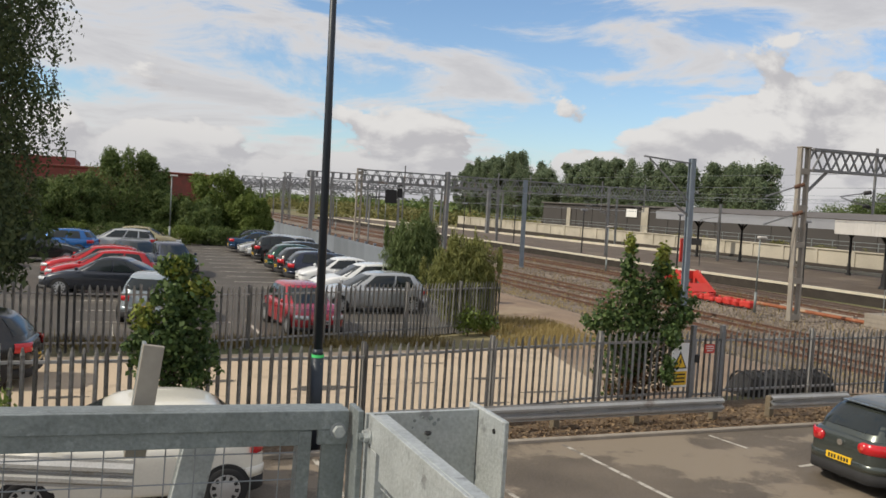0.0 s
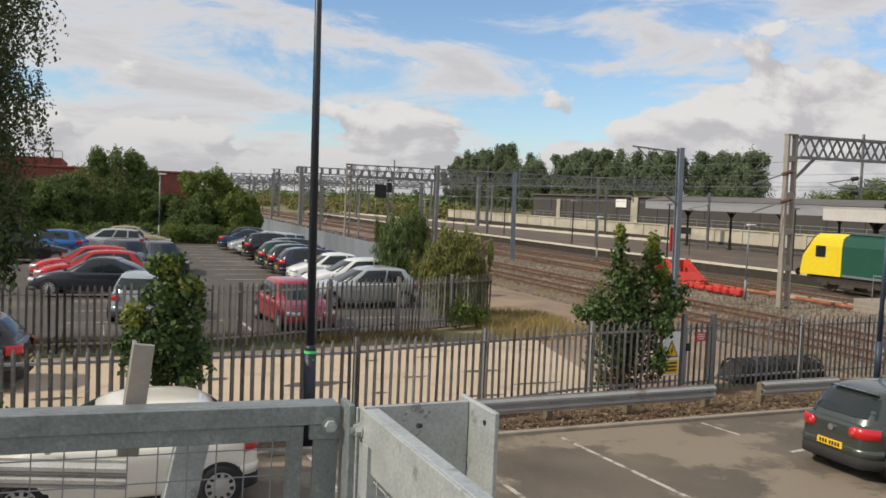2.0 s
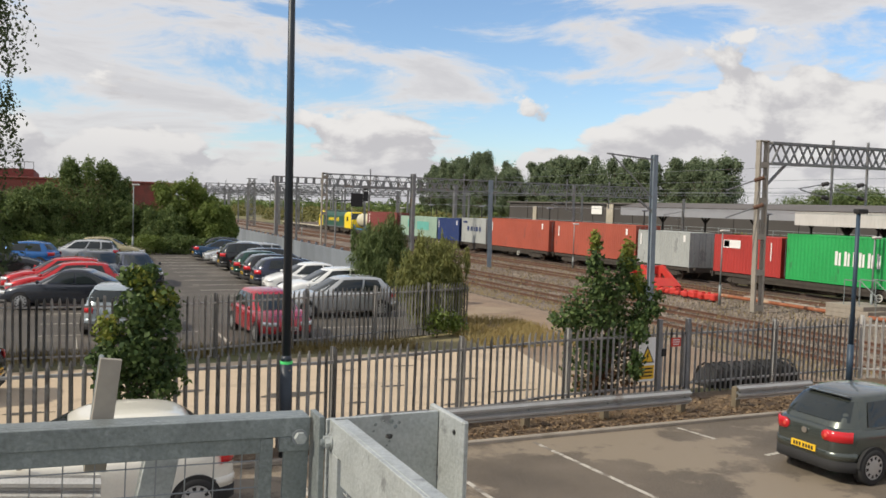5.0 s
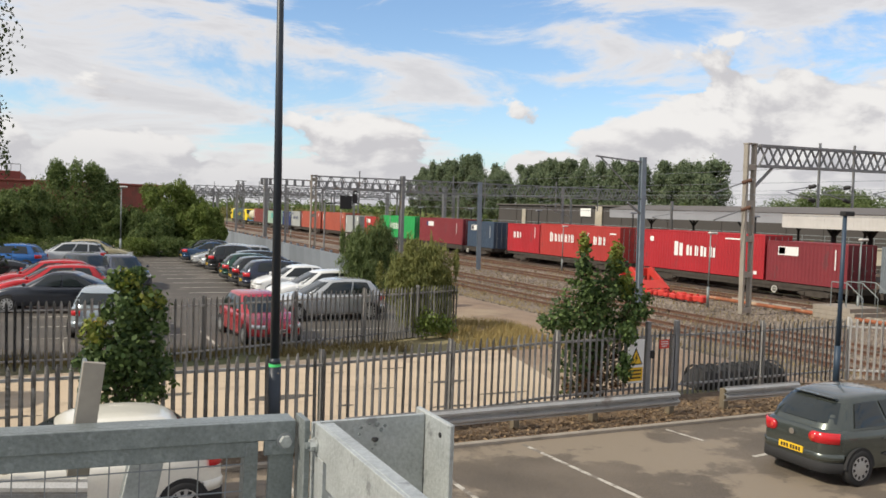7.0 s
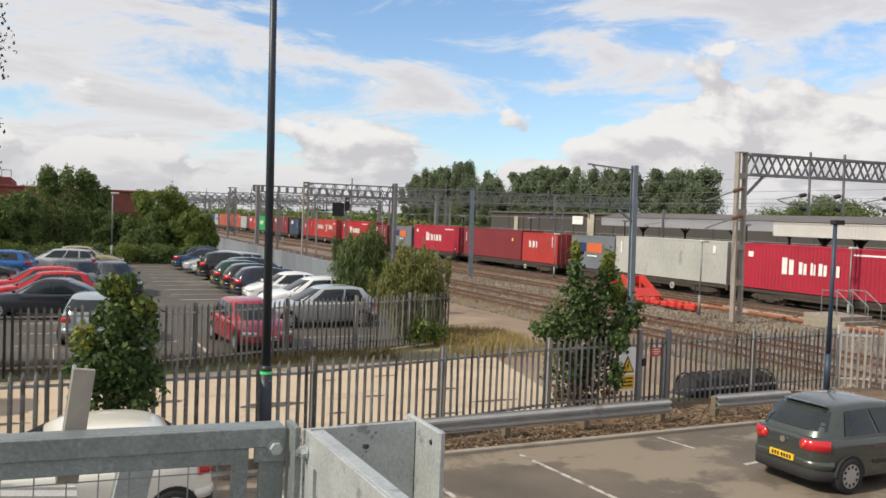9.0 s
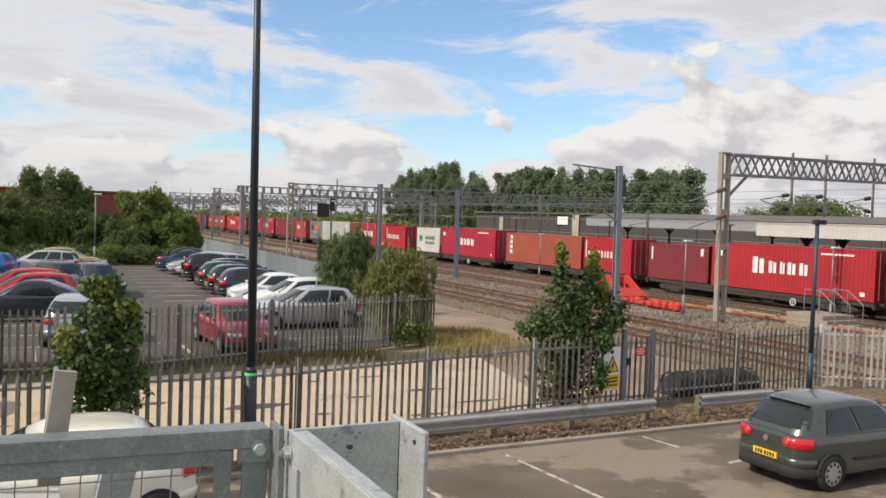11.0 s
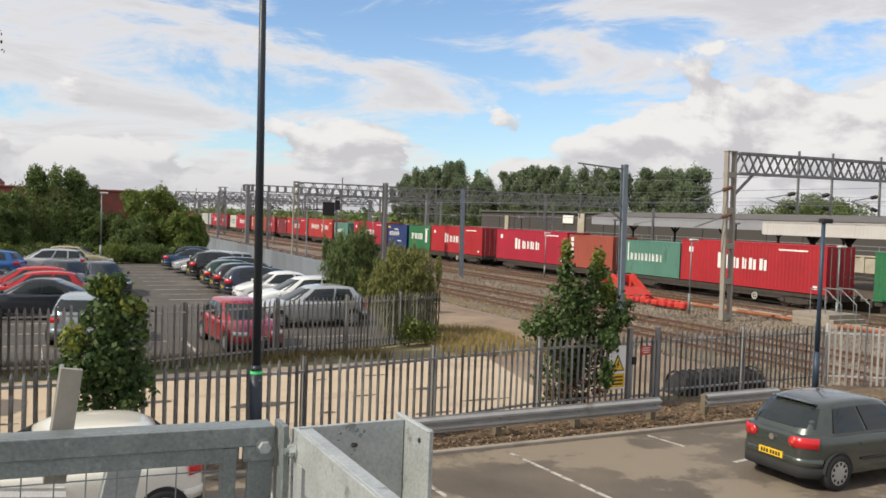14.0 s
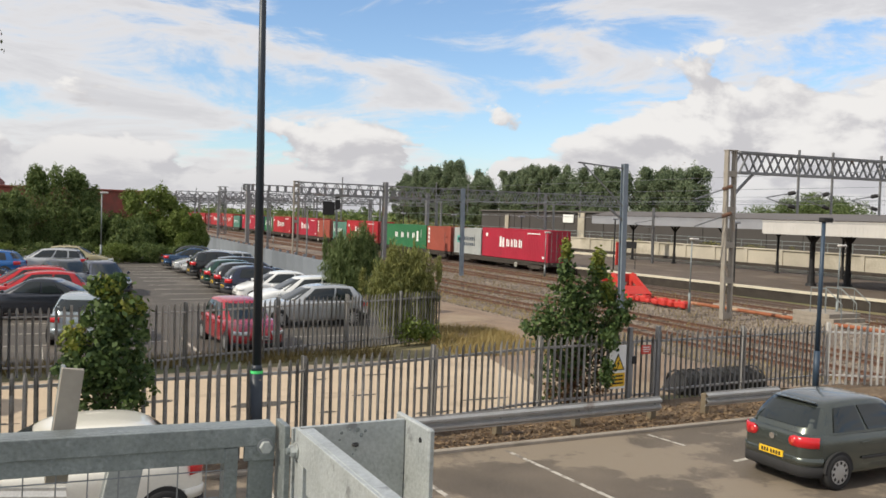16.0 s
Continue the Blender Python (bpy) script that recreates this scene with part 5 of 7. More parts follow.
def build_locomotive(front):
    L = 18.8
    c = thing("locomotive", "green and yellow electric freight locomotive", "locomotive", pose(TRAIN_X, front - L / 2, RAIL_Z))
    h = L / 2

    def section(y, z0, z1, w, crown):
        return [Vector((s * a, y, z)) for s, seq in ((-1, ((w, z0), (w, z1 * 0.80), (w * 0.93, z1 * 0.93), (w * 0.6, z1))), (1, ((w * 0.6, z1), (w * 0.93, z1 * 0.93), (w, z1 * 0.80), (w, z0)))) for a, z in seq]

    def loft(secs, material, name, label=""):
        bm = B()
        rings = [[bm.verts.new(p) for p in s] for s in secs]
        for a, b in zip(rings, rings[1:]):
            for k in range(len(a) - 1):
                bm.faces.new((a[k], a[k + 1], b[k + 1], b[k]))
            bm.faces.new((a[-1], a[0], b[0], b[-1]))
        bm.faces.new(rings[0]), bm.faces.new(rings[-1][::-1])
        return part(name, bm, material, c, label)

    W = 1.37
    loft([section(y, 1.05, 3.62, W, 0) for y in (-h + 3.3, 0, h - 3.3)], M["loco_green"], "body", "dark green body side")
    for s in (-1, 1):
        cab = loft([section(s * (h - 3.3 + 0.002), 1.05, 3.62, W + 0.004, 0), section(s * (h - 1.1), 1.02, 3.60, W + 0.004, 0), section(s * (h - 0.15), 0.98, 2.35, W * 0.90, 0), section(s * h, 0.95, 1.6, W * 0.86, 0)], M["yellow"], "cab", "bright yellow cab end")
        bm = B()
        q = [(-W * 0.82, s * (h - 0.22), 2.42), (W * 0.82, s * (h - 0.22), 2.42), (W * 0.80, s * (h - 0.98), 3.42), (-W * 0.80, s * (h - 0.98), 3.42)]
        n = Vector((0, s * 0.8, 0.6)) * 0.05
        A, B_ = [bm.verts.new(Vector(p) + n * 0.4) for p in q], [bm.verts.new(Vector(p) + n) for p in q]
        bm.faces.new(A), bm.faces.new(B_[::-1])
        for k in range(4):
            bm.faces.new((A[k], A[(k + 1) % 4], B_[(k + 1) % 4], B_[k]))
        part("windscreen", bm, M["glass"], cab)
        for x in (-1, 1):
            bm = B()
            box(bm, x * (W + 0.005), x * (W + 0.03), min(s * (h - 2.1), s * (h - 1.35)), max(s * (h - 2.1), s * (h - 1.35)), 2.15, 2.85)
            part("cab_window", bm, M["glass"], cab)
            bm = B()
            box(bm, x * (W + 0.005), x * (W + 0.025), min(s * (h - 3.0), s * (h - 2.45)), max(s * (h - 3.0), s * (h - 2.45)), 1.2, 2.85, 0.005)
            part("cab_door", bm, M["yellow"], cab)
            bm = B()
            tube(bm, (x * 0.87, s * h, 1.05), (x * 0.87, s * (h + 0.4), 1.05), 0.1, 0.1, 8), tube(bm, (x * 0.87, s * (h + 0.4), 1.05), (x * 0.87, s * (h + 0.45), 1.05), 0.24, 0.24, 14)
            part("buffer", bm, M["black"], c)
            bm = B()
            box(bm, x * 0.75 - 0.16, x * 0.75 + 0.16, min(s * (h + 0.01), s * (h - 0.1)), max(s * (h + 0.01), s * (h - 0.1)), 1.35, 1.5)
            part("headlight", bm, M["lamp_clear"], cab)
    bm = B()
    box(bm, -0.95, 0.95, -h + 3.4, h - 3.4, 3.60, 3.74, 0.03)
    for y in (-3.5, -1.2, 1.4, 3.4):
        box(bm, -0.6, 0.6, y - 0.7, y + 0.7, 3.742, 3.86, 0.04)
    part("roof_equipment", bm, M["loco_roof"], c)
    bm = B()
    bar(bm, (0, -5.2, 3.76), (0, -3.9, 4.35), 0.06), bar(bm, (0, -3.9, 4.35), (0, -5.0, 5.12), 0.05)
    bar(bm, (-0.8, -5.0, 5.12), (0.8, -5.0, 5.12), 0.06)
    part("pantograph", bm, M["black"], c)
    for s in (-1, 1):
        for k in range(9):
            bm = B()
            y = s * -1 * (-2.9 + k * 0.66)
            x = s * (W + 0.004)
            box(bm, min(x, x + s * 0.012), max(x, x + s * 0.012), y - 0.22, y + 0.2, 1.95 + (0.1 if k else 0), 2.55 if k else 2.75)
            part("marking", bm, M["yellow"], c, "plain yellow block mark")
        bm = B()
        x = s * (W + 0.003)
        box(bm, min(x, x + s * 0.01), max(x, x + s * 0.01), -h + 3.4, h - 3.4, 1.06, 1.2)
        part("sole_stripe", bm, CM["grey"], c)
    bm = B()
    box(bm, -1.25, 1.25, -2.6, 2.6, 0.35, 1.04, 0.05)
    box(bm, -1.2, 1.2, -h + 0.6, h - 0.6, 0.85, 1.045)
    part("underframe", bm, M["underframe"], c)
    for y in (-5.7, 5.7):
        bm = B()
        for x in (-1.08, 1.08):
            box(bm, x - 0.09, x + 0.09, y - 2.3, y + 2.3, 0.5, 0.84, 0.03)
            for yy in (y - 1.65, y + 1.65):
                box(bm, x - 0.16, x + 0.16, yy - 0.2, yy + 0.2, 0.38, 0.7, 0.03)
            tube(bm, (x, y - 0.5, 0.4), (x, y + 0.5, 0.4), 0.16, 0.16, 8)
        g = part("bogie", bm, M["underframe"], c)
        for yy in (y - 1.65, y + 1.65):
            bm = B()
            for x in (-0.75, 0.75):
                tube(bm, (x - 0.07, yy, 0.56), (x + 0.07, yy, 0.56), 0.56, 0.56, 26)
            part("wheelset", bm, M["wheel_steel"], g)
    MOVING.append((c, front - L / 2))


def build_train():
    build_locomotive(-29.9)
    tank_container(-49.8)
    for b in BOXES:
        container(*b)
    # a wagon under each pair of boxes
    fronts = [(-49.8, 6.06)] + [(b[0], 12.19 if b[1] == 40 else 6.06) for b in BOXES]
    first = None
    for k in range(0, len(fronts), 2):
        lead, tail = fronts[k], fronts[k + 1]
        mid = (lead[0] + tail[0] - tail[1]) / 2
        if first is None:
            w = first = build_wagon(mid)
        else:
            w = copy_thing(first, pose(TRAIN_X, mid, RAIL_Z))
        MOVING.append((w, mid))


build_train()


# ---- vehicles ----
# x of: rear end, rear window foot, roof rear, roof front, windscreen foot, bonnet front, front end (share of half length); belt, bonnet and boot heights; height
SHAPES = {
    "hatch": dict(ra=-0.68, L=4.2, W=1.76, H=1.50, foot=-0.96, rr=-0.77, rf=0.10, ws=0.53, belt=0.93, nose=0.71, bonnet=0.93, boot=0.95),
    "small": dict(ra=-0.70, L=3.65, W=1.63, H=1.46, foot=-0.90, rr=-0.66, rf=0.14, ws=0.60, belt=0.92, nose=0.74, bonnet=0.95, boot=0.96),
    "saloon": dict(ra=-0.615, L=4.6, W=1.78, H=1.47, foot=-0.74, rr=-0.36, rf=0.12, ws=0.50, belt=0.93, nose=0.68, bonnet=0.92, boot=0.98),
    "estate": dict(ra=-0.615, L=4.6, W=1.78, H=1.52, foot=-0.96, rr=-0.82, rf=0.12, ws=0.50, belt=0.93, nose=0.68, bonnet=0.93, boot=0.96),
    "suv": dict(ra=-0.63, L=4.4, W=1.82, H=1.66, foot=-0.95, rr=-0.80, rf=0.08, ws=0.42, belt=1.06, nose=0.82, bonnet=1.05, boot=1.08),
}
PAINTS = {}


def car_paint(name, colour, metal=0.35):
    if name not in PAINTS:
        metal = 0.0 if name == "white" else metal
        m = mat("car_paint_" + name, colour, 0.26, metal, 0.06, 2.0, 30, 0.0, coat=0.7)
        PAINTS[name] = m
    return PAINTS[name]


def build_car(label, shape, paint, x, y, turn, scale=1.0, z=0.0, name="car"):
    s = SHAPES[shape]
    L, W, H = s["L"], s["W"], s["H"]
    h, w = L / 2, W / 2
    c = thing(name, label, "car", pose(x, y, z, 0, 0, turn) @ Matrix.Scale(scale, 4))
    # lower body: stations along its length, rounded in plan at both ends
    fx = h * s["ws"]
    keys = [(-1, 0.60), (-0.99, s["boot"] - 0.09), (-0.96, s["boot"] - 0.02), (-0.88, s["boot"] + 0.01), (-0.72, s["boot"] + 0.012), (-0.3, s["belt"] + 0.02), (0.1, s["belt"] + 0.01), (s["ws"], s["bonnet"] + 0.02), (0.62, s["bonnet"] - 0.03), (0.82, s["nose"] + 0.09), (0.92, s["nose"] + 0.0), (0.98, s["nose"] - 0.10), (1.0, 0.50)]
    bm = B()
    rings = []
    for px, zt in keys:
        ww = w * (1 - abs(px * 0.965) ** 7) ** (1 / 3.2)
        lo = 0.21 if abs(px) < 0.9 else 0.27
        seq = [(ww * 0.955, lo), (ww * 0.995, lo + 0.07), (ww, lo + (zt - lo) * 0.55), (ww * 0.985, zt - 0.12), (ww * 0.93, zt - 0.022), (ww * 0.80, zt), (ww * 0.4, zt + 0.014)]
        ring = [(px * h, -p, q) for p, q in seq] + [(px * h, p, q) for p, q in seq[::-1]]
        rings.append([bm.verts.new(p) for p in ring])
    for a, b in zip(rings, rings[1:]):
        n = len(a)
        for k in range(n):
            bm.faces.new((a[k], a[(k + 1) % n], b[(k + 1) % n], b[k]))
    bm.faces.new(rings[0]), bm.faces.new(rings[-1][::-1])
    body = part("body", bm, paint, c, "", True)
    sub = body.modifiers.new("round", "SUBSURF")
    sub.levels = sub.render_levels = 1 if scale > 0.97 else 2
    # cabin: rounded rings from the belt up to the roof
    zb = s["belt"] - 0.04
    bx0, bx1, tx0, tx1 = h * s["foot"], fx, h * s["rr"], h * s["rf"]
    wb, wt = w * 0.90, w * 0.66
    NN = 5.0

    def ring_at(v):
        """Middle, half length, half width and height of the cabin at the share v of its height."""
        e = v ** 1.3
        x0, x1 = bx0 + (tx0 - bx0) * e, bx1 + (tx1 - bx1) * v ** 0.92
        return (x0 + x1) / 2, (x1 - x0) / 2, wb + (wt - wb) * v ** 1.35, zb + (H - 0.05 - zb) * v

    def on(side, u, v):
        xc, a, b, z = ring_at(v)
        k = (1 - min(1.0, abs(2 * u - 1)) ** NN) ** (1 / NN)
        arc = 0.075 * v * v
        if side in ("left", "right"):
            return Vector((xc + a * (2 * u - 1), (b if side == "left" else -b) * k, z - arc * (2 * u - 1) ** 2))
        return Vector((xc + (a if side == "front" else -a) * k, b * (2 * u - 1), z - arc * k * k))

    bm = B()
    levels = [(v, 1.0, 0.0) for v in (0, 0.25, 0.5, 0.75, 0.9, 1.0)] + [(1.0, 0.93, 0.024), (1.0, 0.75, 0.040), (1.0, 0.4, 0.05)]
    R = []
    for v, shrink, up in levels:
        xc, a, b, z = ring_at(v)
        ring = []
        for k in range(40):
            t = k * math.tau / 40
            cx, sy = math.cos(t), math.sin(t)
            gx = shrink * math.copysign(abs(cx) ** (2 / NN), cx)
            ring.append(bm.verts.new((xc + a * gx, b * shrink * math.copysign(abs(sy) ** (2 / NN), sy), z + up - 0.075 * v * v * gx * gx)))
        R.append(ring)
    for a, b in zip(R, R[1:]):
        for k in range(40):
            bm.faces.new((a[k], a[(k + 1) % 40], b[(k + 1) % 40], b[k]))
    bm.faces.new(R[-1])
    part("cabin", bm, paint, c, "", True)

    def pane(nm, side, u0, u1, v0, v1, tilt=0.0, off=0.014):
        """A sheet of curved glass on the cabin; tilt shifts its top edge along the side."""
        bm = B()
        out = {"right": Vector((0, -1, 0.3)), "left": Vector((0, 1, 0.3)), "front": Vector((0.7, 0, 0.7)), "rear": Vector((-0.9, 0, 0.4))}[side] * off
        nu, nv = 8, 4
        g = []
        for j in range(nv + 1):
            v = v0 + (v1 - v0) * j / nv
            g.append([bm.verts.new(on(side, u0 + (u1 - u0) * i / nu, v) + out) for i in range(nu + 1)])
        for p, q in zip(g, g[1:]):
            for i in range(nu):
                bm.faces.new((p[i], p[i + 1], q[i + 1], q[i]))
        return part(nm, bm, M["glass"], c, "", True)

    pane("windscreen", "front", 0.05, 0.95, 0.10, 0.95)
    pane("rear_window", "rear", 0.07, 0.93, 0.27 if shape != "saloon" else 0.12, 0.92)
    cuts = {"hatch": ((0.17, 0.43), (0.46, 0.83)), "small": ((0.12, 0.33), (0.37, 0.84)), "saloon": ((0.10, 0.22), (0.24, 0.49), (0.52, 0.85)), "estate": ((0.06, 0.25), (0.28, 0.52), (0.55, 0.86)), "suv": ((0.07, 0.24), (0.27, 0.50), (0.53, 0.85))}[shape]
    for side in ("right", "left"):
        for u0, u1 in cuts:
            pane("side_window", side, u0, u1, 0.15, 0.88)
    # wheels and arches
    r = 0.315 if shape != "small" else 0.305
    if shape == "suv":
        r = 0.35
    for ax in (h * s["ra"], h * 0.63):
        for sd in (-1, 1):
            bm = B()
            yo = sd * (w * 0.985)
            ring0 = [bm.verts.new((ax + (r + 0.035) * math.cos(k * math.pi / 14), yo + sd * 0.004, max(0.24, r + (r + 0.035) * math.sin(k * math.pi / 14)))) for k in range(15)]
            ring1 = [bm.verts.new((v.co.x, yo - sd * 0.05, v.co.z)) for v in ring0]
            bm.faces.new(ring0)
            for k in range(14):
                bm.faces.new((ring0[k], ring0[k + 1], ring1[k + 1], ring1[k]))
            part("wheel_arch", bm, M["tyre"], c)
            bm = B()
            y0, y1 = yo - sd * 0.17, yo + sd * 0.012
            prof = [(r * 0.66, y1), (r * 0.90, y1 + sd * 0.006), (r, y1 - sd * 0.03), (r, y0)]
            rr = [[bm.verts.new((ax + q * math.cos(k * math.tau / 26), yy, r + q * math.sin(k * math.tau / 26))) for k in range(26)] for q, yy in prof]
            for a, b in zip(rr, rr[1:]):
                for k in range(26):
                    bm.faces.new((a[k], a[(k + 1) % 26], b[(k + 1) % 26], b[k]))
            bm.faces.new(rr[-1])
            wheel = part("wheel", bm, M["tyre"], c, "", True)
            bm = B()
            tube(bm, (ax, y1 - sd * 0.05, r), (ax, y1 - sd * 0.012, r), r * 0.67, r * 0.67, 24)
            part("wheel_disc", bm, M["trim"], wheel)
            bm = B()
            hub = bm.verts.new((ax, y1 + sd * 0.010, r))
            circ = [[bm.verts.new((ax + q * math.cos(k * math.tau / 20), y1 + sd * dy, r + q * math.sin(k * math.tau / 20))) for k in range(20)] for q, dy in ((r * 0.20, 0.006), (r * 0.42, -0.002), (r * 0.60, -0.002), (r * 0.68, -0.004))]
            for k in range(20):
                j = (k + 1) % 20
                bm.faces.new((hub, circ[0][k], circ[0][j])), bm.faces.new((circ[0][k], circ[0][j], circ[1][j], circ[1][k])), bm.faces.new((circ[2][k], circ[2][j], circ[3][j], circ[3][k]))
                if k % 2:
                    bm.faces.new((circ[1][k], circ[1][j], circ[2][j], circ[2][k]))
            part("wheel_cover", bm, M["rim"], wheel)
    # lights, bumpers, plates, mirrors: bands that follow the rounded ends
    def plan(t):
        """A point on the outline of the body in plan: t from 0 (middle of an end) through 1 (corner) to 2 (along the side)."""
        def wide(px):
            return w * (1 - abs(px * 0.965) ** 7) ** (1 / 3.2)
        if t <= 1:
            return 1.0, wide(1.0) * t
        px = 1.0 - 0.16 * (t - 1)
        return px, wide(px)

    def band(nm, end, t0, t1, z0, z1, material, out=0.004, both=True, steps=10, lean=0.0):
        for sd in (-1, 1):
            bm = B()
            rows_ = []
            for i in range(steps + 1):
                t = t0 + (t1 - t0) * i / steps
                px, yy = plan(max(t, 0.0))
                x_ = end * (px * h + out)
                y_ = sd * (yy + (out if t > 0.8 else 0))
                rows_.append([bm.verts.new((x_ - end * dx, y_ * (1 - dy), z)) for dx, dy, z in ((0.03, 0.03, z0), (0.0, 0.0, z0 + 0.012), (lean, 0.0, z1 - 0.012), (lean + 0.03, 0.03, z1))])
            for p, q in zip(rows_, rows_[1:]):
                for j in range(3):
                    bm.faces.new((p[j], p[j + 1], q[j + 1], q[j]))
            part(nm, bm, M[material] if isinstance(material, str) else material, c, "", True)

    bt, ns = s["boot"], s["nose"]
    band("tail_light", -1, 0.80, 1.75, bt - 0.23, bt - 0.04, "lamp_red", 0.004)
    band("headlight", 1, 0.62, 1.75, ns - 0.13, ns - 0.01, "lamp_clear", 0.002, lean=0.03)
    band("rear_bumper", -1, 0.0, 2.0, 0.42, 0.56, paint, 0.009)
    band("lower_bumper", -1, 0.0, 2.0, 0.22, 0.415, "tyre", 0.004)
    band("front_bumper", 1, 0.0, 2.0, 0.22, 0.36, "trim", 0.010)
    for sd in (-1, 1):
        bm = B()
        y0, y1 = sorted((sd * w * 0.95, sd * w * 1.10))
        box(bm, fx - 0.32, fx - 0.20, y0, y1, s["belt"] + 0.02, s["belt"] + 0.14, 0.035)
        part("mirror", bm, paint, c)
        for hx in (0.02, -h * 0.38):
            bm = B()
            y0, y1 = sorted((sd * (w * 0.985), sd * (w * 0.985 + 0.022)))
            box(bm, hx - 0.10, hx + 0.08, y0, y1, s["belt"] - 0.16, s["belt"] - 0.13, 0.006)
            part("door_handle", bm, paint, c)
    bm = B()
    box(bm, h - 0.10, h + 0.006, -w * 0.48, w * 0.48, 0.36, 0.44, 0.02)
    part("grille", bm, M["trim"], c)
    for px, m_, zz, fwd in ((-h - 0.022, "plate_yellow", 0.475, -1), (h + 0.016, "plate_white", 0.45, 1)):
        bm = B()
        x0, x1 = sorted((px, px + 0.008 * -fwd + 0.03 * -fwd))
        box(bm, x0, x1, -0.26, 0.26, zz, zz + 0.11, 0.003)
        pl = part("number_plate", bm, M[m_], c)
        bm = B()
        for k in range(7):
            yy = -0.21 + k * 0.06 + (0.02 if k > 3 else 0)
            x0, x1 = sorted((px + 0.001 * fwd, px + 0.004 * fwd))
            box(bm, x0, x1, yy, yy + 0.038, zz + 0.022, zz + 0.09)
        part("plate_bars", bm, M["black"], pl)
    return c


def build_cars():
    P = car_paint
    golf = build_car("dark grey-green metallic hatchback with wet-looking paint on asphalt", "hatch", P("grey_green", (0.085, 0.098, 0.088), 0.6), 12.87, 9.64, 0, 0.925)
    bm = B()
    tube(bm, (-2.09, 0, 0.80), (-2.115, 0, 0.80), 0.055, 0.055, 16)
    part("badge", bm, M["chrome"], golf, "round chrome badge")
    for y in (-0.44, 0.44):
        bm = B()
        tube(bm, (-2.07, y, 0.815), (-2.108, y, 0.815), 0.095, 0.085, 20)
        lens = part("tail_light_lens", bm, M["lamp_red"], golf, "round glossy red tail lamp", True)
        bm = B()
        tube(bm, (-2.108, y, 0.815), (-2.112, y, 0.815), 0.034, 0.030, 14)
        part("reflector", bm, M["sign_red"], lens)
    bm = B()
    box(bm, -1.66, -1.54, -0.46, 0.46, 1.424, 1.438, 0.004)
    part("roof_spoiler", bm, P("grey_green", (0, 0, 0)), golf)
    bm = B()
    box(bm, -1.35, 0.15, 0.886, 0.9, 0.50, 0.545, 0.005), box(bm, -0.9, 0.9, -0.9, -0.886, 0.50, 0.545, 0.005)
    part("side_moulding", bm, M["trim"], golf)
    build_car("cream white small hatchback parked behind the railing", "small", P("cream", (0.74, 0.72, 0.64), 0.0), 0.36, 11.50, 180, 0.95)
    build_car("black hatchback with red tail lamps in the yard", "hatch", P("black", (0.012, 0.013, 0.015), 0.2), -3.2, 18.9, 172)
    row = [("silver hatchback with tinted windows", "hatch", "silver", (0.47, 0.49, 0.50), 9.3, 29.6, 180), ("white hatchback parked nose out", "hatch", "white", (0.78, 0.79, 0.78), 10.1, 33.6, 180),
           ("white small hatchback parked nose out", "small", "white", (0, 0, 0), 10.0, 36.9, 180), ("dark blue hatchback", "hatch", "darkblue", (0.02, 0.028, 0.055), 10.3, 39.6, 0),
           ("black hatchback with red tail lamps", "hatch", "black", (0, 0, 0), 10.3, 42.1, 0), ("dark green hatchback", "hatch", "darkgreen", (0.012, 0.055, 0.04), 10.3, 44.7, 0),
           ("black estate car", "estate", "black", (0, 0, 0), 11.4, 47.2, 0), ("black hatchback", "suv", "black", (0, 0, 0), 10.6, 50.2, 0), ("silver estate car", "estate", "silver", (0, 0, 0), 10.8, 53.4, 180),
           ("light grey hatchback parked nose out", "hatch", "silver", (0, 0, 0), 10.4, 55.4, 180), ("metallic blue saloon", "saloon", "blue", (0.02, 0.06, 0.13), 10.4, 58.6, 0), ("dark grey hatchback", "hatch", "darkgrey", (0.04, 0.045, 0.05), 11.2, 61.2, 0)]
    for lab, shp, nm, colr, x, y, turn in row:
        build_car(lab + " in the far car park", shp, P(nm, colr), x, y, turn)
    build_car("red compact car with headlamps facing the fence", "hatch", P("carred", (0.42, 0.02, 0.03), 0.3), 5.85, 25.5, -86, 0.95)
    left = [("dark blue-grey saloon", "saloon", "slate", (0.025, 0.03, 0.042), 0.3, 33.2, 165), ("bright red hatchback", "hatch", "brightred", (0.55, 0.02, 0.025), 0.1, 36.2, 180), ("bright red hatchback", "hatch", "brightred", (0, 0, 0), -0.2, 38.8, 180),
            ("pale silver-blue hatchback", "hatch", "paleblue", (0.36, 0.42, 0.46), 1.75, 27.9, 76), ("dark blue hatchback", "hatch", "darkblue", (0, 0, 0), 3.2, 42.3, -80), ("dark grey hatchback with clear windows", "hatch", "darkgrey", (0, 0, 0), 1.75, 43.4, -70),
            ("silver estate car with rear spoiler", "estate", "silver", (0, 0, 0), 0.9, 54.6, 170), ("pale gold hatchback", "hatch", "gold", (0.42, 0.37, 0.22), 2.9, 58.6, -8), ("blue hatchback", "hatch", "midblue", (0.02, 0.12, 0.36), -2.2, 52.2, 160),
            ("black saloon", "saloon", "black", (0, 0, 0), -3.0, 47.0, 0), ("dark saloon", "saloon", "slate", (0, 0, 0), -6.0, 44.0, 0), ("dark estate car", "estate", "darkgrey", (0, 0, 0), -6.5, 50, 0)]
    for lab, shp, nm, colr, x, y, turn in left:
        build_car(lab + " in the far car park", shp, P(nm, colr), x, y, turn)


build_cars()


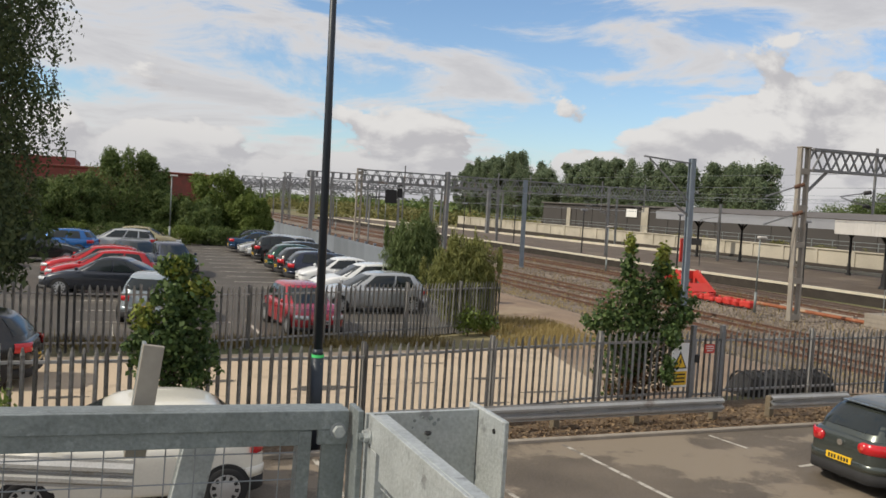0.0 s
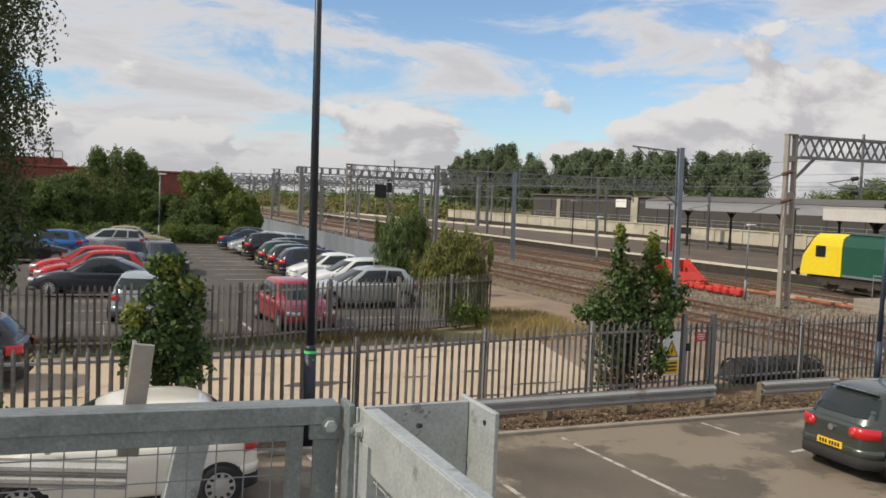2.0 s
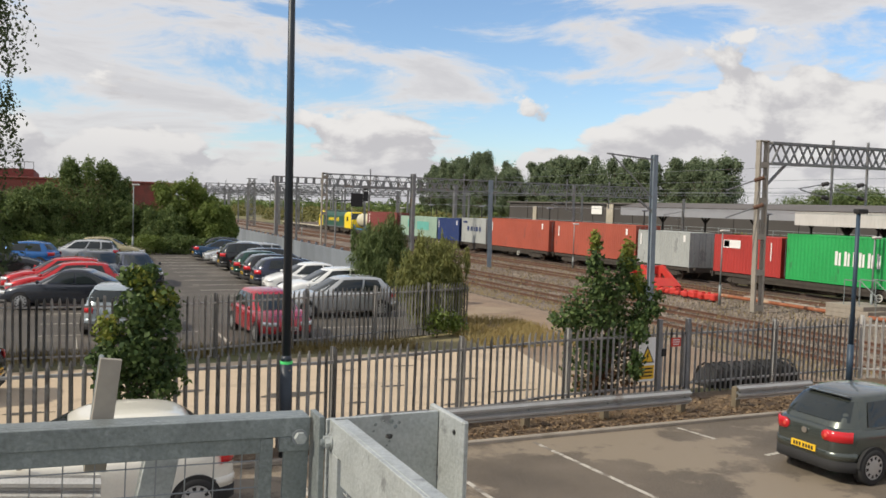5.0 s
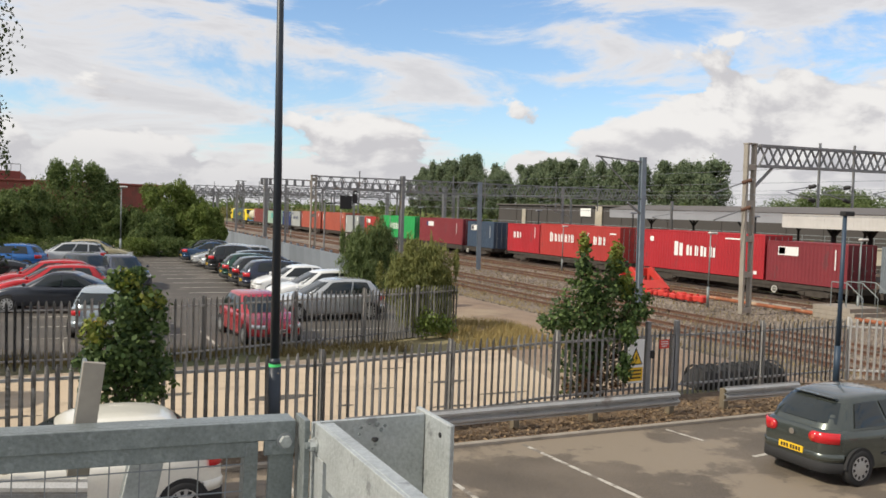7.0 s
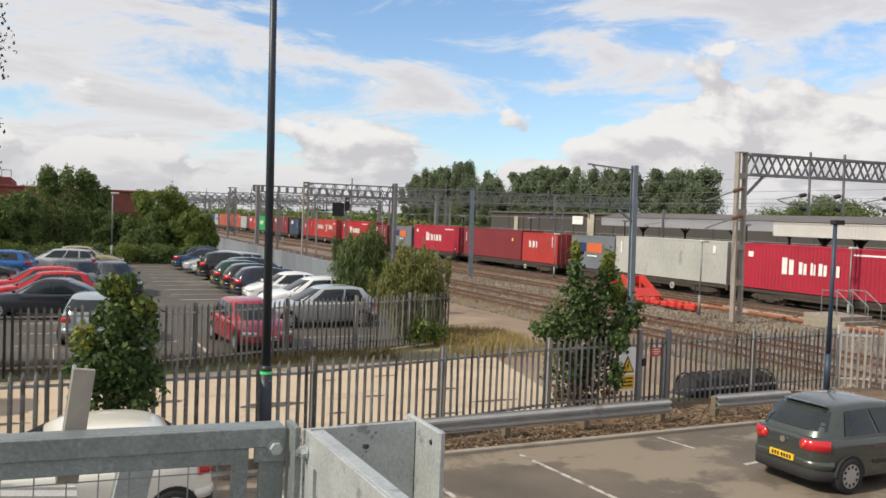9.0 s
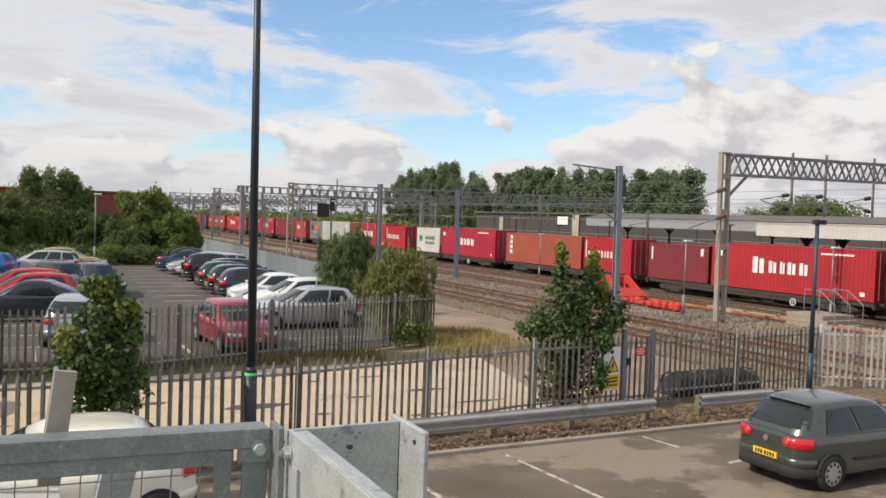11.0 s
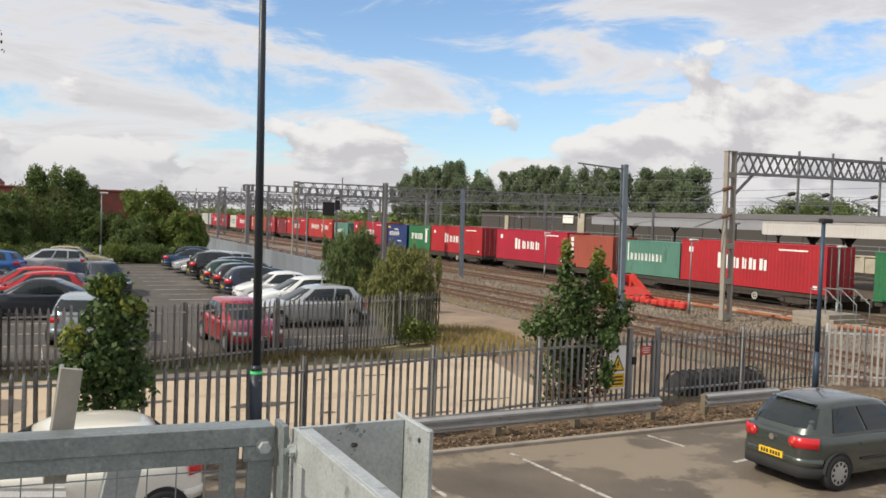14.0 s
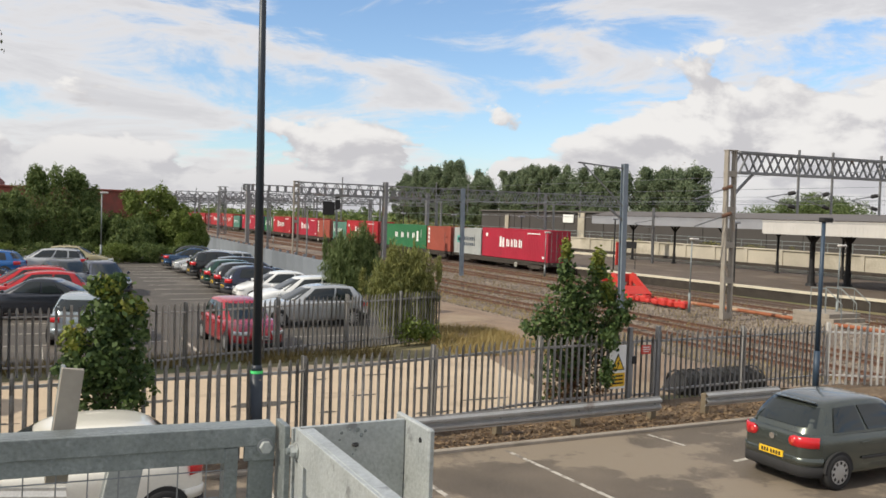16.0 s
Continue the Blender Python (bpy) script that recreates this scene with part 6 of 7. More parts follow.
# ---- plants ----
def leaf_mat(name, a, b, rough=0.6, trans=0.25):
    m = bpy.data.materials.new(name)
    m.use_nodes = True
    nt = m.node_tree
    L = nt.links.new
    p = nt.nodes["Principled BSDF"]
    geo = nt.nodes.new("ShaderNodeNewGeometry")
    mx = nt.nodes.new("ShaderNodeMix")
    mx.data_type = "RGBA"
    mx.inputs[6].default_value, mx.inputs[7].default_value = (*a, 1), (*b, 1)
    L(geo.outputs["Random Per Island"], mx.inputs[0])
    L(mx.outputs[2], p.inputs["Base Color"])
    p.inputs["Roughness"].default_value = rough
    p.inputs["Specular IOR Level"].default_value = 0.3
    tr = nt.nodes.new("ShaderNodeBsdfTranslucent")
    L(mx.outputs[2], tr.inputs[0])
    ms = nt.nodes.new("ShaderNodeMixShader")
    ms.inputs[0].default_value = trans
    L(p.outputs[0], ms.inputs[1]), L(tr.outputs[0], ms.inputs[2])
    L(ms.outputs[0], nt.nodes["Material Output"].inputs[0])
    return m


LEAF = {
    "sycamore": leaf_mat("sycamore_leaves", (0.024, 0.055, 0.018), (0.13, 0.19, 0.058)),
    "tip": leaf_mat("young_leaves", (0.14, 0.20, 0.03), (0.24, 0.24, 0.05)),
    "birch": leaf_mat("birch_leaves", (0.03, 0.052, 0.022), (0.105, 0.135, 0.055), trans=0.2),
    "willow": leaf_mat("willow_leaves", (0.10, 0.125, 0.035), (0.30, 0.30, 0.10)),
    "osier": leaf_mat("osier_leaves", (0.065, 0.105, 0.035), (0.19, 0.24, 0.085)),
    "scrub": leaf_mat("scrub_leaves", (0.10, 0.11, 0.035), (0.26, 0.24, 0.085)),
    "hedge": leaf_mat("hedge_leaves", (0.06, 0.105, 0.032), (0.205, 0.26, 0.085), trans=0.3),
    "lime": leaf_mat("light_shrub_leaves", (0.10, 0.155, 0.03), (0.22, 0.27, 0.07)),
    # poplar colours are lightened so that they carry the distance haze
    "poplar": leaf_mat("poplar_leaves", (0.085, 0.125, 0.07), (0.235, 0.285, 0.165), trans=0.3),
    "dry": leaf_mat("dry_grass_blades", (0.28, 0.21, 0.08), (0.40, 0.32, 0.14)),
    "grass": leaf_mat("rough_grass_blades", (0.17, 0.13, 0.055), (0.30, 0.235, 0.10)),
    "stone": leaf_mat("stones", (0.07, 0.056, 0.044), (0.34, 0.29, 0.235), 0.95, 0.0),
    "withered": leaf_mat("withered_leaves", (0.05, 0.028, 0.016), (0.20, 0.11, 0.05), trans=0.1),
    "brownleaf": leaf_mat("fallen_leaves", (0.10, 0.06, 0.035), (0.30, 0.21, 0.12), trans=0.0),
}


def leaves(rng, blobs, count, size, shell=0.55, aspect=1.5, droop=0.0):
    """Leaf blades filling ellipsoids (x, y, z, rx, ry, rz, share): points, faces."""
    share = np.array([b[6] for b in blobs], float)
    pick = rng.choice(len(blobs), count, p=share / share.sum())
    bl = np.array([b[:6] for b in blobs], float)[pick]
    d = rng.normal(size=(count, 3))
    d /= np.linalg.norm(d, axis=1)[:, None]
    r = shell + (1 - shell) * rng.random(count) ** 0.6
    bump = 1 + 0.22 * np.sin(d[:, 0] * 7 + bl[:, 0] * 3) * np.cos(d[:, 2] * 6 + bl[:, 2] * 5) + 0.12 * np.sin(d[:, 1] * 13 + d[:, 2] * 11)
    c = bl[:, :3] + d * bl[:, 3:6] * (r * bump)[:, None]
    u = rng.normal(size=(count, 3))
    u[:, 2] -= droop
    u /= np.linalg.norm(u, axis=1)[:, None]
    v = np.cross(u, rng.normal(size=(count, 3)) + d * 1.5)
    v /= np.linalg.norm(v, axis=1)[:, None] + 1e-9
    s = size * (0.6 + 0.8 * rng.random(count))[:, None]
    u, v = u * s * aspect / 2, v * s / 2
    return np.stack([c - u, c + v * 0.9, c + u, c - v * 0.9], 1).reshape(-1, 3)


def leaf_mesh(name, pts, material):
    n = len(pts) // 4
    me = bpy.data.meshes.new(name)
    me.from_pydata([tuple(p) for p in pts.tolist()], [], [(4 * k, 4 * k + 1, 4 * k + 2, 4 * k + 3) for k in range(n)])
    me.materials.append(material)
    return me


def plant(name, label, category, x, y, trunk, blobs, count, size, leaf, seed, shell=0.5, aspect=1.5, droop=0.0, tips=None, z=0.0, group="", sprigs=0):
    """A plant with a tapered trunk, limbs to each mass of leaves, and a crown of single leaves."""
    rng = np.random.default_rng(seed)
    t = thing(name, label, category, pose(x, y, z), group)
    full = list(blobs)
    for _ in range(sprigs):
        b = blobs[int(rng.integers(len(blobs)))]
        d = rng.normal(size=3)
        d /= np.linalg.norm(d)
        q = rng.uniform(0.07, 0.2)
        full.append((b[0] + d[0] * b[3] * 1.05, b[1] + d[1] * b[4], max(0.3, b[2] + d[2] * b[5] * 1.05), q, q, q * rng.uniform(0.6, 1.4), 0.16))
    bm = B()
    r, fork = trunk
    tube(bm, (0, 0, -0.1), (0.03, 0.02, fork), r, r * 0.72, 9)
    part("trunk", bm, M["bark"], t, "", True)
    for b in [q for q in blobs if q[6] > 0.2]:
        bm = B()
        mid = Vector((b[0] * 0.5, b[1] * 0.5, fork + (b[2] - fork) * 0.5)) + Vector((rng.normal(), rng.normal(), 0)) * r
        tube(bm, (0.03, 0.02, fork * 0.9), mid, r * 0.5, r * 0.32, 6), tube(bm, mid, (b[0], b[1], b[2] + b[5] * 0.5), r * 0.32, r * 0.1, 6)
        part("limb", bm, M["bark"], t)
    ob = new("crown", leaf_mesh("crown", leaves(rng, full, count, size, shell, aspect, droop), LEAF[leaf]))
    ob.parent = t
    if tips:
        ob = tagged(new("young_growth", leaf_mesh("young_growth", leaves(rng, tips, max(60, count // 8), size * 0.85, 0.3, aspect), LEAF["tip"])), kind="stuff")
        ob.parent = t
    return t


def wands(seed, reach, foot, n):
    """Slender upright shoots round the head of a willow bush, as narrow masses of leaves."""
    rng = random.Random(seed)
    out = []
    for _ in range(n):
        a, d = rng.uniform(0, math.tau), reach * rng.uniform(0.2, 1.0)
        hgt = rng.uniform(0.35, 0.75)
        out.append((d * math.cos(a), d * math.sin(a) * 0.6, foot + rng.uniform(-0.9, 0.75) * (1.3 - d / reach * 0.6), 0.11, 0.11, hgt, 0.16))
    return out


def birch(x, y, seed):
    rng = np.random.default_rng(seed)
    t = thing("birch_tree", "tall dark weeping birch tree with hanging twigs", "tree", pose(x, y, 0) @ Matrix.Diagonal((1.06, 0.62, 1.06, 1)))
    bm = B()
    tube(bm, (0, 0, -0.1), (0.1, 0, 5.5), 0.17, 0.11, 10), tube(bm, (0.1, 0, 5.5), (0.0, 0.1, 12.0), 0.11, 0.03, 8)
    part("trunk", bm, M["bark"], t, "", True)
    pts, tw = [], B()
    for k in range(150):
        # a bough with a cluster of hanging twigs at its end
        z0 = 2.4 + 9.6 * (k + 0.5) / 150
        wide = 2.4 - 0.045 * (z0 - 6.5) ** 2 + (0.4 if 7.4 < z0 < 9.2 else 0.0)
        a = k * 2.399 + rng.normal() * 0.3
        reach = max(0.5, wide) * (0.45 + 0.55 * rng.random() ** 0.45)
        end = np.array([reach * math.cos(a), reach * math.sin(a), z0])
        bar(tw, (0.05, 0.03, max(1.5, z0 - reach * 0.8)), end, 0.03)
        for _ in range(15):
            p0 = end + rng.normal(size=3) * (0.22, 0.22, 0.16)
            ln = min(rng.uniform(0.5, 1.9), p0[2] - 0.6)
            n = max(3, int(ln / 0.034))
            tt = np.linspace(0, 1, n)[:, None]
            c = p0 + np.hstack([0.3 * tt * math.cos(a), 0.3 * tt * math.sin(a), -ln * tt ** 1.2]) + rng.normal(size=(n, 3)) * (0.06, 0.06, 0.02)
            u = rng.normal(size=(n, 3))
            u[:, 2] -= 1.0
            u /= np.linalg.norm(u, axis=1)[:, None]
            v = np.cross(u, rng.normal(size=(n, 3)))
            v /= np.linalg.norm(v, axis=1)[:, None]
            sz = rng.uniform(0.034, 0.062, (n, 1))
            pts.append(np.stack([c - u * sz, c + v * sz * 0.62, c + u * sz, c - v * sz * 0.62], 1).reshape(-1, 3))
    tagged(part("branch_work", tw, M["bark"], t), kind="stuff")
    pts.append(leaves(rng, [(0.2, 0, 2.4, 2.4, 2.3, 1.5, 3), (0, 0, 4.2, 1.9, 1.9, 2.2, 3), (0, 0, 7.0, 1.7, 1.8, 2.4, 2.6), (0, 0, 10.0, 1.2, 1.3, 2.0, 1.2)], 36000, 0.11, 0.1, 1.7, 1.0))
    ob = new("crown", leaf_mesh("crown", np.concatenate(pts), LEAF["birch"]))
    ob.parent = t


def tuft_field(name, label, leaf, area, count, hgt, seed, wide=0.012):
    """Blades of grass over a patch: one object."""
    rng = np.random.default_rng(seed)
    (x0, x1), (y0, y1) = area
    x, y = x0 + (x1 - x0) * rng.random(count), y0 + (y1 - y0) * rng.random(count)
    keep = np.sin(x * 2.1 + 1) * np.cos(y * 1.7) + rng.normal(size=count) * 0.5 > -0.35
    x, y = x[keep], y[keep]
    n = len(x)
    z = np.array([ground_height(a, b) for a, b in zip(x, y)])
    hh = hgt * rng.uniform(0.35, 1.2, n)
    a = rng.random(n) * math.tau
    lean = rng.normal(size=(n, 2)) * 0.35 * hh[:, None]
    w = np.stack([np.cos(a), np.sin(a), 0 * a], 1) * wide * rng.uniform(0.7, 1.5, n)[:, None]
    foot = np.stack([x, y, z], 1)
    top = foot + np.stack([lean[:, 0], lean[:, 1], hh], 1)
    pts = np.stack([foot - w, foot + w, top + w * 0.2, top - w * 0.2], 1).reshape(-1, 3)
    ob = new(name, leaf_mesh(name, pts, LEAF[leaf]))
    tagged(ob, label, "grass", kind="stuff")


def build_plants():
    birch(-4.15, 22.5, 3)
    # bushes at the near fence
    plant("sycamore_sapling", "bushy dark green sycamore sapling growing through the fence", "bush", 1.05, 13.08, (0.05, 0.9),
          [(0, 0, 1.9, 0.62, 0.45, 0.62, 5), (0.1, 0, 2.5, 0.42, 0.35, 0.42, 2), (-0.3, 0, 1.5, 0.38, 0.3, 0.42, 1.5), (0.3, 0, 1.35, 0.40, 0.3, 0.42, 1.5), (0.02, 0, 2.85, 0.20, 0.18, 0.22, 0.6)], 5200, 0.073, "sycamore", 11, 0.15, 1.25, sprigs=34,
          tips=[(0.0, 0, 2.9, 0.2, 0.2, 0.2, 1), (0.3, -0.1, 2.65, 0.25, 0.2, 0.15, 1), (-0.45, -0.1, 2.2, 0.2, 0.2, 0.25, 1)])
    plant("sycamore_sapling", "tall dark green sycamore bush with yellowing shoots at the gate", "bush", 10.80, 15.12, (0.06, 0.8),
          [(0, 0, 1.75, 1.15, 0.5, 0.62, 5), (0.05, 0, 2.35, 0.78, 0.45, 0.55, 3), (0.05, 0.1, 0.85, 0.92, 0.4, 0.8, 4), (-0.25, 0, 3.0, 0.2, 0.17, 0.62, 1), (0.60, 0, 2.9, 0.22, 0.17, 0.5, 0.9), (-1.0, 0, 1.8, 0.36, 0.3, 0.25, 0.9), (0.85, 0, 1.5, 0.35, 0.3, 0.6, 1), (0.68, -0.52, 1.5, 0.24, 0.14, 0.22, 0.4), (0.62, -0.52, 0.9, 0.2, 0.12, 0.26, 0.25), (1.0, -0.3, 2.1, 0.3, 0.25, 0.45, 0.9)], 8200, 0.0782, "sycamore", 12, 0.15, 1.25, sprigs=48,
          tips=[(-0.25, 0, 3.5, 0.14, 0.13, 0.3, 1), (0.62, 0, 3.2, 0.18, 0.14, 0.4, 2), (0.78, -0.2, 2.6, 0.2, 0.2, 0.35, 1)])
    plant("bramble", "withered brown bramble stems at the foot of the fence", "bush", 11.1, 14.98, (0.03, 0.3), [(0, 0, 0.6, 0.7, 0.2, 0.55, 1), (-0.5, 0, 0.45, 0.5, 0.2, 0.4, 1), (0.55, 0, 0.8, 0.3, 0.15, 0.6, 0.8)], 1100, 0.055, "withered", 19, 0.1, 1.6, sprigs=14)
    plant("small_shrub", "small reddish shrub under the fence", "bush", 0.25, 13.05, (0.02, 0.3), [(0, 0, 0.62, 0.24, 0.2, 0.3, 1)], 170, 0.09, "lime", 13, 0.1, 1.3)
    plant("small_shrub", "small green shrub under the fence", "bush", -1.25, 13.05, (0.02, 0.3), [(0, 0, 0.8, 0.24, 0.2, 0.4, 1)], 170, 0.08, "lime", 14, 0.1, 1.3)
    # willows beside the gravel
    plant("willow_bush", "feathery grey-green willow bush beside the gravel track", "bush", 12.1, 32.6, (0.07, 0.6),
          [(0, 0, 1.6, 1.35, 0.9, 1.3, 4), (-0.5, 0, 2.3, 0.75, 0.6, 1.0, 2), (0.35, 0, 2.7, 0.75, 0.5, 0.95, 2)] + wands(61, 1.3, 2.4, 26), 30000, 0.034, "osier", 15, 0.1, 6.2, -2.4)
    plant("willow_bush", "broad yellow-green willow bush hanging over the fence", "bush", 11.55, 26.4, (0.07, 0.6),
          [(0, 0, 1.3, 1.15, 0.9, 1.1, 4), (0.35, 0, 2.1, 0.9, 0.7, 0.9, 3), (-0.5, -0.1, 1.6, 0.75, 0.6, 0.95, 2), (0.2, -0.4, 0.65, 1.05, 0.6, 0.65, 2.5), (0.9, 0, 1.3, 0.55, 0.6, 0.9, 1.6)] + wands(62, 1.5, 1.9, 30), 42000, 0.034, "willow", 16, 0.1, 5.8, -1.9)
    plant("bramble", "low bright green bramble at the fence foot", "bush", 10.9, 24.1, (0.02, 0.2), [(0, 0, 0.5, 0.5, 0.3, 0.5, 1), (0.7, 0.2, 0.35, 0.5, 0.3, 0.4, 1)], 700, 0.09, "lime", 17, 0.1, 1.4)
    # far trees beyond the car park
    for k, (x, y, hw, top, lf, lab) in enumerate(((1.7, 69, 3.7, 6.8, "hedge", "broad dark green tree behind the car park"), (-2.4, 66.5, 2.9, 5.2, "hedge", "dense dark green shrub behind the car park"), (4.3, 68, 2.2, 4.3, "hedge", "dark green tree behind the car park"),
                                               (8.6, 69, 3.1, 5.6, "lime", "light green tree behind the car park"), (7.0, 66.5, 2.0, 3.6, "hedge", "rounded green shrub behind the car park"), (10.9, 67, 1.9, 4.0, "lime", "light green shrub near the board fence"),
                                               (-7.5, 66, 3.2, 5.5, "hedge", "dark green tree behind the car park"), (-13, 66, 3.6, 6.5, "hedge", "dark green tree behind the car park"))):
        rng = random.Random(k + 40)
        bl = [(0, 0, top * 0.46, hw * 0.84, hw * 0.66, top * 0.44, 6)]
        for q in range(26):
            a, e = rng.uniform(0, math.tau), rng.uniform(0.12, 0.92)
            d = math.sqrt(max(0.05, 1 - (2 * e - 0.9) ** 2)) * rng.uniform(0.6, 0.92)
            bl.append((d * hw * math.cos(a), d * hw * 0.7 * math.sin(a) - 0.1 * hw, top * e, hw * rng.uniform(0.13, 0.24), hw * 0.2, top * rng.uniform(0.08, 0.17), 0.55))
        plant("deciduous_tree", lab, "tree", x, y, (0.14, top * 0.3), bl, 44000, 0.08, lf, 50 + k, 0.25, 2.6, -0.9)
    for k in range(9):
        x = -9.5 + k * 2.5
        plant("hedge", "low tangled hedge at the edge of the far car park", "hedge", x, 64.3 + 0.3 * (k % 2), (0.05, 0.3), [(0, 0, 0.65, 1.5, 0.7, 0.75, 1), (0.5, -0.2, 0.9, 0.7, 0.5, 0.55, 0.6)], 4200, 0.08, "hedge" if k % 3 else "lime", 70 + k, 0.35, 1.5, group="hedge along the car park")
    # poplars far behind the station
    for k in range(18):
        rng = random.Random(k)
        y = 342 - k * 10.6
        top = float(np.interp(y, (152, 159, 178, 187, 193, 200, 210, 218, 234, 250, 260, 272, 281, 293, 317, 337, 350), (20, 21.5, 21.5, 22.5, 21.5, 23.5, 22.5, 24, 23.5, 25.5, 22, 22.5, 26, 29, 28.5, 28, 20)))
        hw = 8.5 if k < 5 else 7.0
        bl = [(0, 0, top * 0.5, hw * 0.6, hw * 0.85, top * 0.40, 6)]
        for q in range(30):
            e, a = rng.uniform(0.2, 0.93), rng.uniform(-1, 1)
            d = hw * (1.1 - 0.40 * max(0.0, e - 0.6) / 0.35)
            bl.append((rng.uniform(-0.7, 0.3) * d, a * d * 0.9, top * (e - 0.06 * abs(a)), hw * rng.uniform(0.15, 0.26), hw * rng.uniform(0.14, 0.26), top * rng.uniform(0.06, 0.11), 0.5))
        plant("poplar_tree", "tall dark green poplar in a row behind the station", "tree", 152 + rng.uniform(-3, 3), y, (0.5, top * 0.25), bl, 26000, 0.34, "poplar", 100 + k, 0.3, 1.8, -0.7, group="poplar row", z=-0.9)
    for k, (x, y, top, hw) in enumerate(((150, 138, 11, 7), (152, 127, 13.5, 8), (150, 116, 12, 8), (140, 150, 8, 6), (146, 165, 9, 6), (150, 185, 9, 7), (150, 205, 9, 7), (150, 240, 10, 8))):
        rng = random.Random(k + 9)
        bl = [(0, 0, top * 0.5, hw * 0.8, hw * 0.9, top * 0.45, 4)] + [(rng.uniform(-0.5, 0.2) * hw, rng.uniform(-0.7, 0.7) * hw, top * rng.uniform(0.3, 0.8), hw * 0.35, hw * 0.35, top * 0.2, 1) for _ in range(6)]
        plant("deciduous_tree", "broad green tree beyond the station roofs", "tree", x, y, (0.35, top * 0.2), bl, 15000, 0.28, "osier" if k < 3 else "hedge", 130 + k, 0.3, 1.7, z=-0.9)
    # scrub between the tracks and the far woods
    rng = np.random.default_rng(5)
    bl = []
    for k in range(70):
        y = rng.uniform(180, 420)
        bl.append((rng.uniform(52, 110), y, 0.3, rng.uniform(3, 7), rng.uniform(3, 8), rng.uniform(1.2, 3.2), 1.0))
    for k in range(24):
        bl.append((rng.uniform(20, 34) - 8, rng.uniform(130, 330), 0.2, 3, 5, rng.uniform(1.0, 2.2), 0.7))
    ob = new("scrub", leaf_mesh("scrub", leaves(rng, bl, 40000, 0.5, 0.5, 1.5), LEAF["scrub"]))
    tagged(ob, "olive scrub and weeds beyond the tracks", "scrub", kind="stuff")
    bl = []
    for k in range(150):
        a = rng.uniform(-24, 62)
        d = rng.uniform(520, 720)
        bl.append((d * math.sin(radians(a)), d * math.cos(radians(a)), 1.5, rng.uniform(9, 20), rng.uniform(9, 20), rng.uniform(3.5, 7.0), 1.0))
    ob = new("far_woods", leaf_mesh("far_woods", leaves(rng, bl, 30000, 2.2, 0.6, 1.4), LEAF["hedge"]))
    tagged(ob, "line of far dark green woods on the horizon", "woods", kind="stuff")
    rng = np.random.default_rng(8)
    bl = [(75.2 + rng.uniform(-0.5, 0.6), y, rng.uniform(0.9, 2.0), 0.5, rng.uniform(0.5, 2.2), rng.uniform(0.25, 0.75), 1.0) for y in rng.uniform(52, 150, 34)]
    bl += [(67.6, y, -0.2, 0.3, rng.uniform(0.5, 1.4), rng.uniform(0.2, 0.4), 0.5) for y in rng.uniform(60, 130, 14)]
    ob = new("wall_weeds", leaf_mesh("wall_weeds", leaves(rng, bl, 9000, 0.13, 0.2, 2.0), LEAF["scrub"]))
    tagged(ob, "straggling weeds growing along the cream wall", "weeds", kind="stuff")
    # grass and litter
    tuft_field("dry_grass", "dry yellow grass beside the gravel track", "dry", ((11.6, 15.4), (21.6, 27.5)), 9000, 0.26, 21)
    tuft_field("rough_grass", "rough weeds at the foot of the far fence", "grass", ((-6, 9.6), (22.2, 23.4)), 5000, 0.30, 22)
    tuft_field("rough_grass", "weeds along the tracks", "dry", ((20.5, 24.0), (18, 50)), 5000, 0.22, 23)
    # loose stones on the ballast
    rng = np.random.default_rng(77)
    n = 34000
    x, y = 20.2 + 21.8 * rng.random(n) ** 1.3, 13 + 70 * rng.random(n) ** 1.7
    z = np.array([max(ground_height(a, b) + 0.015, BED_Z) for a, b in zip(x, y)]) + 0.02
    c = np.stack([x, y, z], 1)
    r = rng.uniform(0.03, 0.085, (n, 1))
    a = rng.random((n, 1)) * math.tau
    tet = [np.hstack([r * np.cos(a + k * 2.1), r * np.sin(a + k * 2.1), -0.02 + 0 * r]) for k in range(3)] + [np.hstack([0 * r, 0 * r, r * 0.9])]
    pts = np.stack([c + q for q in tet], 1).reshape(-1, 3)
    me = bpy.data.meshes.new("ballast_stones")
    me.from_pydata([tuple(p) for p in pts.tolist()], [], [tuple(4 * k + i for i in f) for k in range(n) for f in ((0, 1, 3), (1, 2, 3), (2, 0, 3))])
    me.materials.append(LEAF["stone"])
    tagged(new("ballast_stones", me), "loose brown and grey ballast stones", "stones", kind="stuff")
    tuft_field("dry_weeds", "dry weeds growing between the sidings", "grass", ((22.5, 42.0), (26, 75)), 6000, 0.28, 25, 0.02)
    rng = np.random.default_rng(31)
    n = 9000
    c = np.stack([rng.uniform(3.5, 19, n), 12.9 + 1.6 * rng.random(n) ** 1.3, 0.03 + 0.03 * rng.random(n)], 1)
    u = rng.normal(size=(n, 3)) * (1, 1, 0.35)
    u /= np.linalg.norm(u, axis=1)[:, None]
    v = np.cross(u, rng.normal(size=(n, 3)) * 0.3 + (0, 0, 1))
    s = rng.uniform(0.018, 0.05, (n, 1))
    pts = np.stack([c - u * s, c + v * s * 0.6, c + u * s, c - v * s * 0.6], 1).reshape(-1, 3)
    ob = new("leaf_litter", leaf_mesh("leaf_litter", pts, LEAF["brownleaf"]))
    tagged(ob, "fallen brown leaves on the planting strip", "leaves", kind="stuff")


build_plants()


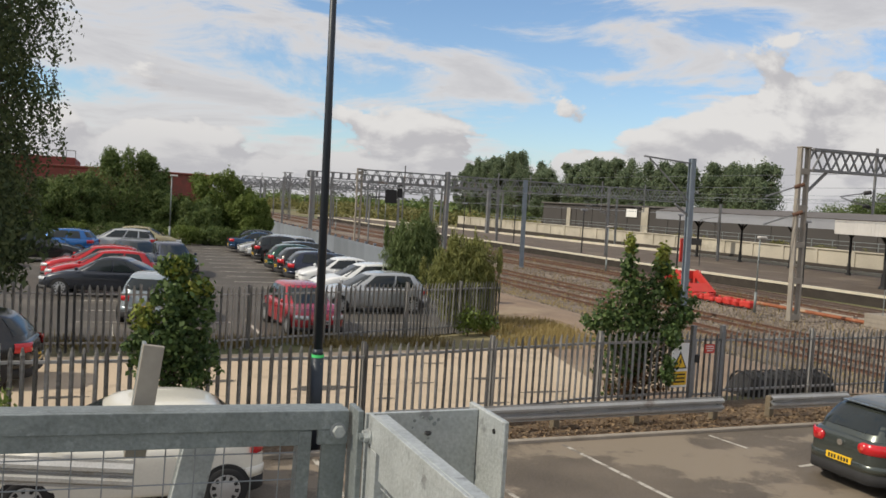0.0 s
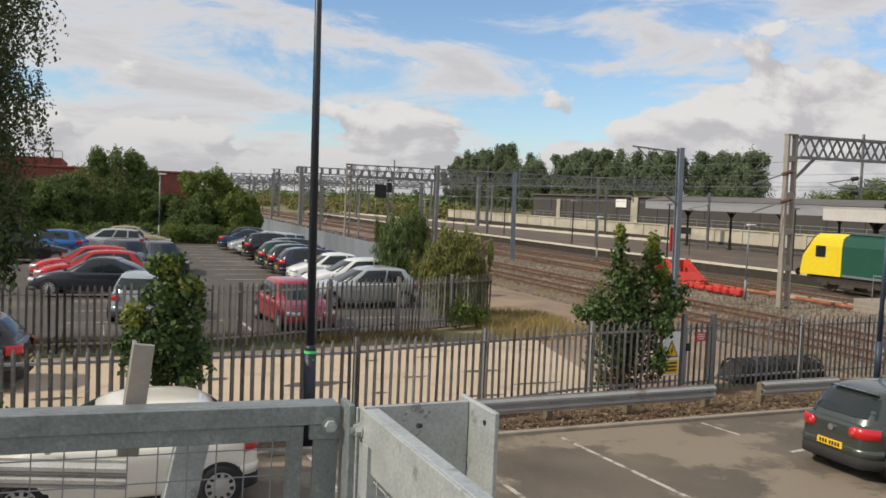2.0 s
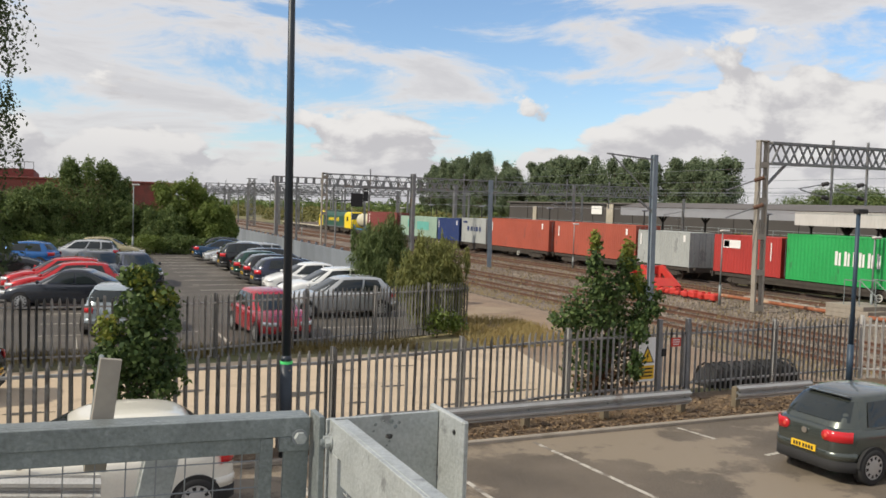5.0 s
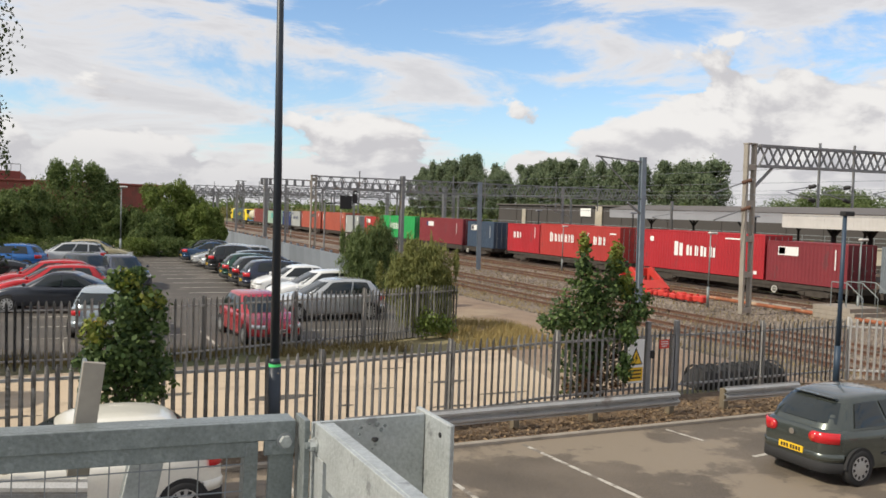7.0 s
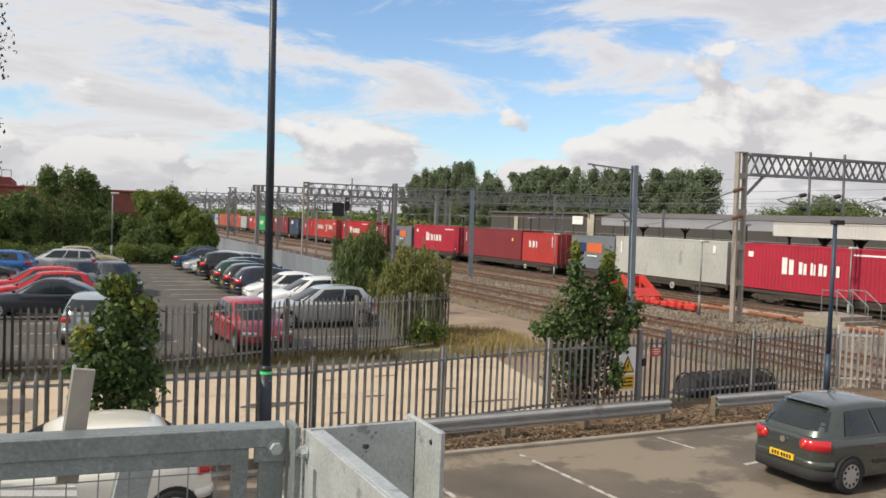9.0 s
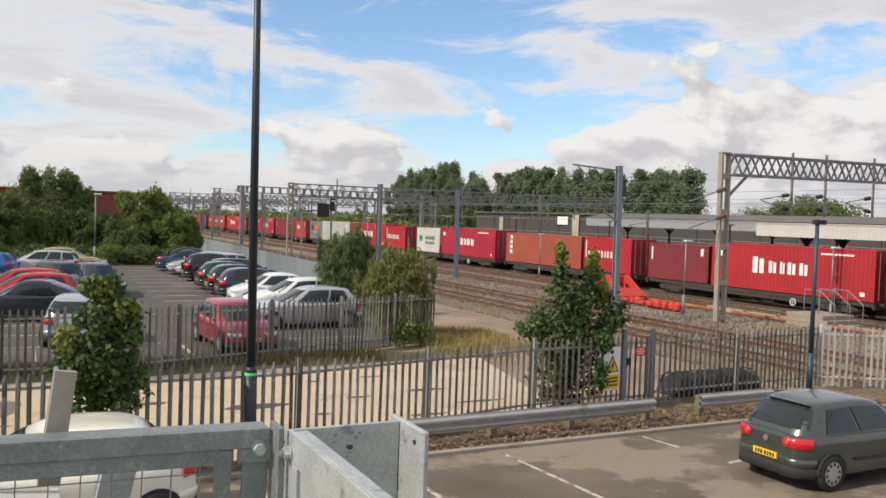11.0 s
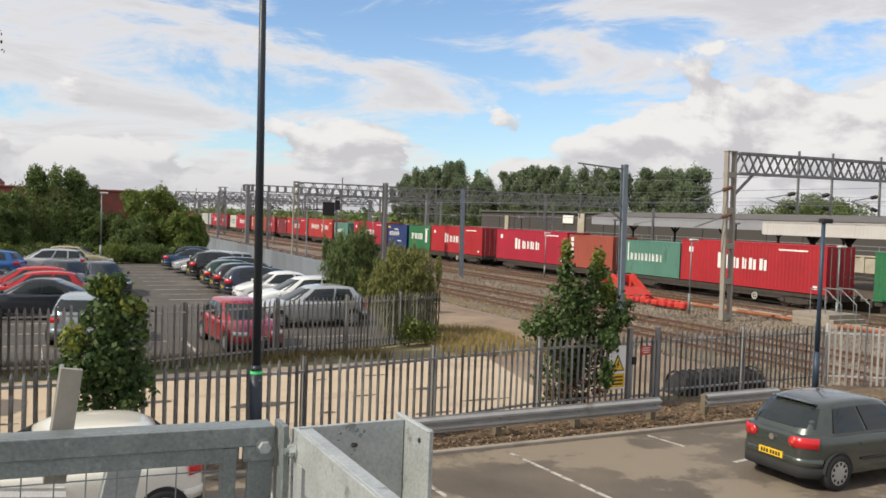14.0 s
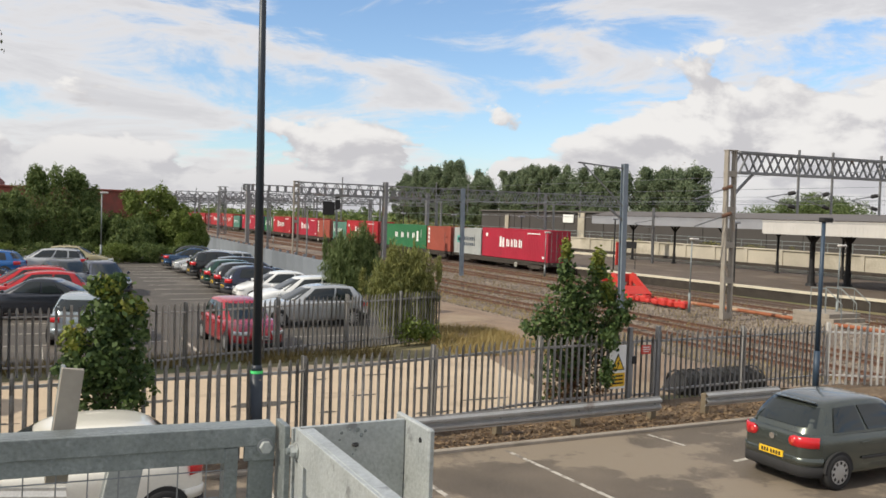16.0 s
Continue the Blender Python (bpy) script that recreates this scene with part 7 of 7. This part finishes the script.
# ---- odds and ends ----
def build_rest():
    b = thing("red_warehouse", "long red-clad warehouse behind the trees", "building")
    bm = B()
    box(bm, -60, 12.9, 110, 150, -0.1, 5.9, 0.05)
    part("wall", bm, M["red_brick"], b)
    bm = B()
    box(bm, -60.05, -1.5, 109.9, 109.996, -0.1, 4.6)
    part("brick_base", bm, M["brown_brick"], b, "brown brick lower wall")
    bm = B()
    box(bm, -60.2, 13.1, 109.8, 150.2, 5.9, 6.15, 0.05)
    part("roof_edge", bm, M["red_brick"], b)
    bm = B()
    box(bm, -60, -3.5, 122, 150, 6.15, 7.4, 0.05)
    part("upper_wall", bm, M["red_brick"], b)
    for k in range(16):
        bm = B()
        tube(bm, (-20 + k * 1.1, 121.9, 7.4), (-20 + k * 1.1, 121.9, 8.3), 0.04, sides=6)
        part("rail_post", bm, M["galv"], b)
    bm = B()
    tube(bm, (-20, 121.9, 8.3), (-3.5, 121.9, 8.3), 0.05, sides=6)
    part("handrail", bm, M["galv"], b)
    # dark bundled trough behind the fence
    t = thing("cable_trough", "long dark rubber-covered bundle on the ground behind the fence", "trough", pose(15.75, 15.75, -0.03) @ Matrix.Diagonal((0.82, 0.82, 0.66, 1)))
    bm = B()
    prof = [(-0.45, 0), (-0.5, 0.3), (-0.38, 0.62), (-0.12, 0.78), (0.15, 0.78), (0.4, 0.6), (0.5, 0.3), (0.45, 0)]
    n = 24
    rings = []
    for k in range(n + 1):
        x = -1.85 + 3.7 * k / n
        e = min(1.0, (1.85 - abs(x)) / 0.45 + 0.25)
        e *= 1 + 0.05 * math.sin(k * 2.1)
        rings.append([bm.verts.new((x, a * (0.7 + 0.3 * e) + random.uniform(-0.03, 0.03), c * e * random.uniform(0.93, 1.05))) for a, c in prof])
    for p, q in zip(rings, rings[1:]):
        for k in range(len(prof)):
            bm.faces.new((p[k], p[(k + 1) % len(prof)], q[(k + 1) % len(prof)], q[k]))
    bm.faces.new(rings[0]), bm.faces.new(rings[-1])
    part("cover", bm, M["tyre"], t)
    for k in range(11):
        bm = B()
        x = -1.55 + k * 0.31
        for (a, c), (d, e) in zip(prof, prof[1:]):
            bar(bm, (x, a * 1.04, c * 1.05), (x, d * 1.04, e * 1.05), 0.05)
        part("rib", bm, M["black"], t)
    # steps with white handrails at the crossing
    s = thing("crossing_steps", "small concrete steps with white tubular handrails", "steps", pose(37.5, 29.2, RAIL_Z) @ Matrix.Diagonal((0.85, 0.85, 1.15, 1)))
    for k in range(3):
        bm = B()
        box(bm, -1.2, 1.6, -0.9 + 0.32 * k, 2.4, -0.15 + 0.2 * k, 0.045 + 0.2 * k, 0.015)
        part("tread", bm, M["kerb"], s)
    for x in (-1.1, 0.2, 1.4):
        bm = B()
        pts = [(x, -1.0, 0.1), (x, -1.0, 0.95), (x, 0.1, 1.55), (x, 1.2, 1.55), (x, 1.2, 0.45)]
        for a, c in zip(pts, pts[1:]):
            tube(bm, a, c, 0.026, sides=8)
        tube(bm, (x, 0.1, 0.4), (x, 0.1, 1.55), 0.024, sides=8)
        part("handrail", bm, M["galv"], s)
    # orange-brown service pipe along the siding
    bm = B()
    tube(bm, (36.6, 14, RAIL_Z + 0.02), (36.6, 43.5, RAIL_Z + 0.02), 0.10, sides=8)
    solid("cable_duct", bm, M["rust_bright"], "orange rust-coloured cable duct beside the siding", "duct", "")
    bm = B()
    tube(bm, (37.3, 18, RAIL_Z + 0.04), (37.5, 38, RAIL_Z + 0.04), 0.07, sides=8)
    solid("cable_duct", bm, M["kerb"], "pale concrete cable duct beside the siding", "duct", "")
    # low relay cabinets on the ballast
    for x, y, w_, h_ in ((45.8, 130, 0.9, 1.3), (23.2, 150, 1.0, 1.4), (22.5, 128, 0.8, 1.2)):
        c = thing("relay_cabinet", "grey steel trackside relay cabinet", "cabinet", pose(x, y, BED_Z))
        bm = B()
        box(bm, -w_ / 2, w_ / 2, -0.3, 0.3, 0, h_, 0.02)
        part("case", bm, M["canopy_grey"], c)
        bm = B()
        box(bm, -w_ / 2 + 0.05, w_ / 2 - 0.05, -0.325, -0.302, 0.1, h_ - 0.1, 0.01)
        part("door", bm, M["canopy_grey"], c)


build_rest()


def motions():
    """The train runs past at a steady speed, from beside the platform into the distance."""
    for ob, y in MOVING:
        p = ob.matrix_basis.translation.copy()
        walk(ob, [(t, pose(p.x, y - 0.40 + SPEED * t, p.z)) for t in (0.0, 8.0, 16.0)])


motions()
